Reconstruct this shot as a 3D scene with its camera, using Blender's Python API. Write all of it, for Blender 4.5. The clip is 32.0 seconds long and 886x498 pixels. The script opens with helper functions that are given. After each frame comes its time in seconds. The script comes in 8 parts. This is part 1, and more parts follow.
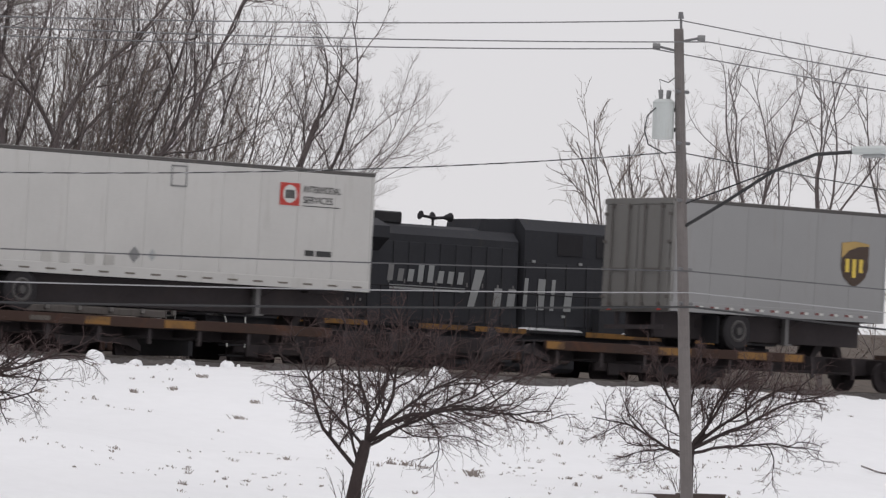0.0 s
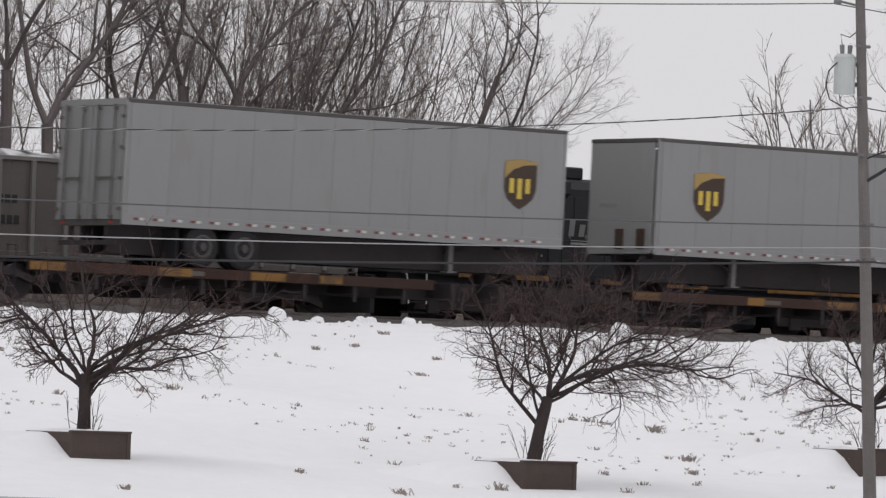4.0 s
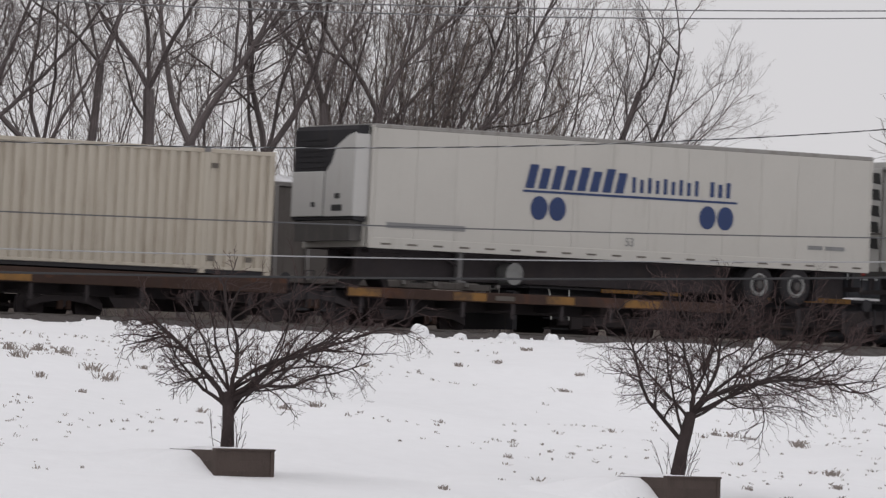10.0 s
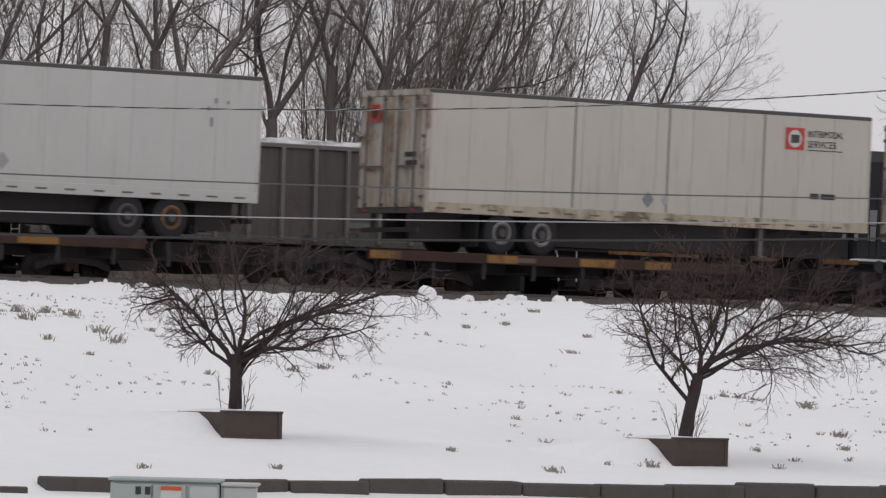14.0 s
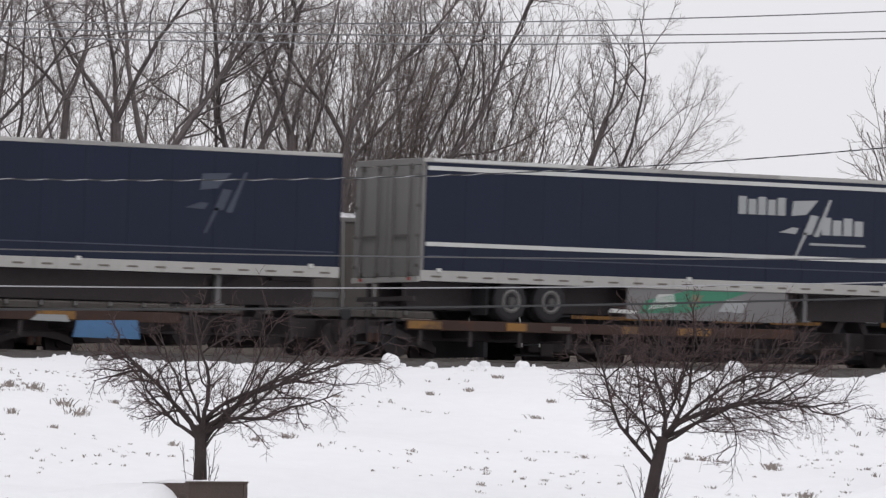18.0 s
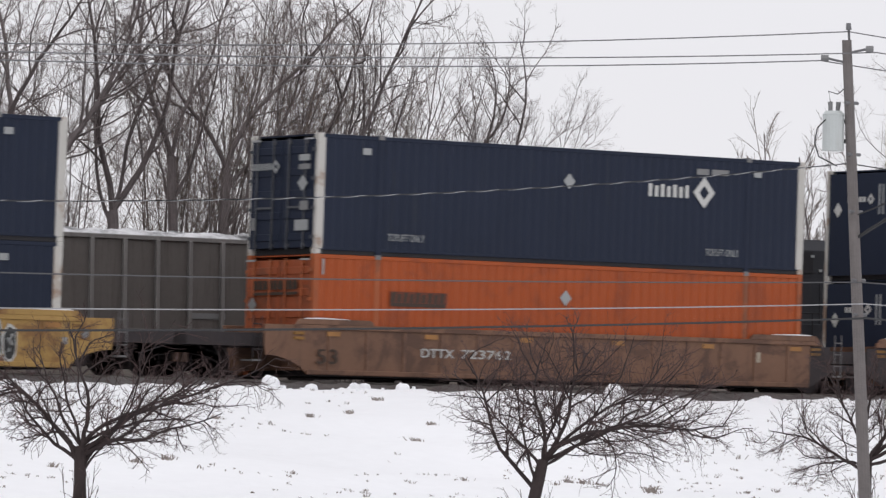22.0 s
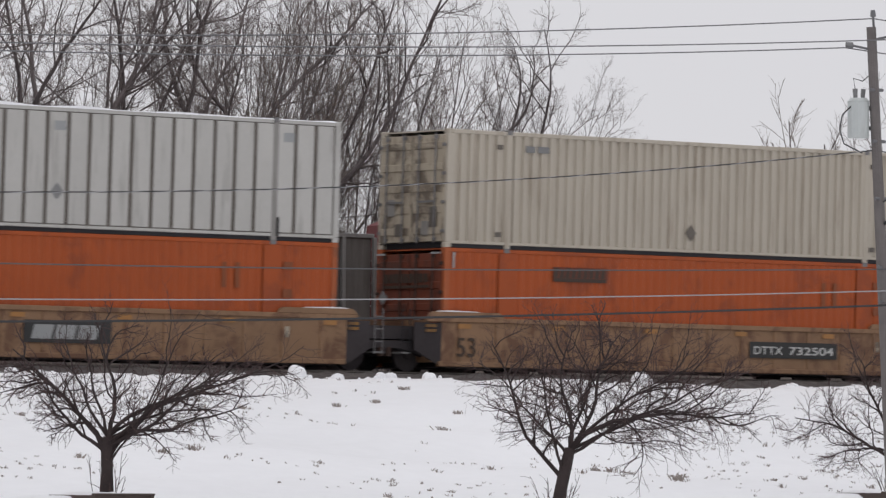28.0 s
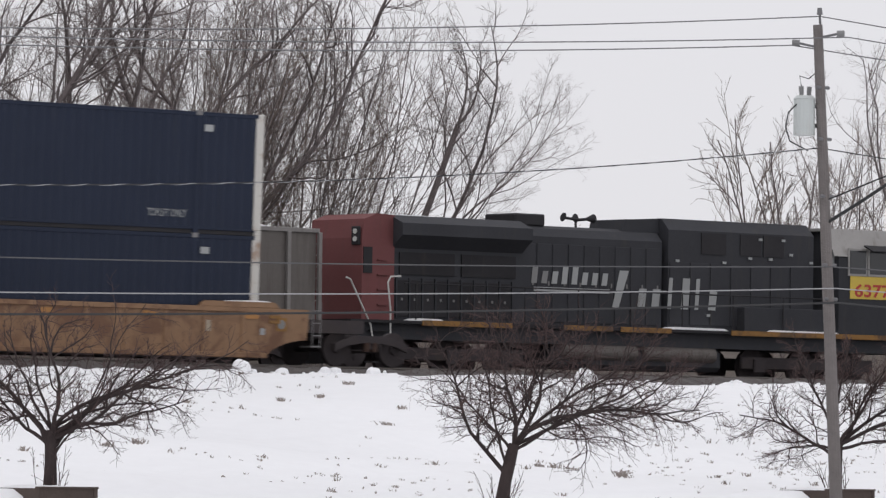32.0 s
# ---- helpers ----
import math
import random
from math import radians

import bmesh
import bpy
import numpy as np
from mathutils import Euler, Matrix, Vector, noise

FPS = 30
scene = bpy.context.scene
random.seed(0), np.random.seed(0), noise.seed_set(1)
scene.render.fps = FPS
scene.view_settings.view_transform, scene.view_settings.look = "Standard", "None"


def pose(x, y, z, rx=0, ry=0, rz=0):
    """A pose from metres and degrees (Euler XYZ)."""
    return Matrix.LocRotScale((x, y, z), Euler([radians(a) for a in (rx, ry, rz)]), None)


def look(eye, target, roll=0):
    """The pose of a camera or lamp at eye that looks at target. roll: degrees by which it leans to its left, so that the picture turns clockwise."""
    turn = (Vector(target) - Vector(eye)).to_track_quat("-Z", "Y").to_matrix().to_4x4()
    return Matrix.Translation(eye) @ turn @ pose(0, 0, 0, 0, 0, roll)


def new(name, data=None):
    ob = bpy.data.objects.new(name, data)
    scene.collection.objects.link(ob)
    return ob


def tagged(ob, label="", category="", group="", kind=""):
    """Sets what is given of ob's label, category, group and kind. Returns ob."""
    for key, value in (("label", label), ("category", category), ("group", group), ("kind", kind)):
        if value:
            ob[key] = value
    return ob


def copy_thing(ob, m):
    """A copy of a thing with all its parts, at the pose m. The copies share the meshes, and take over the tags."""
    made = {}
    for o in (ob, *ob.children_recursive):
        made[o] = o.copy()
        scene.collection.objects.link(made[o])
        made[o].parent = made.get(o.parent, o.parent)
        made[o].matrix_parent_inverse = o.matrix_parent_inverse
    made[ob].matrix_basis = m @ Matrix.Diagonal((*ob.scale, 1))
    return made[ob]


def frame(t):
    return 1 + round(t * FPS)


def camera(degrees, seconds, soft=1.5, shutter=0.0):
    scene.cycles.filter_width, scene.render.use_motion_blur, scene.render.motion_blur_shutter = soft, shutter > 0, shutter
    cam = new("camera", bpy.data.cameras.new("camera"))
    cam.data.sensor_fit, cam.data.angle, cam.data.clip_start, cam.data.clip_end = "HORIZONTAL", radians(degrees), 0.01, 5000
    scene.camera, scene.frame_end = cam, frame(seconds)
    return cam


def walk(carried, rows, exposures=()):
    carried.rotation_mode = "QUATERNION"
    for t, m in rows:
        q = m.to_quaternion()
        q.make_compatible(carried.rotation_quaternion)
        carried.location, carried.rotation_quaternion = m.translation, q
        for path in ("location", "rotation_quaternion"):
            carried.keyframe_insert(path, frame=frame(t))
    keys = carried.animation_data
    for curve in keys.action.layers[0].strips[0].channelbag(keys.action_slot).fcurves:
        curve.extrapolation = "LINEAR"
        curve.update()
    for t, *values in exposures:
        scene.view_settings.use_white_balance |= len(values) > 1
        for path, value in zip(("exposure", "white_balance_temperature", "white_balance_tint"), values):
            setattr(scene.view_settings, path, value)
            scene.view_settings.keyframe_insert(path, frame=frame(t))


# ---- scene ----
cam = camera(8.706, 32.0, soft=1.35, shutter=0.5)
scene.cycles.rolling_shutter_type, scene.cycles.rolling_shutter_duration = "TOP", 0.22
EYE = 1.6
# seconds, yaw to the right, pitch, roll
ROWS = [
    (0.0, 41.966, 2.143, 1.99), (0.5, 41.711, 2.224, 2.13), (1.0, 41.503, 2.192, 2.51), (1.5, 41.106, 2.093, 1.79),
    (2.0, 40.774, 1.918, 1.69), (2.5, 40.280, 1.574, 1.83), (4.5, 40.152, 1.752, 1.78), (5.0, 39.865, 1.889, 1.55),
    (5.5, 39.494, 2.001, 1.42), (6.0, 39.058, 2.078, 1.26), (6.5, 38.830, 2.059, 1.22), (7.0, 38.753, 2.072, 1.37),
    (7.5, 38.810, 2.075, 1.32), (8.0, 38.819, 2.036, 1.28), (8.5, 38.741, 1.943, 1.32), (9.0, 38.714, 1.884, 1.51),
    (9.5, 38.721, 1.832, 1.56), (10.0, 38.791, 1.776, 1.53), (10.5, 38.791, 1.724, 1.52), (11.0, 38.775, 1.652, 1.61),
    (11.5, 38.751, 1.574, 1.62), (12.0, 38.709, 1.480, 1.60), (12.5, 38.711, 1.426, 1.72), (13.0, 38.714, 1.394, 1.63),
    (13.5, 38.710, 1.354, 1.54), (14.0, 38.728, 1.397, 1.42), (14.5, 38.762, 1.500, 1.15), (16.5, 38.783, 1.859, 0.54),
    (17.0, 38.756, 1.984, 0.67), (17.5, 38.814, 2.052, 0.65), (18.0, 39.087, 2.064, 0.49), (18.5, 39.576, 2.045, 0.22),
    (19.0, 39.890, 2.051, 0.12), (19.5, 40.043, 2.044, 0.18), (20.0, 40.180, 2.033, 0.40), (20.5, 40.265, 2.053, 0.55),
    (21.0, 40.216, 2.129, 0.61), (21.5, 40.213, 2.217, 0.56), (22.0, 40.264, 2.294, 0.66), (22.5, 40.327, 2.327, 0.73),
    (23.0, 40.378, 2.304, 0.78), (23.5, 40.423, 2.288, 0.81), (24.0, 40.459, 2.272, 0.76), (24.5, 40.467, 2.248, 0.86),
    (25.0, 40.462, 2.211, 1.02), (25.5, 40.417, 2.156, 0.94), (27.5, 40.099, 2.176, 0.46), (28.0, 40.013, 2.184, 0.38),
    (28.5, 39.969, 2.185, 0.37), (29.0, 40.000, 2.175, 0.53), (29.5, 40.058, 2.205, 0.68), (30.0, 40.191, 2.240, 0.67),
    (30.5, 40.294, 2.255, 0.73), (31.0, 40.370, 2.223, 0.68), (31.5, 40.468, 2.194, 0.78), (32.0, 40.552, 2.142, 0.69),
]
walk(cam, [(t, pose(0, 0, EYE, 90 + p, 0, -y) @ pose(0, 0, 0, 0, 0, r)) for t, y, p, r in ROWS],
     [(t, s, 6500 if t < 16 else 6400, 13) for t, s in ((0, 0.04), (2, -0.06), (5, 0.0), (7, 0.0), (9, -0.05), (12, -0.15), (14, -0.15), (16.5, 0.12), (18, 0.2), (20, 0.22), (23, 0.25), (24, 0.12), (25, 0.04), (28, -0.03), (29, 0.0), (30, 0.12), (31, 0.2), (32, 0.14))])

# ---- sky and sun: an overcast winter day ----
world = bpy.data.worlds.new("overcast_sky")
scene.world = world
world.use_nodes = True
wn, wl = world.node_tree.nodes, world.node_tree.links
wn.clear()
w_out, w_bg = wn.new("ShaderNodeOutputWorld"), wn.new("ShaderNodeBackground")
w_sky, w_hsv, w_mix = wn.new("ShaderNodeTexSky"), wn.new("ShaderNodeHueSaturation"), wn.new("ShaderNodeMix")
w_sky.sky_type, w_sky.sun_disc = "NISHITA", False
w_sky.sun_elevation, w_sky.sun_rotation = radians(73), radians(236)
w_hsv.inputs["Saturation"].default_value = 0.12
w_hsv.inputs["Value"].default_value = 0.1
w_mix.data_type = "RGBA"
w_mix.inputs["Factor"].default_value = 0.82
w_mix.inputs["B"].default_value = (0.74, 0.74, 0.75, 1)
wl.new(w_sky.outputs["Color"], w_hsv.inputs["Color"])
wl.new(w_hsv.outputs["Color"], w_mix.inputs["A"])
wl.new(w_mix.outputs["Result"], w_bg.inputs["Color"])
w_bg.inputs["Strength"].default_value = 1.0
wl.new(w_bg.outputs["Background"], w_out.inputs["Surface"])
sun = new("sun", bpy.data.lights.new("sun", "SUN"))
sun.data.energy, sun.data.angle, sun.data.color = 0.62, radians(60), (1.0, 0.985, 0.97)
sun.matrix_world = look((-15, -10, 60), (0, 0, 0))
tagged(sun, kind="structure")


# ---- materials ----
def surf(name, color, rough=0.6, metal=0.0, var=0.12, scale=0.8, fine=9.0, dirt=None, amount=0.0, streak=True, bump=0.15, bump_scale=25.0, spread=0.06, spec=0.4, worn=None, wear=0.3):
    """A painted or natural surface: two scales of variation, streaks or blotches of dirt, and fine relief."""
    m = bpy.data.materials.new(name)
    m.use_nodes = True
    n, l = m.node_tree.nodes, m.node_tree.links
    b = n["Principled BSDF"]
    b.inputs["Roughness"].default_value, b.inputs["Metallic"].default_value = rough, metal
    b.inputs["Specular IOR Level"].default_value = spec
    tc, info = n.new("ShaderNodeTexCoord"), n.new("ShaderNodeObjectInfo")
    shift = n.new("ShaderNodeVectorMath")
    shift.operation = "MULTIPLY_ADD"
    shift.inputs[1].default_value = (1, 1, 1)
    l.new(tc.outputs["Object"], shift.inputs[0])
    comb = n.new("ShaderNodeVectorMath")
    comb.operation = "SCALE"
    comb.inputs[0].default_value = (31, 17, 23)
    l.new(info.outputs["Random"], comb.inputs["Scale"])
    l.new(comb.outputs[0], shift.inputs[2])
    big, small = n.new("ShaderNodeTexNoise"), n.new("ShaderNodeTexNoise")
    big.inputs["Scale"].default_value, big.inputs["Detail"].default_value = scale, 4
    small.inputs["Scale"].default_value, small.inputs["Detail"].default_value = fine, 3
    l.new(shift.outputs[0], big.inputs["Vector"])
    l.new(shift.outputs[0], small.inputs["Vector"])
    add = n.new("ShaderNodeMath")
    add.operation = "MULTIPLY_ADD"
    add.inputs[1].default_value = 0.45
    l.new(small.outputs["Fac"], add.inputs[0])
    l.new(big.outputs["Fac"], add.inputs[2])
    rnd = n.new("ShaderNodeMath")
    rnd.operation = "MULTIPLY_ADD"
    rnd.inputs[1].default_value = spread * 4
    l.new(info.outputs["Random"], rnd.inputs[0])
    l.new(add.outputs[0], rnd.inputs[2])
    mr = n.new("ShaderNodeMapRange")
    mr.inputs["From Min"].default_value, mr.inputs["From Max"].default_value = 0.35, 1.1 + spread * 4
    l.new(rnd.outputs[0], mr.inputs["Value"])
    mix = n.new("ShaderNodeMix")
    mix.data_type = "RGBA"
    mix.inputs["A"].default_value = (*[c * (1 - var) for c in color], 1)
    mix.inputs["B"].default_value = (*[min(1, c * (1 + var)) for c in color], 1)
    l.new(mr.outputs["Result"], mix.inputs["Factor"])
    last = mix.outputs["Result"]
    if dirt:
        mp, dn = n.new("ShaderNodeMapping"), n.new("ShaderNodeTexNoise")
        mp.inputs["Scale"].default_value = (3.2, 3.2, 0.35) if streak else (0.9, 0.9, 0.9)
        dn.inputs["Scale"].default_value, dn.inputs["Detail"].default_value = 1.3, 6
        dn.inputs["Roughness"].default_value = 0.62
        l.new(shift.outputs[0], mp.inputs["Vector"])
        l.new(mp.outputs["Vector"], dn.inputs["Vector"])
        dr = n.new("ShaderNodeMapRange")
        dr.inputs["From Min"].default_value, dr.inputs["From Max"].default_value = 0.66 - 0.3 * amount, 0.9 - 0.25 * amount
        dr.inputs["To Max"].default_value = min(1.0, 0.35 + amount)
        l.new(dn.outputs["Fac"], dr.inputs["Value"])
        dm = n.new("ShaderNodeMix")
        dm.data_type = "RGBA"
        dm.inputs["B"].default_value = (*dirt, 1)
        l.new(dr.outputs["Result"], dm.inputs["Factor"])
        l.new(last, dm.inputs["A"])
        last = dm.outputs["Result"]
    if worn:  # ragged patches of rust, scale or old paint
        wn, wf = n.new("ShaderNodeTexNoise"), n.new("ShaderNodeMapRange")
        wn.inputs["Scale"].default_value, wn.inputs["Detail"].default_value = 0.95, 8
        wn.inputs["Roughness"].default_value, wn.inputs["Distortion"].default_value = 0.7, 0.6
        l.new(shift.outputs[0], wn.inputs["Vector"])
        wf.inputs["From Min"].default_value, wf.inputs["From Max"].default_value = 0.6 - 0.3 * wear, 0.7 - 0.3 * wear
        wf.inputs["To Max"].default_value = 0.75
        l.new(wn.outputs["Fac"], wf.inputs["Value"])
        wm = n.new("ShaderNodeMix")
        wm.data_type = "RGBA"
        wm.inputs["B"].default_value = (*worn, 1)
        l.new(wf.outputs["Result"], wm.inputs["Factor"])
        l.new(last, wm.inputs["A"])
        last = wm.outputs["Result"]
    l.new(last, b.inputs["Base Color"])
    if bump:
        bn, bp = n.new("ShaderNodeTexNoise"), n.new("ShaderNodeBump")
        bn.inputs["Scale"].default_value, bn.inputs["Detail"].default_value = bump_scale, 4
        l.new(tc.outputs["Object"], bn.inputs["Vector"])
        bp.inputs["Strength"].default_value, bp.inputs["Distance"].default_value = bump, 0.03
        l.new(bn.outputs["Fac"], bp.inputs["Height"])
        l.new(bp.outputs["Normal"], b.inputs["Normal"])
    return m


GRIME, RUST, SOOT = (0.13, 0.11, 0.09), (0.2, 0.085, 0.035), (0.03, 0.028, 0.027)
M_SNOW = surf("snow", (0.84, 0.845, 0.86), 0.75, var=0.075, scale=0.14, fine=2.5, bump=0.5, bump_scale=3.0, spec=0.2)
M_SNOW_OLD = surf("old_snow", (0.8, 0.8, 0.81), 0.75, var=0.08, scale=2, dirt=(0.3, 0.28, 0.26), amount=0.1, streak=False, spec=0.2)
M_BALLAST = surf("ballast", (0.075, 0.067, 0.065), 0.9, var=0.5, scale=1.5, fine=14, dirt=(0.18, 0.155, 0.14), amount=0.35, streak=False, bump=1.0, bump_scale=14)
M_STEEL = surf("rail_steel", (0.15, 0.135, 0.125), 0.35, 0.8, var=0.2)
M_TIE = surf("sleeper_wood", (0.08, 0.066, 0.06), 0.9, var=0.3)
M_BLACK = surf("black_steel", (0.032, 0.031, 0.034), 0.7, spec=0.15, var=0.3, dirt=(0.065, 0.052, 0.044), amount=0.3)
M_DARK = surf("grimy_underframe", (0.054, 0.047, 0.049), 0.85, var=0.3, dirt=(0.068, 0.055, 0.051), amount=0.45, streak=False, spec=0.12)
M_RUSTY = surf("rusty_brown_steel", (0.062, 0.04, 0.033), 0.85, spec=0.12, var=0.25, dirt=(0.042, 0.036, 0.034), amount=0.36, streak=False, worn=(0.1, 0.05, 0.033), wear=0.2)
M_YELLOW = surf("faded_yellow_paint", (0.25, 0.125, 0.03), 0.65, var=0.2, dirt=(0.09, 0.05, 0.03), amount=0.5, streak=False, worn=(0.07, 0.042, 0.028), wear=0.35)
M_REFLECT = surf("worn_orange_reflector", (0.36, 0.17, 0.05), 0.5, var=0.2, dirt=(0.14, 0.07, 0.035), amount=0.35, streak=False)
M_TYRE = surf("tyre_rubber", (0.034, 0.032, 0.034), 0.9, var=0.2, spec=0.1)
M_RIM = surf("pale_wheel_rim", (0.22, 0.22, 0.215), 0.45, 0.2, var=0.25, dirt=(0.05, 0.045, 0.04), amount=0.55, streak=False)
M_RIM_D = surf("grimy_wheel_rim", (0.07, 0.066, 0.064), 0.6, 0.1, var=0.2)
M_RIM_M = surf("worn_grey_rim", (0.13, 0.125, 0.12), 0.5, 0.2, var=0.25)
M_PALE_RAIL = surf("pale_grey_rail", (0.38, 0.37, 0.35), 0.5, dirt=(0.16, 0.14, 0.12), amount=0.35)
M_PANEL = surf("streaked_white_panel", (0.46, 0.45, 0.425), 0.5, var=0.1, dirt=(0.2, 0.185, 0.165), amount=0.35)
M_ALU = surf("weathered_aluminium", (0.3, 0.29, 0.28), 0.5, 0.35, var=0.15, dirt=GRIME, amount=0.35)
M_TOP_RAIL = surf("dark_top_rail", (0.075, 0.07, 0.067), 0.6, 0.1, var=0.2, dirt=(0.16, 0.14, 0.12), amount=0.3)
M_DOOR_ROD = surf("grimy_door_rod", (0.115, 0.105, 0.098), 0.6, 0.1, var=0.2)
M_GREY_RAIL = surf("grey_rail", (0.17, 0.165, 0.165), 0.55, 0.1, dirt=GRIME, amount=0.3)
M_DIRTY_RAIL = surf("dirty_bottom_rail", (0.26, 0.25, 0.235), 0.6, dirt=GRIME, amount=0.5)
M_WHITE = surf("white_paint", (0.475, 0.467, 0.45), 0.45, var=0.08, dirt=(0.33, 0.31, 0.285), amount=0.3)
M_WHITE2 = surf("stained_white_paint", (0.46, 0.435, 0.385), 0.5, var=0.07, dirt=(0.28, 0.24, 0.19), amount=0.3)
M_COLD = surf("dull_white_paint", (0.44, 0.43, 0.405), 0.5, var=0.07, dirt=(0.28, 0.26, 0.235), amount=0.32)
M_CREAM = surf("cream_white_paint", (0.475, 0.456, 0.42), 0.45, var=0.05, dirt=(0.33, 0.31, 0.27), amount=0.28)
M_BEIGE = surf("beige_paint", (0.45, 0.405, 0.335), 0.5, var=0.06, dirt=(0.25, 0.2, 0.15), amount=0.45)
M_BEIGE_D = surf("rust_stained_beige_paint", (0.4, 0.345, 0.265), 0.6, var=0.12, dirt=(0.12, 0.08, 0.05), amount=0.4, worn=(0.06, 0.04, 0.028), wear=0.34)
M_OFFWHITE = surf("off_white_paint", (0.385, 0.374, 0.338), 0.5, var=0.05, dirt=(0.25, 0.23, 0.2), amount=0.28)
M_UPSGREY = surf("grey_aluminium_paint", (0.25, 0.25, 0.25), 0.45, 0.1, var=0.05, dirt=(0.2, 0.18, 0.16), amount=0.3)
M_UPSGREY2 = surf("brownish_grey_paint", (0.185, 0.18, 0.172), 0.5, 0.1, var=0.07, dirt=(0.13, 0.11, 0.095), amount=0.3)
M_NAVY = surf("navy_paint", (0.0175, 0.0235, 0.0425), 0.55, spec=0.16, var=0.12, dirt=(0.028, 0.033, 0.045), amount=0.3)
M_NAVY2 = surf("deep_navy_paint", (0.0118, 0.0165, 0.0345), 0.5, spec=0.16, var=0.12, dirt=(0.025, 0.03, 0.04), amount=0.2)
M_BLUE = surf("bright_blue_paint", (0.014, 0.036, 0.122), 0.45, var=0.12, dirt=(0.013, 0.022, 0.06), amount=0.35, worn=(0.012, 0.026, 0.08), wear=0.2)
# a darker blue than the sides, for the left door end
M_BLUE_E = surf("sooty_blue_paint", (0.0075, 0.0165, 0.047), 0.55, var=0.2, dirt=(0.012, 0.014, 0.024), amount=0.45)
M_DOOR_RUST = surf("rust_streaked_white_door", (0.42, 0.39, 0.345), 0.55, var=0.14, dirt=(0.2, 0.125, 0.07), amount=0.7, worn=(0.13, 0.065, 0.035), wear=0.3)
M_ORANGE = surf("orange_paint", (0.365, 0.073, 0.015), 0.5, spec=0.28, var=0.1, dirt=(0.3, 0.075, 0.02), amount=0.36, worn=(0.25, 0.055, 0.018), wear=0.3)
M_ORANGE_D = surf("dark_orange_paint", (0.22, 0.058, 0.016), 0.55, var=0.12, dirt=(0.12, 0.035, 0.015), amount=0.4)
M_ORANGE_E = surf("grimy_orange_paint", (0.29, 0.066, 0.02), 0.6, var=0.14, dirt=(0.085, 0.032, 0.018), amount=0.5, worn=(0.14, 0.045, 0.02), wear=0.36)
# darker red-brown, for the low banded boxes' ends and the logo fields
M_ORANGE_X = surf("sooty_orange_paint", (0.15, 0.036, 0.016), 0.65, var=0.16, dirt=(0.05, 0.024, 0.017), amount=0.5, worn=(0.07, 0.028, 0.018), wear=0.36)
M_ORANGE_P = surf("scuffed_orange_post", (0.36, 0.092, 0.028), 0.6, var=0.15, dirt=(0.28, 0.15, 0.08), amount=0.35, worn=(0.16, 0.06, 0.03), wear=0.3)
M_PANEL_E = surf("rust_spotted_white_panel", (0.42, 0.4, 0.365), 0.55, var=0.12, dirt=(0.2, 0.16, 0.12), amount=0.45, worn=(0.22, 0.125, 0.07), wear=0.22)
M_WELL = surf("rust_brown_paint", (0.19, 0.1, 0.062), 0.65, var=0.2, dirt=(0.085, 0.05, 0.035), amount=0.4, worn=(0.085, 0.045, 0.032), wear=0.34)
M_WELL_L = surf("faded_rust_brown_paint", (0.235, 0.122, 0.075), 0.65, var=0.2, dirt=(0.12, 0.065, 0.042), amount=0.45, worn=(0.1, 0.052, 0.035), wear=0.36)
M_WELL2 = surf("dusty_brown_paint", (0.118, 0.07, 0.052), 0.7, var=0.18, dirt=(0.05, 0.032, 0.024), amount=0.3, streak=False, worn=(0.17, 0.095, 0.06), wear=0.2)
M_WELL3 = surf("ochre_brown_paint", (0.25, 0.145, 0.08), 0.65, var=0.18, dirt=(0.16, 0.095, 0.055), amount=0.36, worn=(0.115, 0.052, 0.03), wear=0.38)
M_WELLY = surf("yellow_car_paint", (0.4, 0.245, 0.075), 0.6, var=0.15, dirt=(0.2, 0.1, 0.035), amount=0.35, worn=(0.17, 0.075, 0.03), wear=0.3)
M_WELLR = surf("maroon_car_paint", (0.16, 0.042, 0.038), 0.65, var=0.2, dirt=(0.06, 0.03, 0.028), amount=0.3, worn=(0.2, 0.07, 0.055), wear=0.25)
M_DECAL_W = surf("white_marking", (0.52, 0.52, 0.5), 0.6, var=0.12, dirt=GRIME, amount=0.15)
M_DECAL_G = surf("faded_grey_marking", (0.31, 0.32, 0.32), 0.6, var=0.12)
M_DECAL_K = surf("black_marking", (0.03, 0.03, 0.03), 0.6, var=0.1)
M_DECAL_DG = surf("dim_grey_marking", (0.2, 0.2, 0.2), 0.6, var=0.2)
M_DECAL_NAVY = surf("navy_marking", (0.014, 0.034, 0.115), 0.5, var=0.08)
M_DECAL_BLUE = surf("blue_marking", (0.017, 0.105, 0.3), 0.5, var=0.1)
M_DECAL_TEAL = surf("teal_marking", (0.06, 0.36, 0.47), 0.5, var=0.08)
M_DECAL_SPRAY = surf("faded_blue_spray", (0.07, 0.17, 0.33), 0.6, var=0.2, dirt=(0.1, 0.11, 0.13), amount=0.4)
M_DECAL_GOLD = surf("gold_marking", (0.36, 0.24, 0.08), 0.5, var=0.15)
M_DECAL_YEL = surf("yellow_marking", (0.62, 0.45, 0.07), 0.5, var=0.1)
M_DECAL_RED = surf("red_marking", (0.42, 0.04, 0.03), 0.5, var=0.12)
M_DECAL_ORG = surf("orange_red_marking", (0.55, 0.09, 0.03), 0.5, var=0.1)
M_DECAL_DORG = surf("faded_orange_red_marking", (0.33, 0.066, 0.035), 0.5, var=0.15)
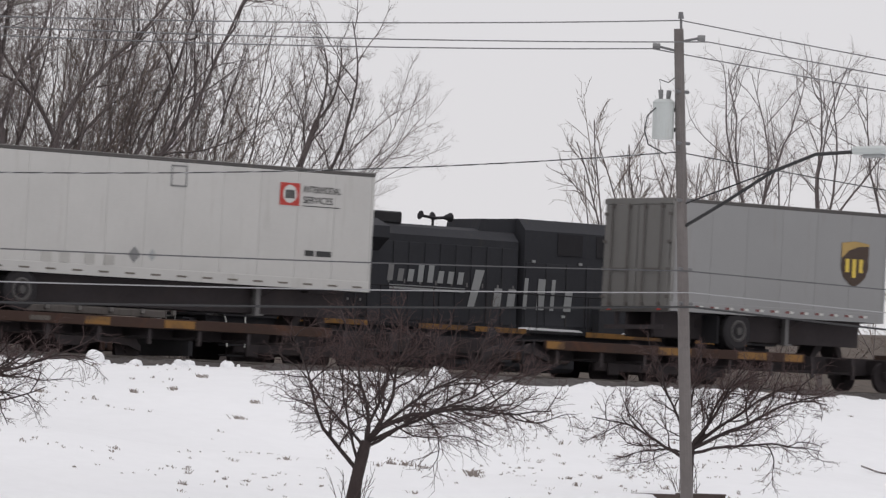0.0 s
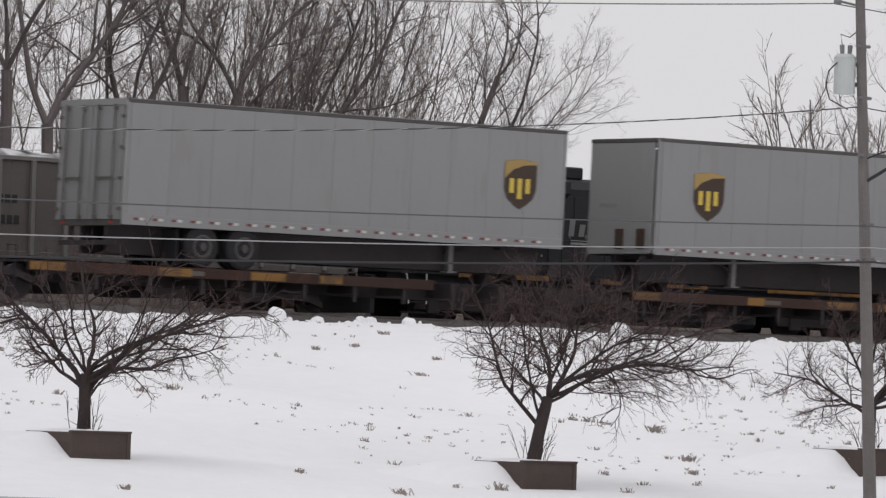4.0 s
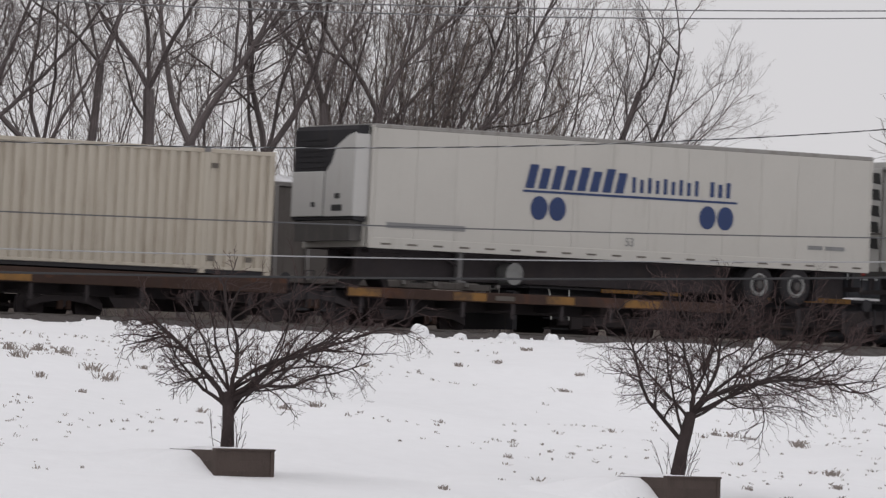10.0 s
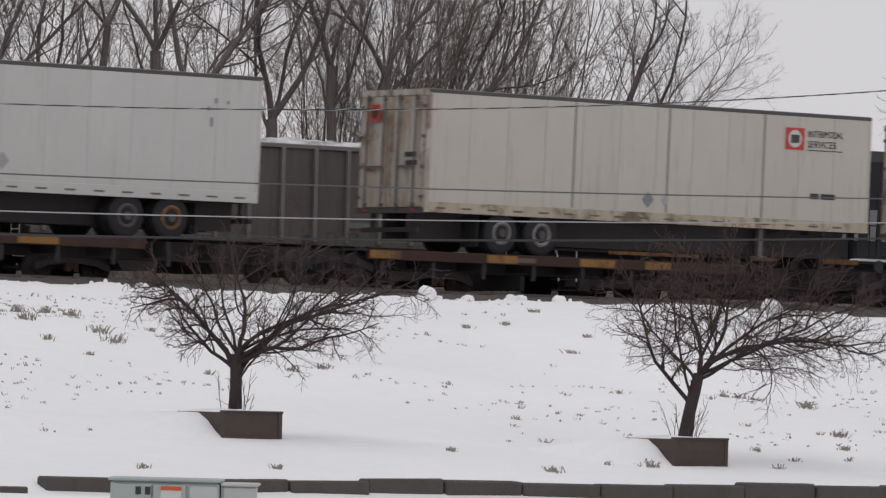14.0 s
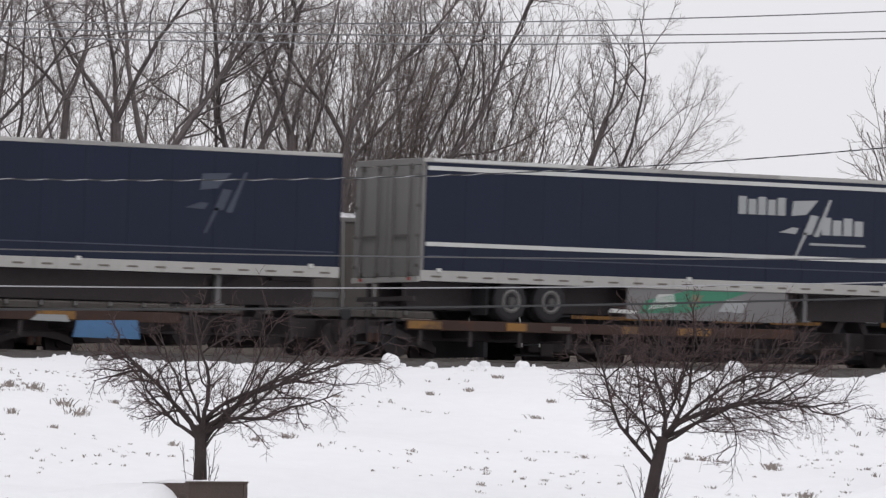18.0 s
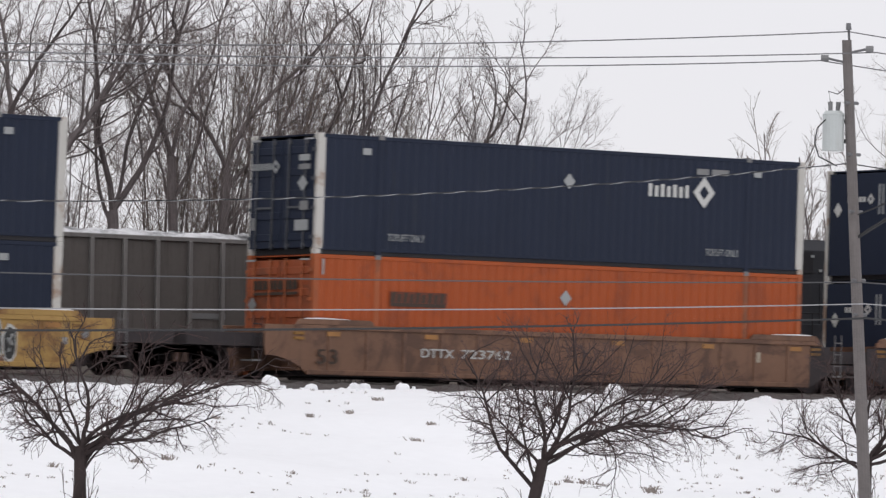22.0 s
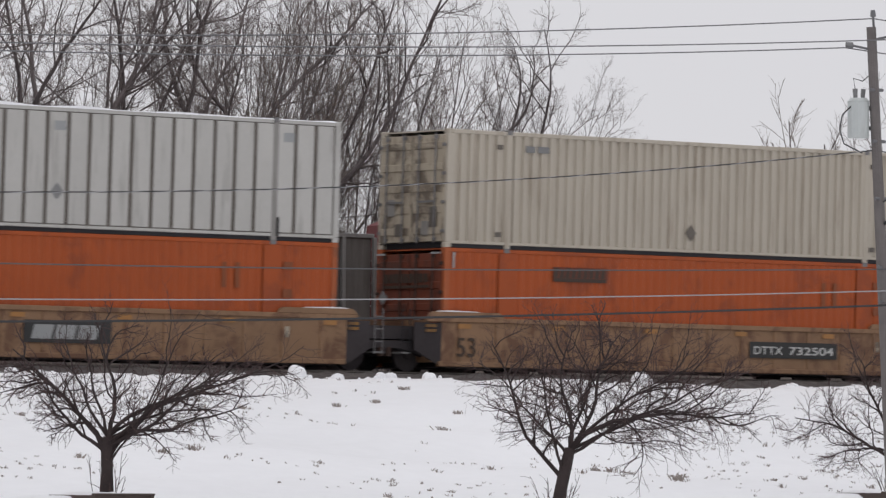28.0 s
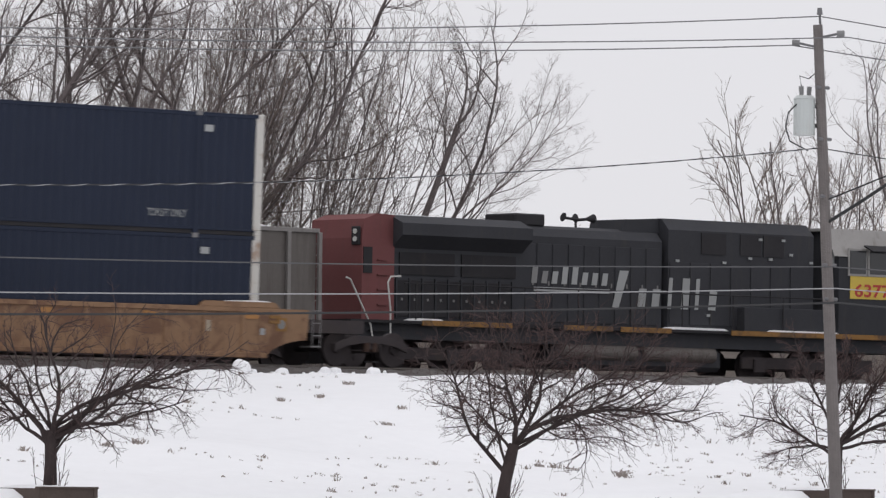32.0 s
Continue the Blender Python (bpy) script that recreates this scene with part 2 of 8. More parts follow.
M_DECAL_BRN = surf("brown_marking", (0.045, 0.025, 0.015), 0.5, var=0.1)
M_DECAL_GRN = surf("green_marking", (0.04, 0.2, 0.12), 0.5, var=0.15)
M_GHOST = surf("ghost_marking", (0.04, 0.05, 0.075), 0.55, var=0.3)
M_GRIME_MARK = surf("grimy_marking", (0.12, 0.105, 0.09), 0.7, var=0.3)
M_LOCO = surf("dark_grey_locomotive_paint", (0.041, 0.042, 0.048), 0.7, spec=0.2, var=0.2, dirt=(0.06, 0.055, 0.05), amount=0.35)
M_LOCO_RED = surf("faded_red_paint", (0.158, 0.052, 0.052), 0.7, var=0.15, dirt=(0.1, 0.052, 0.05), amount=0.3)
M_HOPPER = surf("hopper_aluminium", (0.14, 0.126, 0.117), 0.6, 0.15, var=0.18, dirt=(0.085, 0.07, 0.062), amount=0.45)
M_HOPPER_POST = surf("hopper_post_aluminium", (0.22, 0.208, 0.2), 0.6, 0.25, var=0.15, dirt=(0.07, 0.06, 0.052), amount=0.35)
M_NAVY_ROD = surf("dull_navy_steel", (0.07, 0.073, 0.083), 0.5, 0.2, var=0.3)
M_CREAM2 = surf("stained_cream_paint", (0.6, 0.56, 0.475), 0.5, var=0.06, dirt=(0.28, 0.24, 0.19), amount=0.34)
M_POST = surf("cream_corner_post", (0.5, 0.485, 0.45), 0.5, var=0.08, dirt=(0.3, 0.2, 0.12), amount=0.3, worn=(0.24, 0.125, 0.06), wear=0.22)
M_COAL = surf("coal_with_snow", (0.62, 0.62, 0.63), 0.9, var=0.15, scale=3.2, fine=14, dirt=(0.015, 0.015, 0.016), amount=0.85, streak=False, bump=1.0, bump_scale=8)
M_GLASS = surf("dark_window_glass", (0.02, 0.022, 0.025), 0.08, var=0.1, bump=0, spec=0.6)
M_GLASS_L = surf("pale_window_glass", (0.3, 0.31, 0.31), 0.1, var=0.1, bump=0, spec=0.6)
M_POLE = surf("grey_weathered_wood", (0.155, 0.14, 0.135), 0.85, var=0.25, scale=2, dirt=(0.11, 0.1, 0.09), amount=0.4, bump=0.6)
M_CAN = surf("pale_grey_enamel", (0.5, 0.53, 0.52), 0.4, var=0.06, dirt=(0.3, 0.28, 0.25), amount=0.15)
M_CABLE = surf("black_cable", (0.03, 0.03, 0.032), 0.6, var=0.1, bump=0)
M_CABLE_L = surf("bright_metal_cable", (0.36, 0.36, 0.37), 0.35, 0.3, var=0.1, bump=0)
M_CABLE_M = surf("dull_dark_cable", (0.085, 0.085, 0.09), 0.5, 0.1, var=0.1, bump=0)
M_CABLE_G = surf("grey_cable", (0.16, 0.16, 0.165), 0.5, 0.2, var=0.1, bump=0)
M_BARK = surf("grey_brown_bark", (0.2, 0.174, 0.172), 0.9, var=0.3, scale=2.5, bump=0.5, spec=0.1)
M_TWIG = surf("grey_brown_twigs", (0.25, 0.215, 0.207), 0.9, var=0.25, bump=0, spec=0.1)
M_TWIG_T = surf("tan_twigs", (0.26, 0.215, 0.19), 0.9, var=0.25, bump=0, spec=0.1)
M_BARK_C = surf("dark_fruit_tree_bark", (0.056, 0.044, 0.043), 0.9, var=0.3, scale=4, bump=0.6, spec=0.1)
M_TWIG_C = surf("reddish_brown_twigs", (0.098, 0.068, 0.066), 0.9, var=0.3, bump=0, spec=0.1)
M_GRASS = surf("dead_weeds", (0.27, 0.235, 0.212), 0.9, var=0.4, scale=2, bump=0, spec=0.1)
M_TIMBER = surf("planter_timber", (0.078, 0.058, 0.05), 0.85, var=0.25, dirt=(0.05, 0.04, 0.032), amount=0.4, bump=0.5)
M_CONC = surf("dark_kerb_concrete", (0.08, 0.072, 0.066), 0.85, var=0.25, scale=2, dirt=(0.06, 0.055, 0.05), amount=0.35, streak=False, bump=0.6)
M_CAB = surf("grey_green_cabinet_paint", (0.34, 0.385, 0.37), 0.5, var=0.08, dirt=(0.15, 0.16, 0.15), amount=0.25)
M_CAB2 = surf("pale_cabinet_paint", (0.43, 0.445, 0.425), 0.5, var=0.08, dirt=(0.2, 0.2, 0.18), amount=0.2)
M_LITTER = surf("leaf_litter", (0.1, 0.08, 0.066), 0.9, var=0.35, scale=1.2, dirt=(0.4, 0.39, 0.39), amount=0.12, streak=False, bump=0.8, bump_scale=6)


def fading(name, first, second, a, b):
    """A painted stripe that fades from one colour to another between x = a and x = b."""
    m = bpy.data.materials.new(name)
    m.use_nodes = True
    n, l = m.node_tree.nodes, m.node_tree.links
    tc, sep, mr, mix = n.new("ShaderNodeTexCoord"), n.new("ShaderNodeSeparateXYZ"), n.new("ShaderNodeMapRange"), n.new("ShaderNodeMix")
    mix.data_type = "RGBA"
    mr.inputs["From Min"].default_value, mr.inputs["From Max"].default_value = a, b
    mix.inputs["A"].default_value, mix.inputs["B"].default_value = (*first, 1), (*second, 1)
    l.new(tc.outputs["Object"], sep.inputs[0])
    l.new(sep.outputs["X"], mr.inputs["Value"])
    l.new(mr.outputs["Result"], mix.inputs["Factor"])
    l.new(mix.outputs["Result"], n["Principled BSDF"].inputs["Base Color"])
    n["Principled BSDF"].inputs["Roughness"].default_value = 0.5
    return m


M_STRIPE = fading("yellow_to_blue_stripe", (0.56, 0.4, 0.07), (0.025, 0.13, 0.36), 2.6, 5.8)


# ---- building helpers ----
class Solid:
    """Collects boxes, bars and tubes into one mesh."""

    def __init__(self):
        self.v, self.f = [], []

    def add(self, verts, faces):
        k = len(self.v)
        self.v += verts
        self.f += [tuple(i + k for i in f) for f in faces]
        return self

    def box(self, x0, x1, y0, y1, z0, z1, c=0.0):
        if c <= 0:
            v = [(x, y, z) for x in (x0, x1) for y in (y0, y1) for z in (z0, z1)]
            return self.add(v, [(0, 1, 3, 2), (4, 6, 7, 5), (0, 4, 5, 1), (2, 3, 7, 6), (0, 2, 6, 4), (1, 5, 7, 3)])
        v, f, idx = [], [], {}
        for i, x in enumerate((x0, x1)):
            for j, y in enumerate((y0, y1)):
                for k, z in enumerate((z0, z1)):
                    sx, sy, sz = (c, -c)[i], (c, -c)[j], (c, -c)[k]
                    for a, p in enumerate(((x, y + sy, z + sz), (x + sx, y, z + sz), (x + sx, y + sy, z))):
                        idx[i, j, k, a] = len(v)
                        v.append(p)
        for i in (0, 1):
            f.append([idx[i, j, k, 0] for j, k in ((0, 0), (0, 1), (1, 1), (1, 0))])
            f.append([idx[j, i, k, 1] for j, k in ((0, 0), (1, 0), (1, 1), (0, 1))])
            f.append([idx[j, k, i, 2] for j, k in ((0, 0), (0, 1), (1, 1), (1, 0))])
        for a in (0, 1):
            for b in (0, 1):
                f.append([idx[a, b, 0, 0], idx[a, b, 1, 0], idx[a, b, 1, 1], idx[a, b, 0, 1]])
                f.append([idx[a, 0, b, 0], idx[a, 1, b, 0], idx[a, 1, b, 2], idx[a, 0, b, 2]])
                f.append([idx[0, a, b, 1], idx[1, a, b, 1], idx[1, a, b, 2], idx[0, a, b, 2]])
        for i in (0, 1):
            for j in (0, 1):
                for k in (0, 1):
                    f.append([idx[i, j, k, 0], idx[i, j, k, 1], idx[i, j, k, 2]])
        return self.add(v, f)

    def prism(self, poly, a0, a1, axis="y"):
        """A polygon, in the plane of the other two axes, pushed along axis from a0 to a1."""
        n = len(poly)
        put = {"x": lambda p, a: (a, p[0], p[1]), "y": lambda p, a: (p[0], a, p[1]), "z": lambda p, a: (p[0], p[1], a)}[axis]
        v = [put(p, a0) for p in poly] + [put(p, a1) for p in poly]
        f = [tuple(range(n)), tuple(range(2 * n - 1, n - 1, -1))] + [(i, (i + 1) % n, n + (i + 1) % n, n + i) for i in range(n)]
        return self.add(v, f)

    def cyl(self, p, q, r, n=12, r2=None):
        p, q = Vector(p), Vector(q)
        d = (q - p).normalized()
        u = d.orthogonal().normalized()
        w = d.cross(u)
        r2 = r if r2 is None else r2
        v = []
        for o, rad in ((p, r), (q, r2)):
            v += [tuple(o + (u * math.cos(t) + w * math.sin(t)) * rad) for t in (2 * math.pi * i / n for i in range(n))]
        return self.add(v, [tuple(range(n - 1, -1, -1)), tuple(range(n, 2 * n))] + [(i, (i + 1) % n, n + (i + 1) % n, n + i) for i in range(n)])

    def path(self, pts, r, n=6):
        """A bent tube through points; r is one radius or one for each point."""
        pts = [Vector(p) for p in pts]
        rs_ = r if isinstance(r, (list, tuple)) else [r] * len(pts)
        way = pts[-1] - pts[0]
        ref = Vector((0, 0, 1)) if abs(way.z) < 0.7 * way.length else Vector((1, 0, 0))
        v, f, m = [], [], len(pts)
        for k in range(m):
            d = (pts[min(k + 1, m - 1)] - pts[max(k - 1, 0)]).normalized()
            u = d.cross(ref).normalized()
            w = d.cross(u)
            v += [tuple(pts[k] + (u * math.cos(2 * math.pi * i / n) + w * math.sin(2 * math.pi * i / n)) * rs_[k]) for i in range(n)]
        for k in range(m - 1):
            f += [(k * n + i, k * n + (i + 1) % n, (k + 1) * n + (i + 1) % n, (k + 1) * n + i) for i in range(n)]
        f += [tuple(range(n))[::-1], tuple((m - 1) * n + i for i in range(n))]
        return self.add(v, f)

    def mesh(self, name, material):
        m = bpy.data.meshes.new(name)
        m.from_pydata(self.v, [], self.f)
        m.materials.append(material)
        return m


def part(name, solid, material, parent, label="", at=None):
    ob = new(name, solid if isinstance(solid, bpy.types.Mesh) else solid.mesh(name, material))
    ob.parent = parent
    if at:
        ob.location = at
    if label:
        ob["label"] = label
    return ob


def thing(name, label, category, group="", at=None):
    ob = tagged(new(name), label, category, group)
    ob.empty_display_size = 0.3
    if at is not None:
        ob.matrix_basis = at
    return ob


def written(words, size, material, parent, x, z, y=-0.012, shear=0.0, width=None, label="", face="near", bold=0.0):
    """Lettering on the near side of a thing (or on its left end), with its left foot at x, z."""
    cu = bpy.data.curves.new("lettering", "FONT")
    cu.body, cu.size, cu.shear, cu.extrude, cu.offset = words, size, shear, 0.002, bold
    tmp = bpy.data.objects.new("lettering", cu)
    m = bpy.data.meshes.new_from_object(tmp)
    bpy.data.objects.remove(tmp)
    m.materials.append(material)
    if width:
        xs = [v.co.x for v in m.vertices]
        k = width / max(0.01, max(xs) - min(xs))
        for v in m.vertices:
            v.co.x *= k
    ob = new("lettering", m)
    ob.parent = parent
    ob.matrix_basis = pose(x, y, z, 90) if face == "near" else pose(y, x, z, 90, 0, -90)
    if label:
        ob["label"] = label
    return ob


def blocks(solid, x0, x1, z0, z1, n, slant=0.0, gap=0.16, y=-0.012, cut=0):
    """A word as a row of n plain blocks."""
    w = (x1 - x0) / n
    for i in range(n):
        a, b = x0 + i * w, x0 + (i + 1 - gap) * w
        top = z1 - (0.14 * (z1 - z0) if cut and i % 2 else 0)
        s = slant * (top - z0)
        solid.prism([(a, z0), (b, z0), (b + s, top), (a + s, top)], y, y + 0.005)
    return solid


def diamond(solid, x, z, hw, hh, y=-0.012, hole=0.0):
    o = [(x - hw, z), (x, z - hh), (x + hw, z), (x, z + hh)]
    if not hole:
        return solid.prism(o, y, y + 0.005)
    i = [(x + (a - x) * hole, z + (b - z) * hole) for a, b in o]
    for k in range(4):
        solid.prism([o[k], o[(k + 1) % 4], i[(k + 1) % 4], i[k]], y, y + 0.005)
    return solid


def disc(solid, x, z, rx, rz, y=-0.012, n=24):
    return solid.prism([(x + rx * math.cos(2 * math.pi * i / n), z + rz * math.sin(2 * math.pi * i / n)) for i in range(n)], y, y + 0.005)


# ---- ground: snow from the street up the bank, over the railway and on to the horizon ----
KERB_Y, CREST_Y, CREST_Z, RAIL = 71.5, 104.3, 3.74, 4.0
PROFILE_Y = [-5000, 0, 66, 69, 71.2, 71.9, 76, 81, 90, 98, 102.6, CREST_Y, 104.9, 105.6, 126.5, 128, 5000]
PROFILE_Z = [0, 0, 0, -0.09, -0.1, 0.19, 0.62, 1.16, 2.18, 3.08, 3.6, CREST_Z, 3.62, 3.4, 3.4, 3.6, 3.6]


def ground_z(x, y):
    z = float(np.interp(y, PROFILE_Y, PROFILE_Z))
    if 72 < y < 105 and 35 < x < 160:
        k = min(1.0, (y - 72) / 3)
        hollow = max(0.0, min(1.0, (y - 77) / 4)) * max(0.0, min(1.0, (101 - y) / 4))
        z += k * ((0.10 + 0.3 * hollow) * noise.noise((x * 0.16, y * 0.2, 0)) + 0.05 * noise.noise((x * 0.6, y * 0.7, 3)))
        if y > 101.5:
            z += 0.09 * noise.noise((x * 1.1, y * 0.9, 7)) + 0.05 * noise.noise((x * 3.1, y * 2, 9))
    elif 50 < y < 71.3 and 20 < x < 120:
        z += 0.06 * noise.noise((x * 0.4, y * 0.5, 5))
    return z


gx = [-5000, -2500, -1200, -600, -300, -120, -40, 0, 20, 30] + list(np.arange(38, 135, 0.33)) + [140, 150, 170, 210, 300, 600, 1200, 2500, 5000]
gy = [-5000, -1500, -400, -100, 0, 20, 40, 50, 56, 60, 64, 67, 69, 70, 70.8, 71.2] + list(np.arange(71.9, 105.0, 0.33)) + [105.3, 105.6, 115, 126.5, 127.2, 128, 132, 140, 160, 220, 400, 900, 2000, 5000]
gm = bpy.data.meshes.new("ground")
nx = len(gx)
gm.from_pydata([(x, y, ground_z(x, y)) for y in gy for x in gx], [], [(j * nx + i, j * nx + i + 1, (j + 1) * nx + i + 1, (j + 1) * nx + i) for j in range(len(gy) - 1) for i in range(nx - 1)])
gm.materials.append(M_SNOW)
gm.polygons.foreach_set("use_smooth", [True] * len(gm.polygons))
tagged(new("ground", gm), "snow-covered ground and railway bank", "ground", kind="structure")

# snow chunks thrown up along the edge of the bank
rs = random.Random(4)


def lump(solid, x, y, z, r, h, rng):
    """A rounded clod of snow."""
    n, v = 9, []
    rings = ((1.15, -0.05), (1.05, 0.35 * h), (0.85, 0.75 * h), (0.45, 1.0 * h))
    wob = [1 + rng.uniform(-0.22, 0.22) for _ in range(n)]
    for k, up in rings:
        v += [(x + r * k * wob[i] * math.cos(2 * math.pi * i / n), y + 0.9 * r * k * wob[i] * math.sin(2 * math.pi * i / n), z + up * (0.85 + 0.3 * rng.random() if up > 0 else 1)) for i in range(n)]
    f = [tuple(range(3 * n, 4 * n))]
    for k in range(3):
        f += [(k * n + i, k * n + (i + 1) % n, (k + 1) * n + (i + 1) % n, (k + 1) * n + i) for i in range(n)]
    solid.add(v, f)


chunks = [(83.08, 104.2, 0.22, 0.2), (84.25, 104.1, 0.16, 0.13), (87.1, 104.2, 0.16, 0.13), (93.7, 104.2, 0.26, 0.24), (75.1, 104.2, 0.14, 0.12), (86.0, 104.3, 0.13, 0.1), (85.6, 104.2, 0.12, 0.1)]
for x, y, r, h in chunks:
    s = Solid()
    lump(s, 0, 0, 0, r, h, rs)
    ob = new("snow_chunk", s.mesh("snow_chunk", M_SNOW))
    ob.location = (x, y, ground_z(x, y) + 0.01)
    tagged(ob, "chunk of hard white snow on the edge of the bank", "snow chunk", "snow chunks")
s = Solid()
for i in range(240):
    x, y = rs.uniform(66, 122), rs.uniform(103.4, 104.7)
    lump(s, x, y, ground_z(x, y) - 0.01, rs.uniform(0.03, 0.08) * (1.6 if i % 9 == 0 else 1), rs.uniform(0.02, 0.06), rs)
tagged(new("loose_snow", s.mesh("loose_snow", M_SNOW)), "loose snow clods along the ballast edge", "snow", kind="stuff")

# ---- the railway: ballast, sleepers and rails of two tracks ----
bx = [-1500, -600, -200, 0, 40] + list(np.arange(60, 130, 0.22)) + [140, 200, 500, 1500]
by = [105.0, 105.5, 106.1, 106.7, 107.2, 108, 110.9, 111.8, 114, 117.5, 118.6, 122.6, 123.6, 125.5, 127.0]
bz = [3.45, 3.58, 3.74, 3.88, 3.93, 3.87, 3.84, 3.8, 3.7, 3.8, 3.84, 3.84, 3.8, 3.75, 3.6]
bm_ = bpy.data.meshes.new("ballast")
nb = len(bx)
rb = random.Random(8)
bm_.from_pydata([(x, y + rb.uniform(-0.08, 0.08), z + rb.uniform(-0.05, 0.03)) for y, z in zip(by, bz) for x in bx], [], [(j * nb + i, j * nb + i + 1, (j + 1) * nb + i + 1, (j + 1) * nb + i) for j in range(len(by) - 1) for i in range(nb - 1)])
bm_.materials.append(M_BALLAST)
tagged(new("ballast", bm_), "dark grey-brown stone railway ballast", "ballast", kind="structure")
# the floor of the woods rises behind the tracks
wx = [-1500, -300, 0, 50] + list(np.arange(70, 165, 1.3)) + [200, 500, 1500]
wy, wz = [126.6, 128, 130, 134, 140, 150, 170, 420], [3.45, 3.75, 4.1, 4.8, 5.9, 7.0, 7.4, 7.4]
nw = len(wx)
litter = bpy.data.meshes.new("woodland_floor")
litter.from_pydata([(x, y, z + 0.25 * noise.noise((x * 0.3, y * 0.3, 4))) for y, z in zip(wy, wz) for x in wx], [], [(j * nw + i, j * nw + i + 1, (j + 1) * nw + i + 1, (j + 1) * nw + i) for j in range(len(wy) - 1) for i in range(nw - 1)])
litter.materials.append(M_LITTER)
tagged(new("woodland_floor", litter), "brown leaf litter rising behind the tracks", "ground", kind="structure")
NEAR_C, FAR_C = 109.4, 120.5
for centre in (NEAR_C, FAR_C):
    track = thing("railway_track", "steel rails on dark wooden sleepers in ballast", "railway track", "railway tracks", pose(0, centre, 0))
    track["kind"] = "structure"
    for side in (-0.755, 0.755):
        s = Solid()
        s.box(-1500, 1500, side - 0.035, side + 0.035, RAIL - 0.05, RAIL, 0.008).box(-1500, 1500, side - 0.01, side + 0.01, RAIL - 0.13, RAIL - 0.05).box(-1500, 1500, side - 0.07, side + 0.07, RAIL - 0.16, RAIL - 0.13)
        part("rail", s, M_STEEL, track, "worn steel rail")
    tie = Solid().box(-0.11, 0.11, -1.3, 1.3, RAIL - 0.34, RAIL - 0.165, 0.01).mesh("sleeper", M_TIE)
    for i in range(110):
        part("sleeper", tie, M_TIE, track, at=(66 + i * 0.54, 0, rb.uniform(-0.01, 0.01)))

# ---- kerb of concrete blocks along the foot of the bank ----
kerb = thing("kerb", "dark concrete kerb blocks with snow on top", "kerb")
kerb["kind"] = "structure"
kx, i = 49.75, 0
while kx < 90:
    w = 1.55 + rs.uniform(-0.06, 0.08)
    h = 0.2 + rs.uniform(-0.02, 0.02)
    s = Solid().box(0, w - 0.02, -0.14, 0.14, -0.2, h, 0.03)
    kb = part("kerb_block", s, M_CONC, kerb)
    kb.matrix_basis = pose(kx, KERB_Y + rs.uniform(-0.04, 0.04), rs.uniform(-0.03, 0.01), rs.uniform(-4, 4), rs.uniform(-0.7, 0.7), rs.uniform(-1.2, 1.2))
    kx += w
s = Solid().box(47.0, 49.3, KERB_Y - 0.35, KERB_Y - 0.05, -0.14, 0.03, 0.02)
part("kerb_block", s, M_CONC, kerb)

# ---- utility cabinet beside the street ----
cab_at = pose(21.79, 29.72, 0, 0, 0, -38.5)
cabinet = thing("utility_cabinet", "grey-green steel utility cabinet with a paper notice", "utility cabinet", at=cab_at)
part("body", Solid().box(-0.47, 0.22, 0, 0.5, 0.05, 0.985, 0.015), M_CAB, cabinet)
part("plinth", Solid().box(-0.5, 0.5, -0.03, 0.53, -0.03, 0.05), M_CONC, cabinet, "concrete plinth")
part("lid", Solid().box(-0.485, 0.235, -0.015, 0.515, 0.985, 1.005, 0.006), M_CAB, cabinet)
d1 = part("door", Solid().box(-0.455, -0.21, -0.02, 0.0, 0.08, 0.965, 0.006), M_CAB, cabinet)
part("vent", Solid().box(-0.25, -0.215, -0.026, -0.02, 0.9, 0.95).box(-0.31, -0.275, -0.026, -0.02, 0.9, 0.95), M_DECAL_K, d1)
d2 = part("door", Solid().box(-0.2, 0.01, -0.02, 0.0, 0.08, 0.965, 0.006), M_CAB, cabinet)
part("notice", Solid().box(-0.15, -0.02, -0.025, -0.02, 0.78, 0.93), M_DECAL_W, d2, "white paper notice")
part("notice_stripe", Solid().box(-0.15, -0.02, -0.028, -0.025, 0.93, 0.955), M_DECAL_ORG, d2, "orange warning stripe")
part("side_panel", Solid().box(0.03, 0.21, -0.018, 0.0, 0.08, 0.96, 0.006), M_CAB2, cabinet, "paler grey panel")
part("side_box", Solid().box(0.235, 0.45, 0.02, 0.4, 0.05, 0.965, 0.012), M_CAB2, cabinet, "small pale grey box")
part("side_lid", Solid().box(0.228, 0.468, 0.0, 0.42, 0.965, 0.985, 0.005), M_CAB2, cabinet)

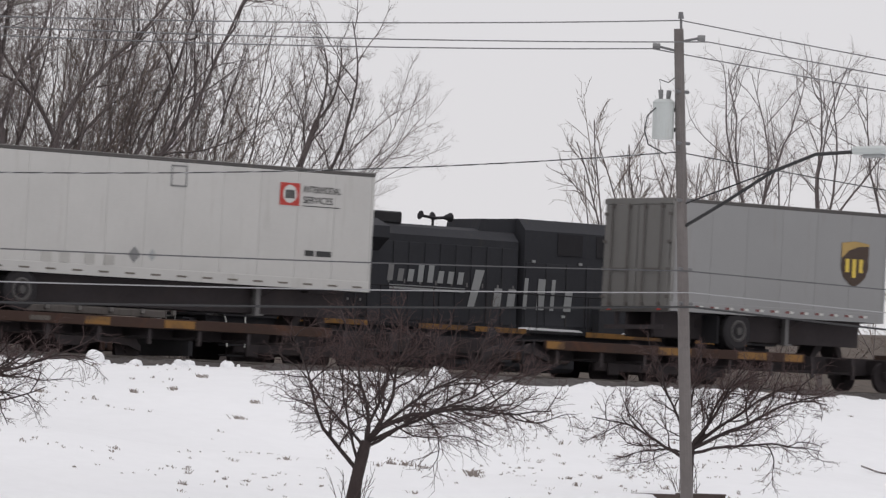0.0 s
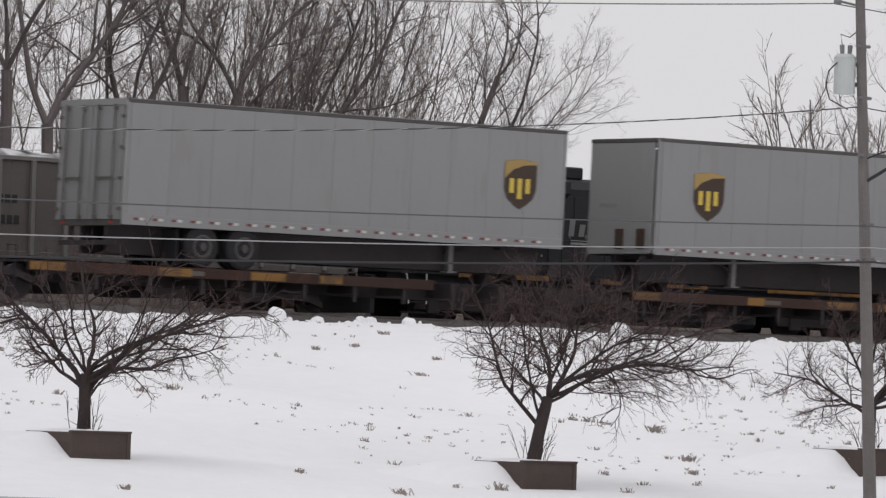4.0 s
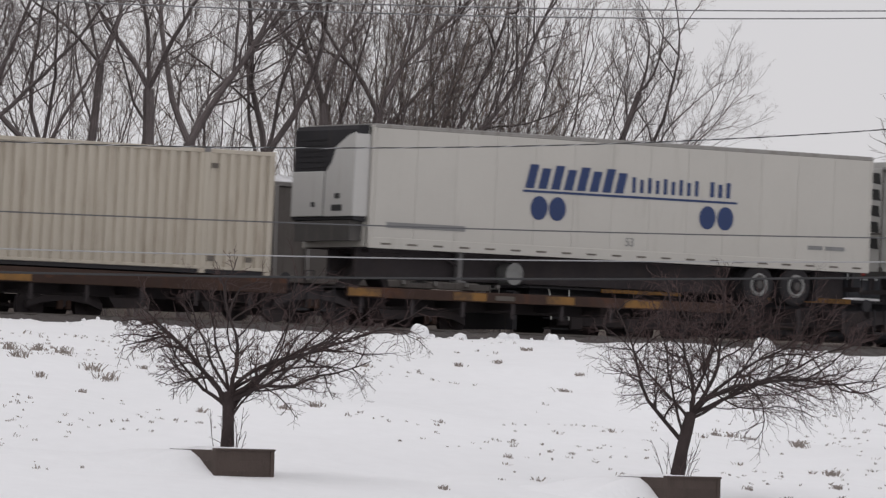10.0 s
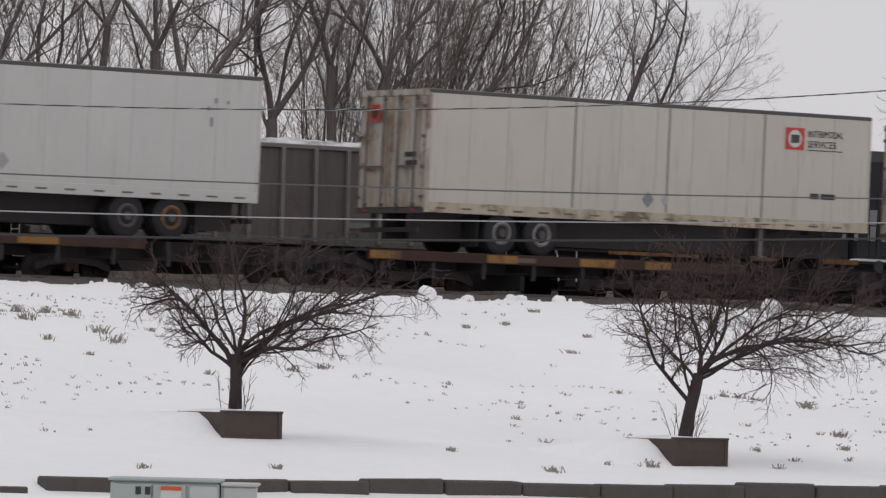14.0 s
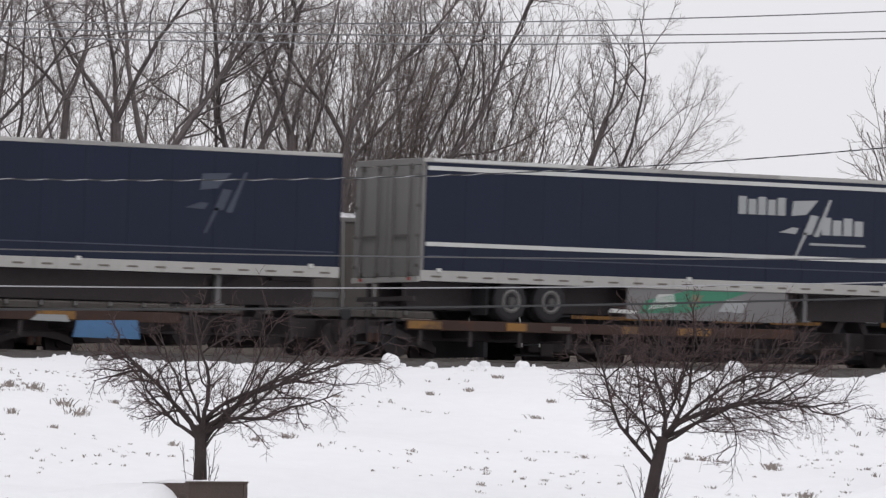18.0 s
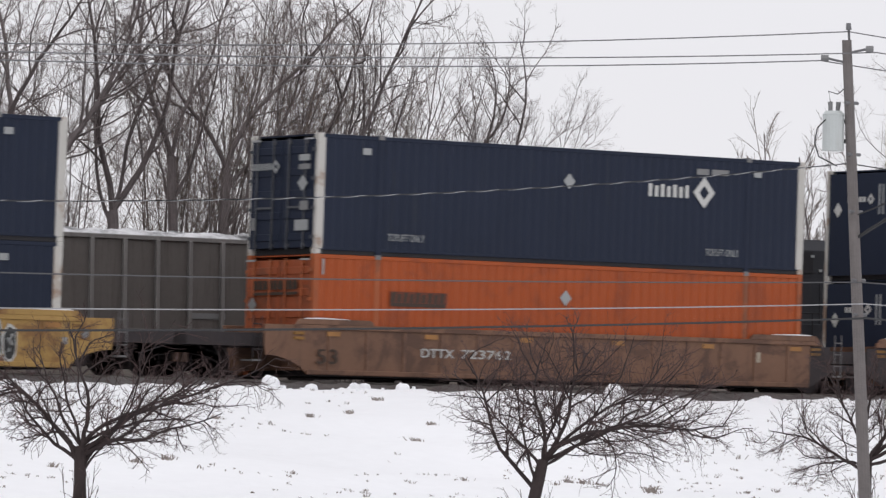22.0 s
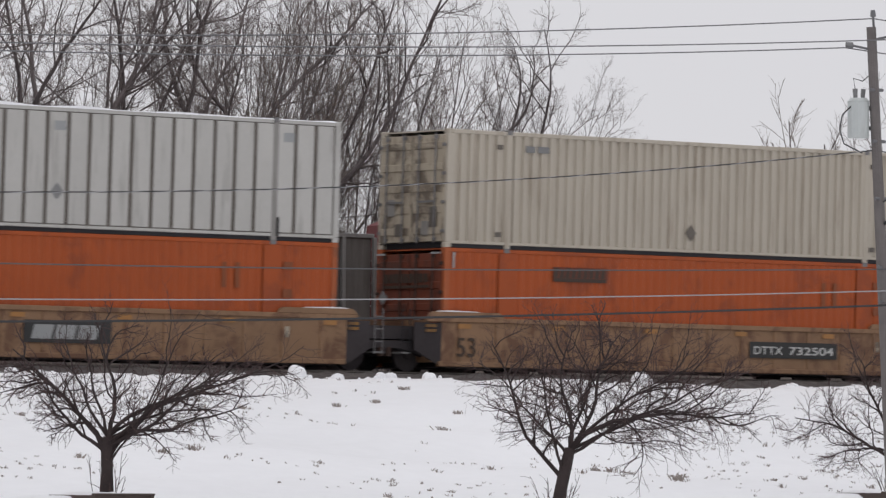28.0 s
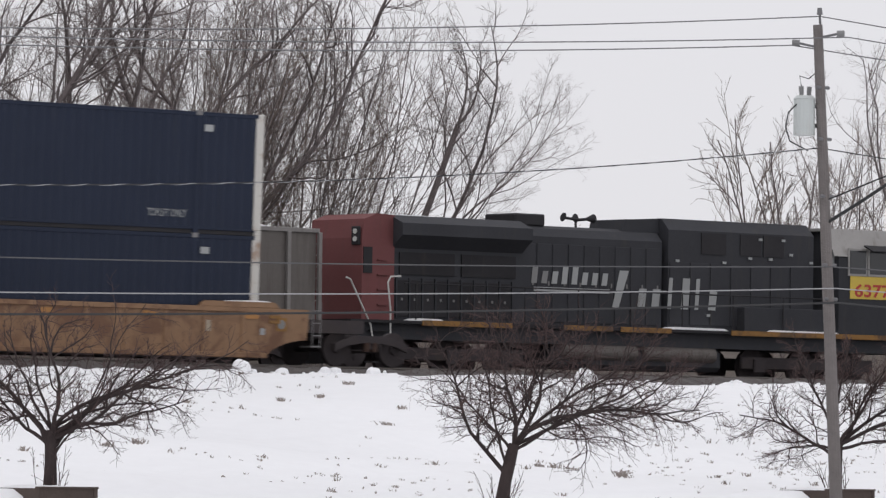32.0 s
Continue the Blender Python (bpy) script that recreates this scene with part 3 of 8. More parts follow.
# ---- timber planters under the fruit trees ----
def planter(x, y, w, d, top):
    p = thing("planter_box", "dark timber planter box set into the snowy bank", "planter box", "planters", pose(x, y, 0))
    for i in range(3):
        h0 = top - 0.52 + i * 0.175
        part("plank", Solid().box(0, w, -0.04, 0.0, h0, h0 + 0.1745, 0.002), M_TIMBER, p)
        part("plank", Solid().box(-0.04, 0.0, -0.04, d, h0, h0 + 0.1745, 0.002), M_TIMBER, p)
        part("plank", Solid().box(w, w + 0.04, -0.04, d, h0, h0 + 0.1745, 0.002), M_TIMBER, p)
    part("post", Solid().box(-0.05, 0.03, -0.055, 0.03, top - 0.6, top + 0.01, 0.006), M_TIMBER, p)
    part("post", Solid().box(w - 0.03, w + 0.05, -0.055, 0.03, top - 0.6, top + 0.01, 0.006), M_TIMBER, p)
    part("cap_rail", Solid().box(-0.05, w + 0.06, -0.07, 0.05, top, top + 0.035, 0.008), M_TIMBER, p)
    s = Solid()
    n = 9
    v = [(w * i / (n - 1), 0.03 + d * j / 5, top - 0.02 + 0.07 * math.sin(math.pi * i / (n - 1)) * min(1, j) + 0.03 * noise.noise((i * 0.9 + x, j * 0.8, 1))) for j in range(6) for i in range(n)]
    s.add(v, [(j * n + i, j * n + i + 1, (j + 1) * n + i + 1, (j + 1) * n + i) for j in range(5) for i in range(n - 1)])
    part("snow_fill", s, M_SNOW, p, "snow lying in the planter")
    # snow drifted against the left side and the back
    def mound(x0, x1, y0, y1, height):
        g, m = Solid(), 14
        v = []
        for j in range(m + 1):
            for i in range(m + 1):
                a, b = x0 + (x1 - x0) * i / m, y0 + (y1 - y0) * j / m
                v.append((a, b, height(a, b)))
        g.add(v, [(j * (m + 1) + i, j * (m + 1) + i + 1, (j + 1) * (m + 1) + i + 1, (j + 1) * (m + 1) + i) for j in range(m) for i in range(m)])
        return g

    def ease(k):
        k = min(1.0, max(0.0, k))
        return k * k * (3 - 2 * k)

    def left_drift(a, b):
        low = ground_z(x + a, y + b) - 0.03
        return low + (top - 0.005 - low) * ease((b + 0.12) / 0.85) * ease((a + 1.9) / 1.7) * ease((d + 1.7 - b) / 1.3)

    def back_drift(a, b):
        low = ground_z(x + a, y + b) - 0.03
        return low + (top - 0.02 - low) * ease((d + 1.7 - b) / 1.5) * ease((w + 1.2 - a) / 1.1)

    part("snow_drift", mound(-2.0, -0.03, -0.3, d + 1.8, left_drift), M_SNOW, p, "snow drifted against the planter")
    part("snow_drift", mound(-0.03, w + 1.2, d, d + 1.8, back_drift), M_SNOW, p, "snow drifted against the planter")
    return p


planter(57.18, 76.95, 1.12, 1.25, 1.16)
planter(64.93, 74.55, 1.12, 1.25, 0.88)
planter(75.6, 77.3, 1.12, 1.25, 1.24)

# ---- weeds poking through the snow ----
s = Solid()


def weed(x, y, size, rng, n=5):
    """A tuft of bent stalks and curled leaf scraps, wider than it is high."""
    for _ in range(n):
        a, b = rng.gauss(0, 0.4) * size, rng.gauss(0, 0.5) * size
        bx_, by_ = x + 0.77 * a + 0.64 * b, y - 0.64 * a + 0.77 * b
        z = ground_z(bx_, by_)
        lean, h = rng.gauss(0, 0.8), size * rng.uniform(0.15, 0.8)
        w = rng.uniform(0.006, 0.016) * (0.6 + 1.6 * size)
        dx, dy = 0.77 * lean * h, -0.64 * lean * h
        top, tip = z + h * rng.uniform(0.6, 0.9), z + h * rng.uniform(0.45, 1.05)
        s.add([(bx_ - 0.77 * w, by_ + 0.64 * w, z - 0.02), (bx_ + 0.77 * w, by_ - 0.64 * w, z - 0.02), (bx_ + dx * 0.6 + 0.77 * w, by_ + dy * 0.6 - 0.64 * w, top), (bx_ + dx * 1.3, by_ + dy * 1.3, tip), (bx_ + dx * 0.6 - 0.77 * w * 0.5, by_ + dy * 0.6 + 0.32 * w, top)], [(0, 1, 2, 4), (4, 2, 3)])


rw = random.Random(21)
for i in range(3000):
    y = 104.1 - (rw.random() ** 1.5) * 27
    x = rw.uniform(0.62, 1.02) * y + rw.uniform(-2, 2)
    if noise.noise((x * 0.12, y * 0.16, 11)) + 0.5 * noise.noise((x * 0.45, y * 0.5, 12)) > 0.1 + 0.01 * max(0, 95 - y):
        weed(x, y, rw.uniform(0.03, 0.085) * (2.0 if rw.random() < 0.12 else 1), rw, rw.randint(3, 8))
# the larger tufts
for x, y, sz in ((66.8, 97.0, 0.26), (65.4, 94.6, 0.28), (67.3, 96.7, 0.24), (67.5, 96.1, 0.24), (66.2, 93.2, 0.26), (65.8, 92.2, 0.32), (64.3, 92.3, 0.2), (63.8, 90.2, 0.14), (68.2, 94.3, 0.12), (63.9, 86.5, 0.14), (66.4, 87.2, 0.2), (67.2, 87.3, 0.2), (74.9, 95.7, 0.14), (78.8, 97.4, 0.14), (77.0, 91.7, 0.16),
                 (76.6, 86.5, 0.2), (77.0, 86.5, 0.2), (76.3, 85.2, 0.16), (75.2, 82.5, 0.26), (73.1, 79.3, 0.2), (71.4, 77.3, 0.16), (61.0, 75.7, 0.12), (61.0, 73.0, 0.2), (55.3, 73.0, 0.14), (64.0, 74.1, 0.22), (52.7, 73.0, 0.14), (83.0, 100.2, 0.16), (80.4, 98.0, 0.14), (80.6, 95.5, 0.14)):
    weed(x, y, sz * 0.9, rw, 34)
for i in range(260):
    y, u = rw.uniform(77, 90), rw.uniform(0.885, 0.975) if i % 3 else rw.uniform(0.82, 0.865)
    if noise.noise((u * 60, y * 0.35, 5)) > -0.1:
        weed(u * y, y, rw.uniform(0.035, 0.09), rw, rw.randint(3, 9))
for i in range(26):
    x, y = 63.0 + 0.62 * i + rw.uniform(-0.4, 0.4), 73.2 + rw.uniform(0, 12)
    weed(x + 0.3 * (y - 73), y, rw.uniform(0.08, 0.15), rw, 16)
tagged(new("dead_weeds", s.mesh("dead_weeds", M_GRASS)), "brown dead weeds poking through the snow", "weeds", kind="stuff")
fallen = Solid().path([(92.0, 88.4, ground_z(92, 88.4) + 0.12), (92.4, 88.3, ground_z(92.4, 88.3) + 0.03), (92.75, 88.2, ground_z(92.75, 88.2) + 0.02)], 0.02)
tagged(new("fallen_stick", fallen.mesh("fallen_stick", M_BARK)), "dark fallen stick lying on the snow", "stick")


# ---- bare trees ----
def unit(a):
    return a / np.maximum(1e-9, np.linalg.norm(a, axis=1))[:, None]


def grow(rng, starts, dirs, lengths, radii, levels):
    """Branches level by level. Each level: pieces, wobble, lift, thin end, children, (from, to), angle, child length, child radius, pull. Gives arrays of (p, q, r, s, level, number)."""
    out = []
    P, D, L, R = (np.asarray(a, float) for a in (starts, dirs, lengths, radii))
    D = unit(D)
    for li, (k, wob, lift, thin, kids, span, ang, ratio, rr, pull) in enumerate(levels):
        pts, rad, ds = [P], [R], [D]
        for i in range(k):
            D = unit(D + rng.normal(0, wob, D.shape) + np.array([0, 0, lift]) + np.array(pull) * 1.0)
            pts.append(pts[-1] + D * (L / k)[:, None])
            rad.append(R * (1 - (1 - thin) * (i + 1) / k))
            ds.append(D)
            out.append((pts[-2], pts[-1], rad[-2], rad[-1], np.full(len(P), li), np.arange(len(P))))
        if not kids:
            break
        pts, rad, ds = np.stack(pts), np.stack(rad), np.stack(ds)
        n = len(L)
        u = (span[0] + (span[1] - span[0]) * (np.arange(kids)[None, :] + rng.random((n, kids))) / kids) * k
        j = np.minimum(u.astype(int), k - 1)
        f = (u - j)[..., None]
        rows = np.arange(n)[:, None]
        p = pts[j, rows] * (1 - f) + pts[j + 1, rows] * f
        base = ds[j + 1, rows]
        side = rng.normal(0, 1, base.shape)
        side -= (side * base).sum(-1, keepdims=True) * base
        side /= np.linalg.norm(side, axis=-1, keepdims=True)
        a = np.radians(ang) * (0.7 + 0.6 * rng.random((n, kids, 1)))
        d = base * np.cos(a) + side * np.sin(a)
        nl = L[:, None] * ratio * (0.6 + 0.7 * rng.random((n, kids))) * (1.15 - 0.55 * u / k)
        nr = np.minimum(rad[j, rows] * 0.9, R[:, None] * rr * (0.8 + 0.4 * rng.random((n, kids))))
        P, D, L, R = p.reshape(-1, 3), unit(d.reshape(-1, 3)), nl.ravel(), nr.ravel()
    return [np.concatenate(x) for x in zip(*out)]


def tubes(name, p, q, r, s, sides, material):
    """One mesh of tapered tubes."""
    n = len(p)
    d = unit(q - p)
    ref = np.where(np.abs(d[:, 2:3]) > 0.9, np.array([[1.0, 0, 0]]), np.array([[0, 0, 1.0]]))
    u = unit(np.cross(d, ref))
    w = np.cross(d, u)
    ang = 2 * np.pi * np.arange(sides) / sides
    ring = u[:, None, :] * np.cos(ang)[None, :, None] + w[:, None, :] * np.sin(ang)[None, :, None]
    v = np.concatenate([p[:, None, :] + ring * r[:, None, None], q[:, None, :] + ring * s[:, None, None]], axis=1).reshape(-1, 3)
    i = np.arange(sides)
    quad = np.stack([i, (i + 1) % sides, sides + (i + 1) % sides, sides + i], 1)
    f = (quad[None] + (np.arange(n) * 2 * sides)[:, None, None]).reshape(-1, 4)
    m = bpy.data.meshes.new(name)
    m.vertices.add(len(v))
    m.vertices.foreach_set("co", v.astype(np.float32).ravel())
    m.loops.add(f.size)
    m.loops.foreach_set("vertex_index", f.astype(np.int32).ravel())
    m.polygons.add(len(f))
    m.polygons.foreach_set("loop_start", np.arange(0, f.size, 4, dtype=np.int32))
    m.polygons.foreach_set("use_smooth", np.ones(len(f), bool))
    m.update(calc_edges=True)
    m.materials.append(material)
    return m


def line(p, q, r, s, sides, name, material):
    """One bent, tapered limb from its pieces in order."""
    return Solid().path([p[0]] + list(q), [float(r[0])] + [float(k) for k in s], sides).mesh(name, material)


def tree(name, label, group, at, rng, starts, dirs, lengths, radii, levels, bark, twig, category="tree", own=2, fine="crown of fine bare twigs"):
    """Trunks and main limbs are parts of their own, the finer branches one crown."""
    t = thing(name, label, category, group, pose(*at))
    p, q, r, s, lv, num = grow(rng, starts, dirs, lengths, radii, levels)
    for level in range(own):
        for k in range(int(num[lv == level].max()) + 1):
            m = (lv == level) & (num == k)
            nm = "trunk" if level == 0 else "limb"
            part(nm, line(p[m], q[m], r[m], s[m], 8 if level == 0 else 6, nm, bark), bark, t)
    crown = part("crown", tubes("crown", p[lv >= own], q[lv >= own], r[lv >= own], s[lv >= own], 3, twig), twig, t, fine)
    crown["kind"] = "stuff"
    return t


RX, RY = 0.77, -0.64  # across the bank, to the right as seen from the street


def across(a, up, depth=0.0):
    return (RX * a + 0.64 * depth, RY * a + 0.77 * depth, up)


def forest_tree(x, y, seed, trunk, limbs, tan=False, fine=3, kids=(8, 6, 4)):
    """A bare woodland tree. trunk: height of the fork, radius, lean; each limb: where on the trunk, slope across, length, radius, bend."""
    rng = np.random.default_rng(seed)
    h, r, lean = trunk
    foot = 3.75 + max(0.0, min(1.0, (y - 128) / 12)) * 1.9
    t = thing("bare_tree", "tall bare grey-brown winter tree with spreading limbs beyond the railway", "tree", "trees behind the tracks", pose(x, y, foot))
    way = [Vector(across(lean * k + 0.1 * math.sin(3 * k + seed), h * k, 0.1 * math.sin(5 * k + seed))) for k in np.linspace(0, 1, 8)]
    part("trunk", Solid().path([way[0] + Vector((0, 0, -0.3))] + way, [r * 1.5, r * 1.25] + [r * (1.1 - 0.25 * k / 6) for k in range(7)], 9).mesh("trunk", M_BARK), M_BARK, t)
    starts = [tuple(way[0].lerp(way[-1], 0) if f <= 0 else way[min(6, int(f * 7))].lerp(way[min(6, int(f * 7)) + 1], f * 7 - min(6, int(f * 7)))) for f, *_ in limbs]
    pull = np.array([across(k[4], 0.0, rng.normal(0, 0.01)) for k in limbs])
    levels = [(11, 0.11, 0.03, 0.22, kids[0], (0.1, 0.98), 36, 0.46, 0.36, pull), (7, 0.16, 0.05, 0.3, kids[1], (0.08, 0.98), 37, 0.48, 0.42, (0, 0, 0)),
              (5, 0.17, 0.05, 0.45, kids[2], (0.1, 0.97), 37, 0.52, 0.58, (0, 0, 0)), (3, 0.17, 0.04, 0.5, fine, (0.15, 0.95), 36, 0.6, 0.7, (0, 0, 0)), (2, 0.15, 0.03, 0.6, 0, None, 0, 0, 0, (0, 0, 0))]
    p, q, rr, s, lv, num = grow(rng, starts, [across(k[1], 1.0, rng.normal(0, 0.22)) for k in limbs], [k[2] for k in limbs], [0.79 * k[3] for k in limbs], levels)
    for k in range(len(limbs)):
        m = (lv == 0) & (num == k)
        part("limb", line(p[m], q[m], rr[m], s[m], 7, "limb", M_BARK), M_BARK, t)
    m = lv == 1
    part("branchwork", tubes("branchwork", p[m], q[m], rr[m], s[m], 5, M_BARK), M_BARK, t, "crooked grey-brown side branches")["kind"] = "stuff"
    m = lv > 1
    twig = M_TWIG_T if tan else M_TWIG
    part("crown", tubes("crown", p[m], q[m], rr[m], s[m], 3, twig), twig, t, "crown of fine bare twigs")["kind"] = "stuff"
    return t


def slim_tree(x, y, h, seed, stems, lean=0.0, spread=0.16, r=0.05, tan=False, thick=10, ang=30):
    """Several thin stems from one foot, with fine rising branches."""
    rng = np.random.default_rng(seed)
    levels = [(9, 0.06, 0.02, 0.3, thick, (0.2, 0.97), ang, 0.34, 0.42, (0, 0, 0)),
              (5, 0.13, 0.04, 0.4, 6, (0.1, 0.97), ang + 2, 0.48, 0.55, (0, 0, 0)),
              (3, 0.15, 0.04, 0.5, 3, (0.15, 0.95), 32, 0.52, 0.7, (0, 0, 0)),
              (2, 0.15, 0.03, 0.6, 0, None, 0, 0, 0, (0, 0, 0))]
    k = np.arange(stems) - (stems - 1) / 2
    foot = 3.6 + max(0.0, min(1.0, (y - 128) / 12)) * 1.9
    return tree("sapling", "slim bare many-stemmed tree beyond the railway", "saplings behind the tracks", (x, y, foot), rng, [(0.14 * i, rng.normal(0, 0.25), -0.1) for i in k], [across(lean + spread * i + rng.normal(0, 0.05), 1.0, rng.normal(0, 0.12)) for i in k], [h * rng.uniform(0.8, 1.0) for _ in k], [r * rng.uniform(0.75, 1.2) for _ in k], levels, M_BARK, M_TWIG_T if tan else M_TWIG, own=1)


# the tall trees: place, seed, (fork, radius, lean), limbs
forest_tree(86.2, 130.5, 1, (5.6, 0.16, 0.2), [(1, -0.5, 7, 0.1, 0.03), (1, 0.1, 7.5, 0.1, 0), (1, 0.6, 7, 0.1, -0.02), (0.8, 0.4, 6, 0.06, 0.02)])
forest_tree(88.6, 130, 2, (5.0, 0.16, -0.1), [(1, -0.4, 7, 0.1, 0.03), (1, 0.2, 7.5, 0.1, 0), (1, 0.7, 7, 0.09, -0.03), (0.85, -0.7, 6, 0.07, 0.03)])
forest_tree(90.9, 130, 3, (4.6, 0.16, -0.3), [(1, -0.85, 7.5, 0.115, 0.03), (1, -0.3, 7.5, 0.09, 0.02), (1, 0.1, 7, 0.075, -0.02), (1, 0.45, 6.5, 0.07, -0.02)])
forest_tree(92.2, 130.6, 4, (7.2, 0.12, 0.35), [(1, -0.65, 5.5, 0.065, -0.05), (1, 0.45, 5.5, 0.08, -0.07), (1, 0.0, 5, 0.06, 0.02), (0.75, -0.4, 5, 0.05, 0.02)])
forest_tree(94.0, 130, 5, (6.7, 0.18, -0.15), [(1, -0.5, 6, 0.1, -0.02), (1, 0.05, 6, 0.09, 0), (1, 0.35, 6, 0.1, 0.03), (0.85, -0.75, 4.5, 0.055, 0.06)])
forest_tree(95.1, 129.7, 6, (5.3, 0.19, 0.0), [(1, -0.55, 7.5, 0.125, 0.07), (1, 0.6, 7.2, 0.125, -0.05), (0.98, 0.8, 7.5, 0.1, 0.01), (1, 0.15, 6.0, 0.06, 0.03)])
forest_tree(98.0, 130, 7, (5.0, 0.18, 0.05), [(1, -0.12, 8, 0.12, 0.01), (1, 0.62, 7.6, 0.125, -0.02), (1, 0.32, 7, 0.08, 0.02), (0.9, -0.55, 6.5, 0.075, 0.04)])
forest_tree(100.6, 130.4, 8, (6.6, 0.15, -0.1), [(1, -0.45, 6, 0.115, 0.06), (1, 0.3, 6, 0.085, 0.02), (0.8, 0.6, 5.5, 0.07, 0.01), (0.75, -0.65, 4.5, 0.055, 0.03)])
forest_tree(101.8, 129.8, 9, (6.4, 0.17, 0.1), [(1, -0.42, 6, 0.095, 0.03), (1, 0.22, 6.5, 0.11, 0.03), (0.9, 0.68, 6.5, 0.08, 0.02), (0.72, 0.9, 5.5, 0.06, 0.0)])
forest_tree(103.5, 130.2, 10, (4.4, 0.16, 0.4), [(1, 0.66, 9, 0.115, 0.02), (1, 0.4, 8, 0.09, 0.0), (1, 0.05, 7.5, 0.07, 0.02), (0.9, 0.95, 7, 0.07, -0.02)])
# an open V-shaped tree and a leaning one at the end of the wood
forest_tree(108.4, 130, 11, (7.5, 0.1, 2.45), [(1, 0.18, 2.6, 0.055, 0.0), (1, 1.05, 2.6, 0.055, -0.01), (0.86, -0.1, 2.4, 0.036, 0), (0.75, 0.9, 2.8, 0.034, -0.01), (0.9, 0.5, 2.3, 0.034, 0)], kids=(8, 6, 4))
forest_tree(109.8, 130, 12, (4.0, 0.115, 0.9), [(1, 0.92, 6.9, 0.088, -0.01), (1, 0.6, 5.4, 0.05, 0), (0.98, 0.78, 6.5, 0.05, -0.01), (1, 1.15, 5.6, 0.042, -0.02), (0.97, 1.6, 4.5, 0.035, -0.03), (0.95, 2.1, 4.0, 0.032, -0.02), (0.98, 0.2, 4.6, 0.04, 0)], kids=(8, 6, 4))
# the stand beyond the gap
forest_tree(130.2, 130, 13, (5.0, 0.11, 0.0), [(1, -0.62, 5.6, 0.065, 0.03), (1, -0.3, 5.9, 0.065, 0.01), (1, 0.05, 5.8, 0.065, 0), (1, 0.4, 5.8, 0.065, -0.02), (0.9, 0.65, 5.0, 0.05, -0.03)], fine=2, kids=(7, 5, 3))
forest_tree(133.6, 130.5, 14, (5.2, 0.1, 0.1), [(1, -0.4, 5.6, 0.06, 0.02), (1, -0.08, 5.8, 0.065, 0.0), (1, 0.25, 5.6, 0.06, 0), (1, 0.55, 5.2, 0.055, -0.02)], fine=2, kids=(7, 5, 3))
forest_tree(137.2, 130.5, 15, (5.2, 0.1, 0.0), [(1, -0.5, 5.4, 0.06, 0.02), (1, -0.1, 5.6, 0.06, 0.0), (1, 0.3, 5.4, 0.06, 0)], fine=2, kids=(7, 5, 3))
for x, y, h, seed, stems, lean, spread, r, tan in ((124.7, 130.5, 8.7, 52, 4, -0.12, 0.09, 0.045, 1), (125.8, 130, 8.9, 45, 4, -0.1, 0.12, 0.05, 0), (126.9, 130.6, 8.2, 58, 4, -0.05, 0.12, 0.045, 1), (128.1, 131, 7.9, 46, 4, 0.0, 0.12, 0.044, 1), (129.4, 131.5, 8.0, 54, 3, 0.04, 0.1, 0.042, 0), (132.2, 132, 9.0, 55, 3, 0.0, 0.12, 0.045, 1), (141, 132, 10.4, 50, 4, 0.0, 0.12, 0.06, 0), (145, 132, 10.6, 51, 4, 0.0, 0.12, 0.06, 0)):
    slim_tree(x, y, h, seed, stems, lean, spread, r, bool(tan), 7)
# a thicket of thin stems that all lean the same way
for i in range(14):
    rng = np.random.default_rng(560 + i)
    x = 100.4 + i * 0.56 + rng.uniform(-0.25, 0.25)
    slim_tree(x, 129.6 + rng.uniform(0, 3.5), (11.7 - 0.08 * i) * rng.uniform(0.84, 1.06), 570 + i, 4, 0.2 + 0.01 * i, 0.06, 0.036, i % 3 != 0, 9, 25)
# thin undergrowth between and behind the tall trees
for i in range(10):
    rng = np.random.default_rng(160 + i)
    x = 88 + i * 1.75 + rng.uniform(-0.5, 0.5)
    slim_tree(x, 132.5 + rng.uniform(0, 4), rng.uniform(7.5, 10.8), 70 + i, 4, 0.05, 0.15, 0.03, i % 3 != 0, 8)
for i in range(9):
    rng = np.random.default_rng(260 + i)
    x = 101 + i * 2.3 + rng.uniform(-0.5, 0.5)
    slim_tree(x, 145 + rng.uniform(0, 8), rng.uniform(8.5, 10.8) - (1.5 if x > 117 else 0), 300 + i, 3, 0.05, 0.13, 0.032, i % 2 == 0, 8)

# low scrub at the foot of the woods, behind the standing train
for i in range(14):
    rng = np.random.default_rng(60 + i)
    x, y = 88 + i * 4.3 + rng.uniform(-1, 1), 126.6 + rng.uniform(0, 2.5)
    n = 7
    tree("bare_bush", "bare brown scrub beyond the railway", "scrub behind the tracks", (x, y, 3.5), rng, rng.normal(0, 0.5, (n, 3)) * [1, 0.6, 0], np.c_[rng.normal(0, 0.35, (n, 2)), np.ones(n)], rng.uniform(2.2, 4.2, n), rng.uniform(0.015, 0.028, n),
         [(5, 0.12, 0.03, 0.4, 6, (0.2, 0.97), 30, 0.5, 0.6, (0, 0, 0)), (3, 0.15, 0.04, 0.5, 4, (0.2, 0.95), 34, 0.5, 0.6, (0, 0, 0)), (2, 0.15, 0.03, 0.6, 0, None, 0, 0, 0, (0, 0, 0))], M_BARK, M_TWIG_T, "bush", 1)


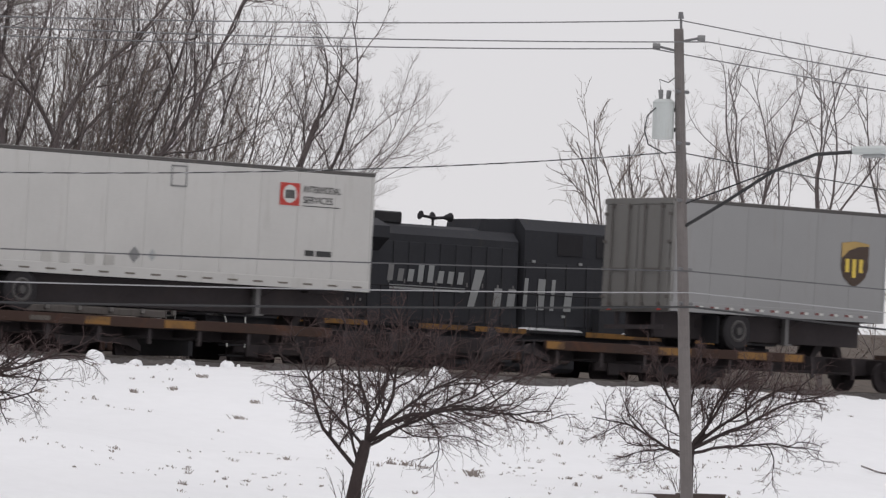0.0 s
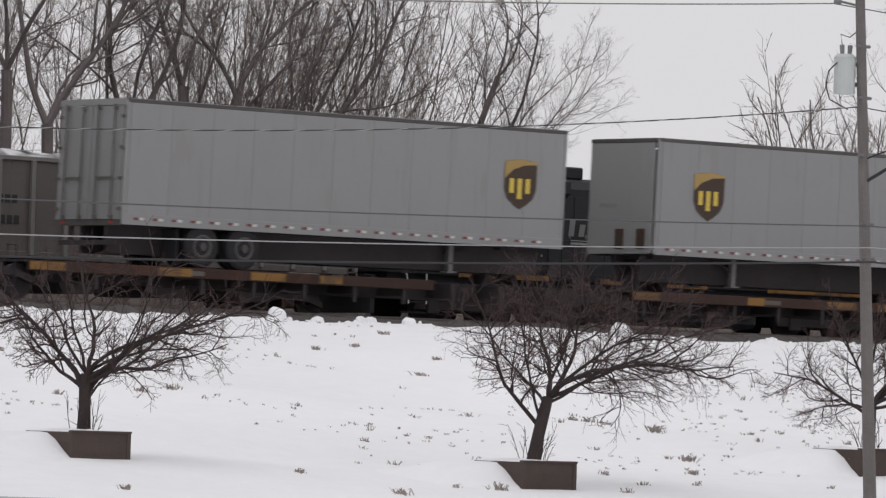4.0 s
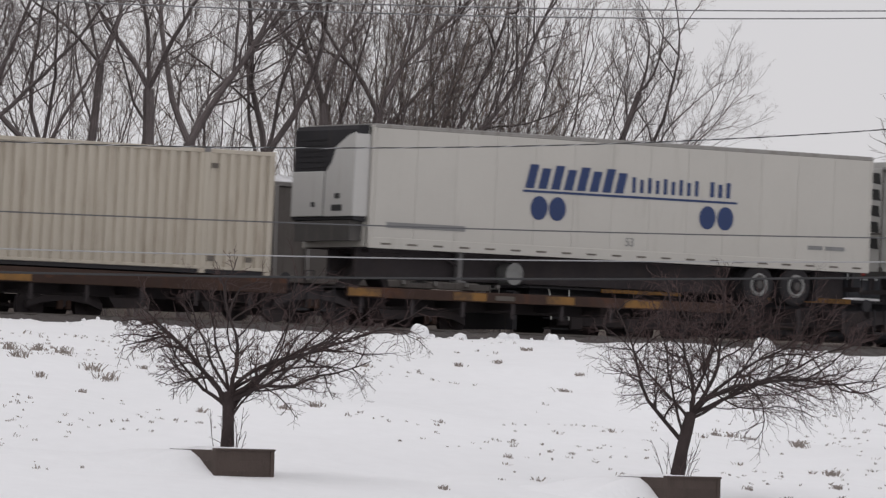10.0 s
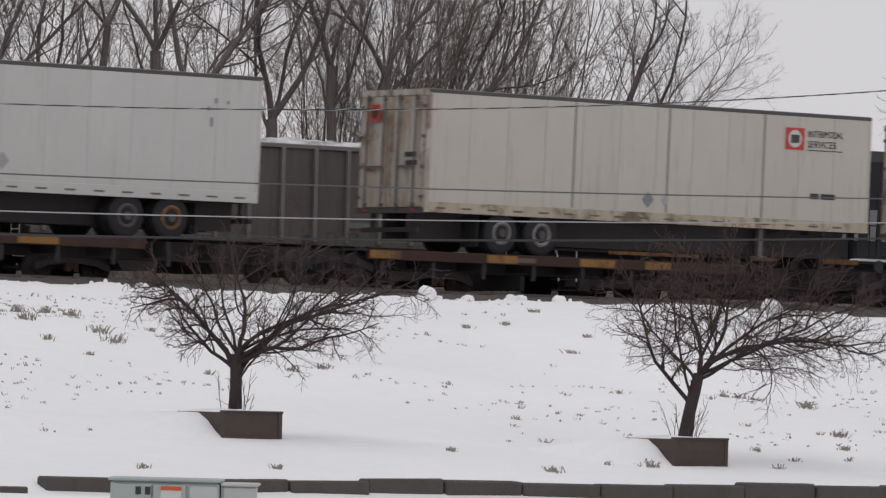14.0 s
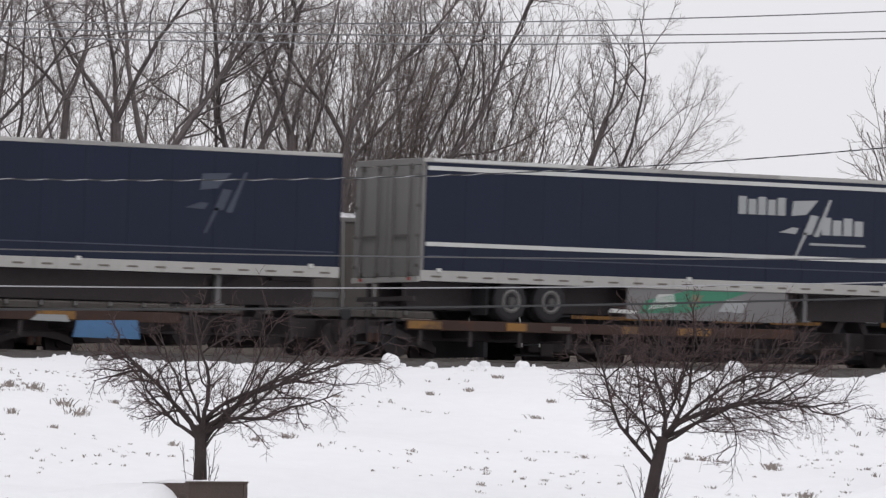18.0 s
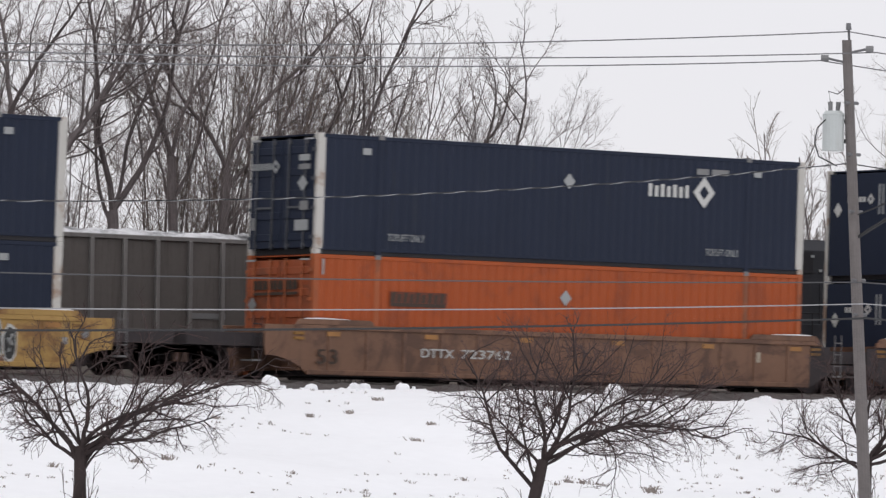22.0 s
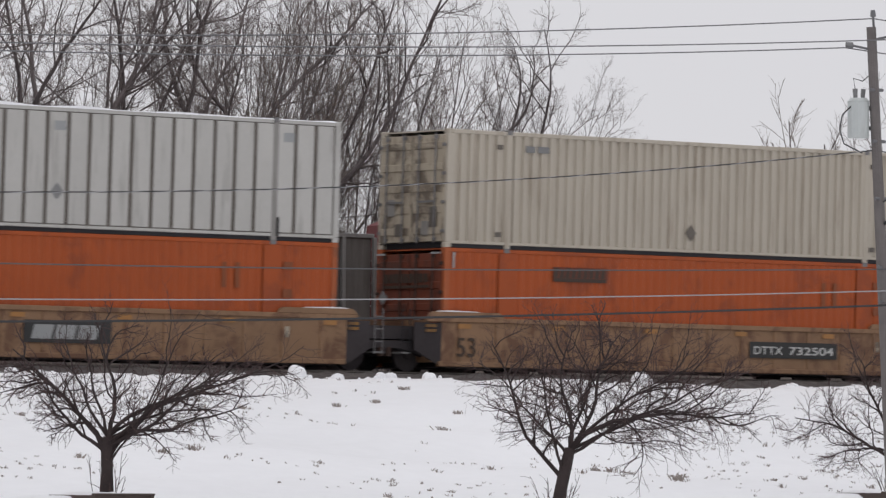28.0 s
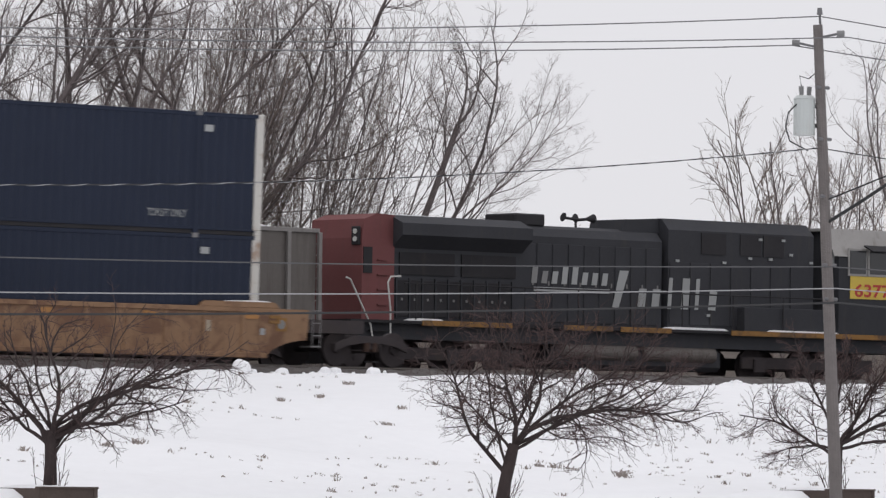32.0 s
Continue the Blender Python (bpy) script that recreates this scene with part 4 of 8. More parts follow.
def fruit_tree(x, y, z, seed, trunk, limbs, curl=(0.25, 0.1), kids=(10, 8, 4)):
    """A low, wide-spreading ornamental fruit tree; each limb: from, way, length, radius, pull."""
    rng = np.random.default_rng(seed)
    h, r, lean = trunk
    t = thing("fruit_tree", "low bare spreading fruit tree with reddish twigs in a planter", "tree", "fruit trees in planters", pose(x, y, z))
    tp = [(-0.03, 0, -0.3), (0.0, 0, 0.02), (lean * 0.3, 0, h * 0.4), (lean * 0.75, 0.02, h * 0.75), (lean, 0, h)]
    part("trunk", Solid().path(tp, [r * 1.5, r * 1.15, r * 0.95, r * 0.95, r * 0.8], 10).mesh("trunk", M_BARK_C), M_BARK_C, t, "dark knotted trunk")
    starts = [(lean * f, 0.0, h * f) for f, *_ in limbs]
    pull = np.array([across(*k) for *_, k in limbs])
    p, q, rr, s, lv, num = grow(rng, starts, [across(*k[1]) for k in limbs], [k[2] for k in limbs], [0.82 * k[3] for k in limbs],
                                [(11, 0.15, 0.0, 0.22, kids[0], (0.14, 0.98), 46, 0.46, 0.42, pull), (8, 0.17, 0.03, 0.32, kids[1], (0.08, 0.97), 42, 0.5, 0.42, (0.015, -0.012, 0)),
                                 (6, 0.19, 0.02, 0.45, kids[2], (0.1, 0.97), 44, 0.55, 0.6, (0, 0, 0)), (4, 0.2, 0.0, 0.6, 0, None, 0, 0, 0, (0, 0, 0))])
    # twigs that would hang below the fork turn up again
    for a in (p, q):
        out = np.clip((np.hypot(a[:, 0], a[:, 1]) - 0.45) / 0.8, 0, 1)
        a[:, 2] += out * curl[0] * np.maximum(0, h + curl[1] - a[:, 2])
    for k in range(len(limbs)):
        m = (lv == 0) & (num == k)
        part("limb", line(p[m], q[m], rr[m], s[m], 8, "limb", M_BARK_C), M_BARK_C, t)
    m = lv == 1
    part("branchwork", tubes("branchwork", p[m], q[m], rr[m], s[m], 5, M_BARK_C), M_BARK_C, t, "thin dark side branches")["kind"] = "stuff"
    m = lv > 1
    part("crown", tubes("crown", p[m], q[m], rr[m], s[m], 3, M_TWIG_C), M_TWIG_C, t, "tangled reddish-brown twigs")["kind"] = "stuff"
    # thin shoots round the foot
    n = 10
    a = rng.uniform(0, 6.28, n)
    p, q, rr, s, lv, num = grow(rng, np.c_[0.2 * np.cos(a), 0.2 * np.sin(a), np.full(n, -0.1)], np.c_[0.25 * np.cos(a), 0.25 * np.sin(a), np.ones(n)], rng.uniform(0.35, 0.95, n), np.full(n, 0.009),
                                [(4, 0.12, 0.0, 0.5, 3, (0.3, 0.95), 30, 0.4, 0.7, (0, 0, 0)), (2, 0.2, 0, 0.5, 0, None, 0, 0, 0, (0, 0, 0))])
    part("undergrowth", tubes("undergrowth", p, q, rr, s, 3, M_TWIG_C), M_TWIG_C, t, "thin shoots round the trunk")["kind"] = "stuff"
    return t


fruit_tree(58.0, 77.75, 1.15, 35, (0.98, 0.11, 0.02), [(0.9, (-1.9, 1, 0.1), 2.1, 0.045, (0.02, 0.03)), (0.7, (-1.0, 1, -0.2), 2.1, 0.045, (0.0, 0.02)), (0.62, (-0.25, 1, 0.2), 2.6, 0.06, (-0.03, 0)), (0.8, (0.0, 1, -0.2), 2.6, 0.055, (0, 0)), (0.62, (0.32, 1, 0.1), 2.7, 0.06, (0.04, 0)), (1, (0.85, 1, 0.3), 2.4, 0.046, (0.02, 0)),
                                                     (0.95, (1.5, 1, -0.2), 2.5, 0.046, (0.01, 0.02)), (0.85, (1.6, 1.0, 0.1), 2.7, 0.05, (0.02, -0.01)), (0.9, (2.0, 0.95, -0.1), 3.4, 0.046, (0.01, -0.03)), (0.5, (1.0, 0.9, 0), 1.1, 0.03, (0.04, -0.02)), (1, (1.2, 0.75, 0.4), 2.2, 0.036, (0.03, 0)), (1, (-0.85, 1, 0.5), 1.9, 0.036, (0, 0)), (1, (-0.5, 1, -0.4), 2.0, 0.036, (0, 0))], (0.3, -0.3), (8, 7, 4))
fruit_tree(65.86, 75.35, 0.9, 32, (1.1, 0.115, 0.28), [(0.5, (-0.8, 1, 0.1), 2.8, 0.05, (-0.06, -0.01)), (0.55, (-0.4, 1, -0.2), 2.4, 0.035, (0.03, 0.03)), (1, (-0.15, 1, 0.2), 2.3, 0.045, (0, 0)), (1, (0.2, 1, -0.2), 2.5, 0.045, (0.02, 0)), (1, (0.5, 0.95, 0.1), 2.8, 0.05, (0.04, -0.02)), (0.95, (0.65, 0.85, 0.4), 2.8, 0.045, (0.05, -0.02)),
                                                        (1, (0.75, 0.78, -0.2), 3.4, 0.055, (0.05, -0.045)), (0.98, (0.9, 0.55, 0.2), 3.4, 0.045, (0.06, -0.04)), (0.9, (0.95, 0.42, -0.1), 2.8, 0.035, (0.05, -0.035)), (1, (0.5, 0.7, 0.6), 2.8, 0.04, (0.05, -0.03)), (0.85, (-0.8, 0.9, 0.4), 2.5, 0.035, (-0.05, -0.02))], (0.04, -0.1), (11, 9, 4))
fruit_tree(76.6, 78.1, 1.25, 33, (0.85, 0.1, 0.05), [(0.6, (-0.75, 0.85, 0.1), 2.2, 0.045, (-0.05, 0.0)), (0.9, (-0.6, 0.9, -0.3), 2.2, 0.04, (-0.03, -0.01)), (1, (-0.2, 1, 0.2), 2.0, 0.045, (0, 0)), (1, (0.25, 1, -0.2), 2.1, 0.045, (0.02, 0)), (1, (0.6, 0.8, 0.2), 2.5, 0.05, (0.05, -0.03)), (0.9, (0.45, 0.9, 0.4), 2.3, 0.04, (0.04, -0.02)),
                                                    (1, (0.85, 0.6, -0.2), 2.8, 0.05, (0.05, -0.045)), (0.9, (0.95, 0.4, 0.1), 2.5, 0.04, (0.04, -0.035)), (0.8, (-0.8, 0.75, 0.3), 1.9, 0.03, (-0.04, -0.01))], (0.2, 0.0), (11, 9, 4))

# ---- utility pole line ----
POLE_Y = 73.0


def utility_pole(x, lean, full):
    p = thing("utility_pole", "weathered grey wooden utility pole" + (" with a transformer and street lamp arm" if full else ""), "utility pole", "utility poles", pose(x, POLE_Y, ground_z(x, POLE_Y)))
    top, h0 = 9.1, -0.6
    pts = [(lean * k, 0, h0 + (top - h0) * k) for k in np.linspace(0, 1, 9)]
    s = Solid().path(pts, [0.118 - 0.034 * i / 8 for i in range(9)], 14)
    part("pole", s, M_POLE, p)

    def on(z):
        return Vector((lean * (z - h0) / (top - h0), 0, z))

    part("top_pin", Solid().cyl(on(8.85) + Vector((0.06, 0, 0)), on(9.32) + Vector((0.06, 0, 0)), 0.022, 8).cyl(on(9.28) + Vector((0.06, 0, 0)), on(9.4) + Vector((0.06, 0, 0)), 0.055, 10, 0.04), M_CABLE_G, p, "pin insulator on the pole top")
    for sgn, z in ((-1, 8.78), (1, 8.95)):
        d = Vector((0.77, -0.64, 0)) * sgn
        a = part("insulator_arm", Solid().cyl(on(z - 0.08), on(z) + d * 0.36, 0.022, 8), M_CABLE_G, p)
        part("insulator", Solid().cyl(on(z) + d * 0.33, on(z) + d * 0.46, 0.055, 10, 0.06), M_DECAL_DG, a, "dark porcelain insulator")
    for z in (8.0, 7.1, 6.1, 4.9, 4.3):
        part("bracket", Solid().cyl(on(z) + Vector((-0.14, -0.05, 0)), on(z) + Vector((0.16, -0.05, 0)), 0.03, 8), M_CABLE_G, p)
    if full:
        c = on(7.5) + Vector((-0.22, 0.2, 0))
        can = part("transformer_can", Solid().cyl(c + Vector((0, 0, -0.34)), c + Vector((0, 0, 0.3)), 0.19, 20).cyl(c + Vector((0, 0, 0.3)), c + Vector((0, 0, 0.36)), 0.2, 20, 0.14), M_CAN, p, "pale grey transformer can")
        for dx in (-0.07, 0.1):
            part("bushing", Solid().cyl(c + Vector((dx, 0, 0.34)), c + Vector((dx * 1.2, 0, 0.52)), 0.035, 8, 0.045), M_DECAL_DG, can)
        part("hanger", Solid().box(c.x + 0.1, c.x + 0.32, c.y - 0.12, c.y - 0.02, 7.3, 7.37).box(c.x + 0.1, c.x + 0.32, c.y - 0.12, c.y - 0.02, 7.65, 7.72), M_CABLE_G, can)
        part("jumper_wire", Solid().path([tuple(c + Vector(v)) for v in ((-0.19, 0, 0.2), (-0.34, 0.05, 0.05), (-0.4, 0.05, -0.2), (-0.3, 0.05, -0.45), (0.1, 0, -0.6))], 0.012), M_CABLE, p)
        part("jumper_wire", Solid().path([tuple(c + Vector(v)) for v in ((-0.08, 0, 0.52), (-0.12, 0, 0.7), (0.1, 0, 0.66), (0.3, -0.1, 0.85))], 0.01), M_CABLE, p)
        arm_to = Vector((0.4, -3.35, 6.95))
        pts2 = [on(5.62), on(5.62) + Vector((0.13, -0.85, 0.42)), on(5.62) + Vector((0.3, -1.9, 0.98)), on(5.62) + Vector((0.42, -2.8, 1.27)), arm_to]
        arm = part("lamp_arm", Solid().path([tuple(v) for v in pts2], 0.032, 8), M_CABLE, p, "curved steel street lamp arm")
        part("brace", Solid().path([tuple(on(6.02)), tuple(on(5.62) + Vector((0.3, -1.9, 1.0)))], 0.014, 6), M_CABLE, arm)
        head = part("lamp_head", Solid().box(arm_to.x - 0.1, arm_to.x + 0.16, arm_to.y - 0.75, arm_to.y + 0.02, 6.9, 7.04, 0.04), M_CAN, p, "pale street lamp head")
        part("lens", Solid().box(arm_to.x - 0.05, arm_to.x + 0.11, arm_to.y - 0.65, arm_to.y - 0.2, 6.84, 6.905, 0.02), M_GLASS_L, head)
    return p


utility_pole(71.69, -0.66, True)
utility_pole(-2.0, 0.1, False)
utility_pole(143.0, 0.05, False)

# height at the pole, slope and curve to the left, slope to the right, radius, material, offset towards the street
WIRES = [("power_wire", 71.08, 9.56, 0.0914, 0.00124, -0.066, 0.011, M_CABLE_G, 0.0), ("power_wire", 71.57, 9.212, 0.0765, 0.0011, -0.064, 0.011, M_CABLE_G, -0.2), ("power_wire", 70.6, 9.035, 0.078, 0.0013, -0.062, 0.011, M_CABLE_G, 0.2),
         ("service_cable", 71.2, 7.26, 0.118, 0.0023, -0.075, 0.0105, M_CABLE, 0.1), ("telephone_cable", 71.3, 5.175, 0.034, 0.0006, -0.02, 0.0115, M_CABLE_M, -0.12), ("messenger_cable", 71.4, 4.8, 0.045, 0.0007, -0.03, 0.0105, M_CABLE_L, -0.14), ("telephone_cable", 71.42, 4.55, 0.05, 0.0007, -0.042, 0.019, M_CABLE, -0.14)]
for name, x0, z0, a, b, c, r, mat, off in WIRES:
    left = [(x0 - d, POLE_Y + off, z0 - a * d + b * d * d) for d in np.linspace(0, min(73.0, 73.6), 40)]
    right = [(x0 + d, POLE_Y + off, z0 + c * d + (-c / 72) * d * d) for d in np.linspace(0, 71.6, 40)]
    s = Solid().path(left[::-1] + right[1:], r, 5)
    wire = tagged(new(name, s.mesh(name, mat)), {"power_wire": "thin grey overhead power wire", "service_cable": "black overhead service cable with a bare neutral wire twisted round it", "telephone_cable": "dark overhead telephone cable", "messenger_cable": "bright steel overhead messenger cable"}[name], "overhead wire", "overhead wires")
    if name == "service_cable":
        turns = [(x0 - d, POLE_Y + off + 0.008 * math.cos(2 * math.pi * d / 0.72), z0 - a * d + b * d * d + 0.008 * math.sin(2 * math.pi * d / 0.72)) for d in np.arange(0.2, 40, 0.09)]
        part("bare_neutral", Solid().path(turns, 0.0065, 4), M_CABLE_L, wire, "bright bare wire")


# ---- rolling stock: every thing has its left end at x = 0, its near side at y = 0 and its foot at z = 0 ----
WIDE = 2.59
H_BOX = 2.896


def bogie(parent, x, z=0.0, y=1.3):
    """A two-axle truck on the rails."""
    f = Solid()
    for s in (-1, 1):
        f.prism([(x - 1.15, z + 0.36), (x - 0.75, z + 0.5), (x - 0.3, z + 0.56), (x + 0.3, z + 0.56), (x + 0.75, z + 0.5), (x + 1.15, z + 0.36), (x + 1.15, z + 0.54), (x + 0.5, z + 0.74), (x - 0.5, z + 0.74), (x - 1.15, z + 0.54)], y + s * 1.02 - 0.06, y + s * 1.02 + 0.06)
    f.box(x - 0.2, x + 0.2, y - 1.05, y + 1.05, z + 0.42, z + 0.7)
    frame_ = part("truck_frame", f, M_DARK, parent)
    for dx in (-0.89, 0.89):
        part("axle", Solid().cyl((x + dx, y - 0.85, z + 0.42), (x + dx, y + 0.85, z + 0.42), 0.07, 8), M_DARK, frame_)
        for s in (-1, 1):
            w = Solid().cyl((x + dx, y + s * 0.7, z + 0.42), (x + dx, y + s * 0.83, z + 0.42), 0.42, 20).cyl((x + dx, y + s * 0.83, z + 0.42), (x + dx, y + s * 0.9, z + 0.42), 0.12, 10)
            part("wheel", w, M_DARK, frame_)
    for dx in (-0.12, 0.12):
        part("spring", Solid().cyl((x + dx, y - 1.02, z + 0.36), (x + dx, y - 1.02, z + 0.58), 0.09, 10), M_RUSTY, frame_)


def corrugated(L, z0, z1, y, pitch, depth, out):
    """A folded steel wall along x; out is -1 for the near side."""
    n = max(4, round((L - 0.3) / pitch))
    p = (L - 0.3) / n
    xs, ys = [], []
    for i in range(n):
        a = 0.15 + i * p
        for f, d in ((0.0, 0), (0.42, 0), (0.5, 1), (0.92, 1)):
            xs.append(a + f * p)
            ys.append(y - out * (depth * d))
    xs.append(L - 0.15)
    ys.append(y)
    s = Solid()
    k = len(xs)
    s.add([(x, v, z0) for x, v in zip(xs, ys)] + [(x, v, z1) for x, v in zip(xs, ys)], [(i, i + 1, k + i + 1, k + i) if out < 0 else (i + 1, i, k + i, k + i + 1) for i in range(k - 1)])
    return s


def door_pair(parent, mat, z0, z1, x=0.0, ribs=5, bars=True, w=WIDE, rod=M_GREY_RAIL):
    """Two door leaves on the left end, with locking bars, hinges and ribs."""
    for k, (a, b) in enumerate(((0.09, w / 2 - 0.015), (w / 2 + 0.015, w - 0.09))):
        leaf = part("door", Solid().box(x - 0.03, x + 0.02, a, b, z0, z1, 0.008), mat, parent)
        for i in range(ribs):
            z = z0 + (z1 - z0) * (i + 0.5) / ribs
            part("rib", Solid().box(x - 0.055, x - 0.03, a + 0.06, b - 0.06, z - 0.09, z + 0.09, 0.012), mat, leaf)
        if bars:
            for y in (a + 0.28, b - 0.28):
                part("locking_bar", Solid().cyl((x - 0.085, y, z0 - 0.04), (x - 0.085, y, z1 + 0.04), 0.022, 8).box(x - 0.1, x - 0.03, y - 0.04, y + 0.04, z0 + 0.02, z0 + 0.1).box(x - 0.1, x - 0.03, y - 0.04, y + 0.04, z1 - 0.1, z1 - 0.02), rod, leaf)
            part("handle", Solid().box(x - 0.1, x - 0.07, a + 0.28, b - 0.28, z0 + 0.95, z0 + 1.0), rod, leaf)
        yh = a if k == 0 else b
        for i in range(4):
            z = z0 + 0.25 + (z1 - z0 - 0.5) * i / 3
            part("hinge", Solid().box(x - 0.055, x - 0.028, yh - 0.07, yh + 0.07, z - 0.04, z + 0.04, 0.006), rod, leaf)


def container(label, mat, wall="fold", posts=None, left="door", end_mat=None, marks=None, group="containers", pitch=0.285, depth=0.036, snow=False, rail_mat=None, post_w=0.17, rod=M_GREY_RAIL, lift=None):
    """A 53-foot container, 16.15 m long."""
    L, H, W = 16.154, H_BOX, WIDE
    c = thing("shipping_container", label, "container", group)
    em, pm, rm = end_mat or mat, posts or mat, rail_mat or mat
    # black here stands for the shadow gap below the raised bottom rail
    part("floor_frame", Solid().box(0.12, L - 0.12, 0.04, W - 0.04, 0.0, 0.14), M_BLACK, c)
    for y0, y1 in ((0.0, 0.09), (W - 0.09, W)):
        part("bottom_rail", Solid().box(0.16, L - 0.16, y0 + 0.004, y1 - 0.004, 0.095, 0.17, 0.01), rm, c)
        part("top_rail", Solid().box(0.16, L - 0.16, y0 + 0.004, y1 - 0.004, H - 0.11, H - 0.01, 0.01), rm, c)
    if wall == "fold":
        part("side_wall", corrugated(L, 0.17, H - 0.11, 0.012, pitch, depth, -1), mat, c)
        part("side_wall", corrugated(L, 0.17, H - 0.11, W - 0.012, pitch, depth, 1), mat, c)
    elif wall == "flat":
        for y0, y1 in ((0.0, 0.05), (W - 0.05, W)):
            part("side_wall", Solid().box(0.15, L - 0.15, y0, y1, 0.17, H - 0.11), mat, c)
    else:  # sheets between dark joints
        part("side_wall", Solid().box(0.15, L - 0.15, 0.035, 0.06, 0.17, H - 0.11), M_GRIME_MARK, c, "recessed joints")
        part("side_wall", Solid().box(0.15, L - 0.15, W - 0.06, W - 0.01, 0.17, H - 0.11), mat, c)
        n = 26
        p = (L - 0.32) / n
        sheet = Solid().box(0.055, p - 0.055, 0.0, 0.035, 0.19, H - 0.13, 0.012).mesh("sheet", mat)
        for i in range(n):
            part("sheet", sheet, mat, c, at=(0.16 + i * p, 0, 0))
        part("front_sheet_joints", Solid().box(-0.012, 0, 0.15, W - 0.15, 0.15, H - 0.12), M_DIRTY_RAIL, c) if left != "door" else None
    part("roof", Solid().box(0.1, L - 0.1, 0.06, W - 0.06, H - 0.05, H - 0.015), mat, c)
    if snow:
        s = Solid()
        n = 40
        ys = (-0.008, 0.0, 0.3, 1.0, 1.8, W)
        v = [(0.1 + (L - 0.2) * i / n, y, H - 0.03 if j == 0 else H - 0.012 + 0.09 * max(0, noise.noise((i * 0.3, j * 0.7, 2)) + 0.12)) for j, y in enumerate(ys) for i in range(n + 1)]
        s.add(v, [(j * (n + 1) + i, j * (n + 1) + i + 1, (j + 1) * (n + 1) + i + 1, (j + 1) * (n + 1) + i) for j in range(5) for i in range(n)])
        part("snow_cover", s, M_SNOW, c, "thin snow on the roof")
    for x0, x1 in ((0.0, post_w), (L - post_w, L)):
        for y0, y1 in ((-0.004, 0.16), (W - 0.16, W)):
            part("corner_post", Solid().box(x0, x1, y0, y1, 0.12, H - 0.1, 0.012), pm, c)
    for x in (1.98, L - 1.98):
        part("lifting_post", Solid().box(x - 0.085, x + 0.085, -0.006, 0.05, 0.0, H - 0.08, 0.01), lift or mat, c)
        part("lifting_casting", Solid().box(x - 0.09, x + 0.09, -0.01, 0.15, H - 0.1, H + 0.022, 0.01), M_GREY_RAIL, c)
    for x in (0.0, L - 0.18):
        for y in (-0.003, W - 0.16):
            for z in (0.0, H - 0.118):
                part("corner_casting", Solid().box(x - 0.003, x + 0.183, y - 0.003, y + 0.163, z, z + 0.118, 0.012), pm, c)
    if left == "door":
        door_pair(c, em, 0.15, H - 0.14, rod=rod)
    else:
        f = Solid().box(0.0, 0.04, 0.12, W - 0.12, 0.12, H - 0.1)
        front = part("front_wall", f, em, c)
        if wall == "panel" or left == "ribs":
            for i in range(5):
                y = 0.2 + i * (W - 0.55) / 4
                part("sheet", Solid().box(-0.03, 0.0, y + 0.02, y + (W - 0.55) / 4 - 0.04, 0.18, H - 0.16, 0.008), em, front)
        elif left == "fold":
            for i in range(8):
                y = 0.16 + i * (W - 0.32) / 8
                part("rib", Solid().box(-0.03, 0.0, y + 0.05, y + (W - 0.32) / 8 - 0.05, 0.16, H - 0.14, 0.008), em, front)
    part("end_wall", Solid().box(L - 0.05, L, 0.12, W - 0.12, 0.12, H - 0.1), mat, c)
    if marks:
        marks(c)
    return c


def strip(parent, name, mat, x0, x1, z0, z1, y=-0.012, label=""):
    return part(name, Solid().box(x0, x1, y, y + 0.006, z0, z1), mat, parent, label)


def placard(parent, x, z, mat=M_DECAL_G, hw=0.19, hh=0.2):
    part("placard", diamond(Solid(), x, z, hw, hh), mat, parent, "diamond-shaped placard")


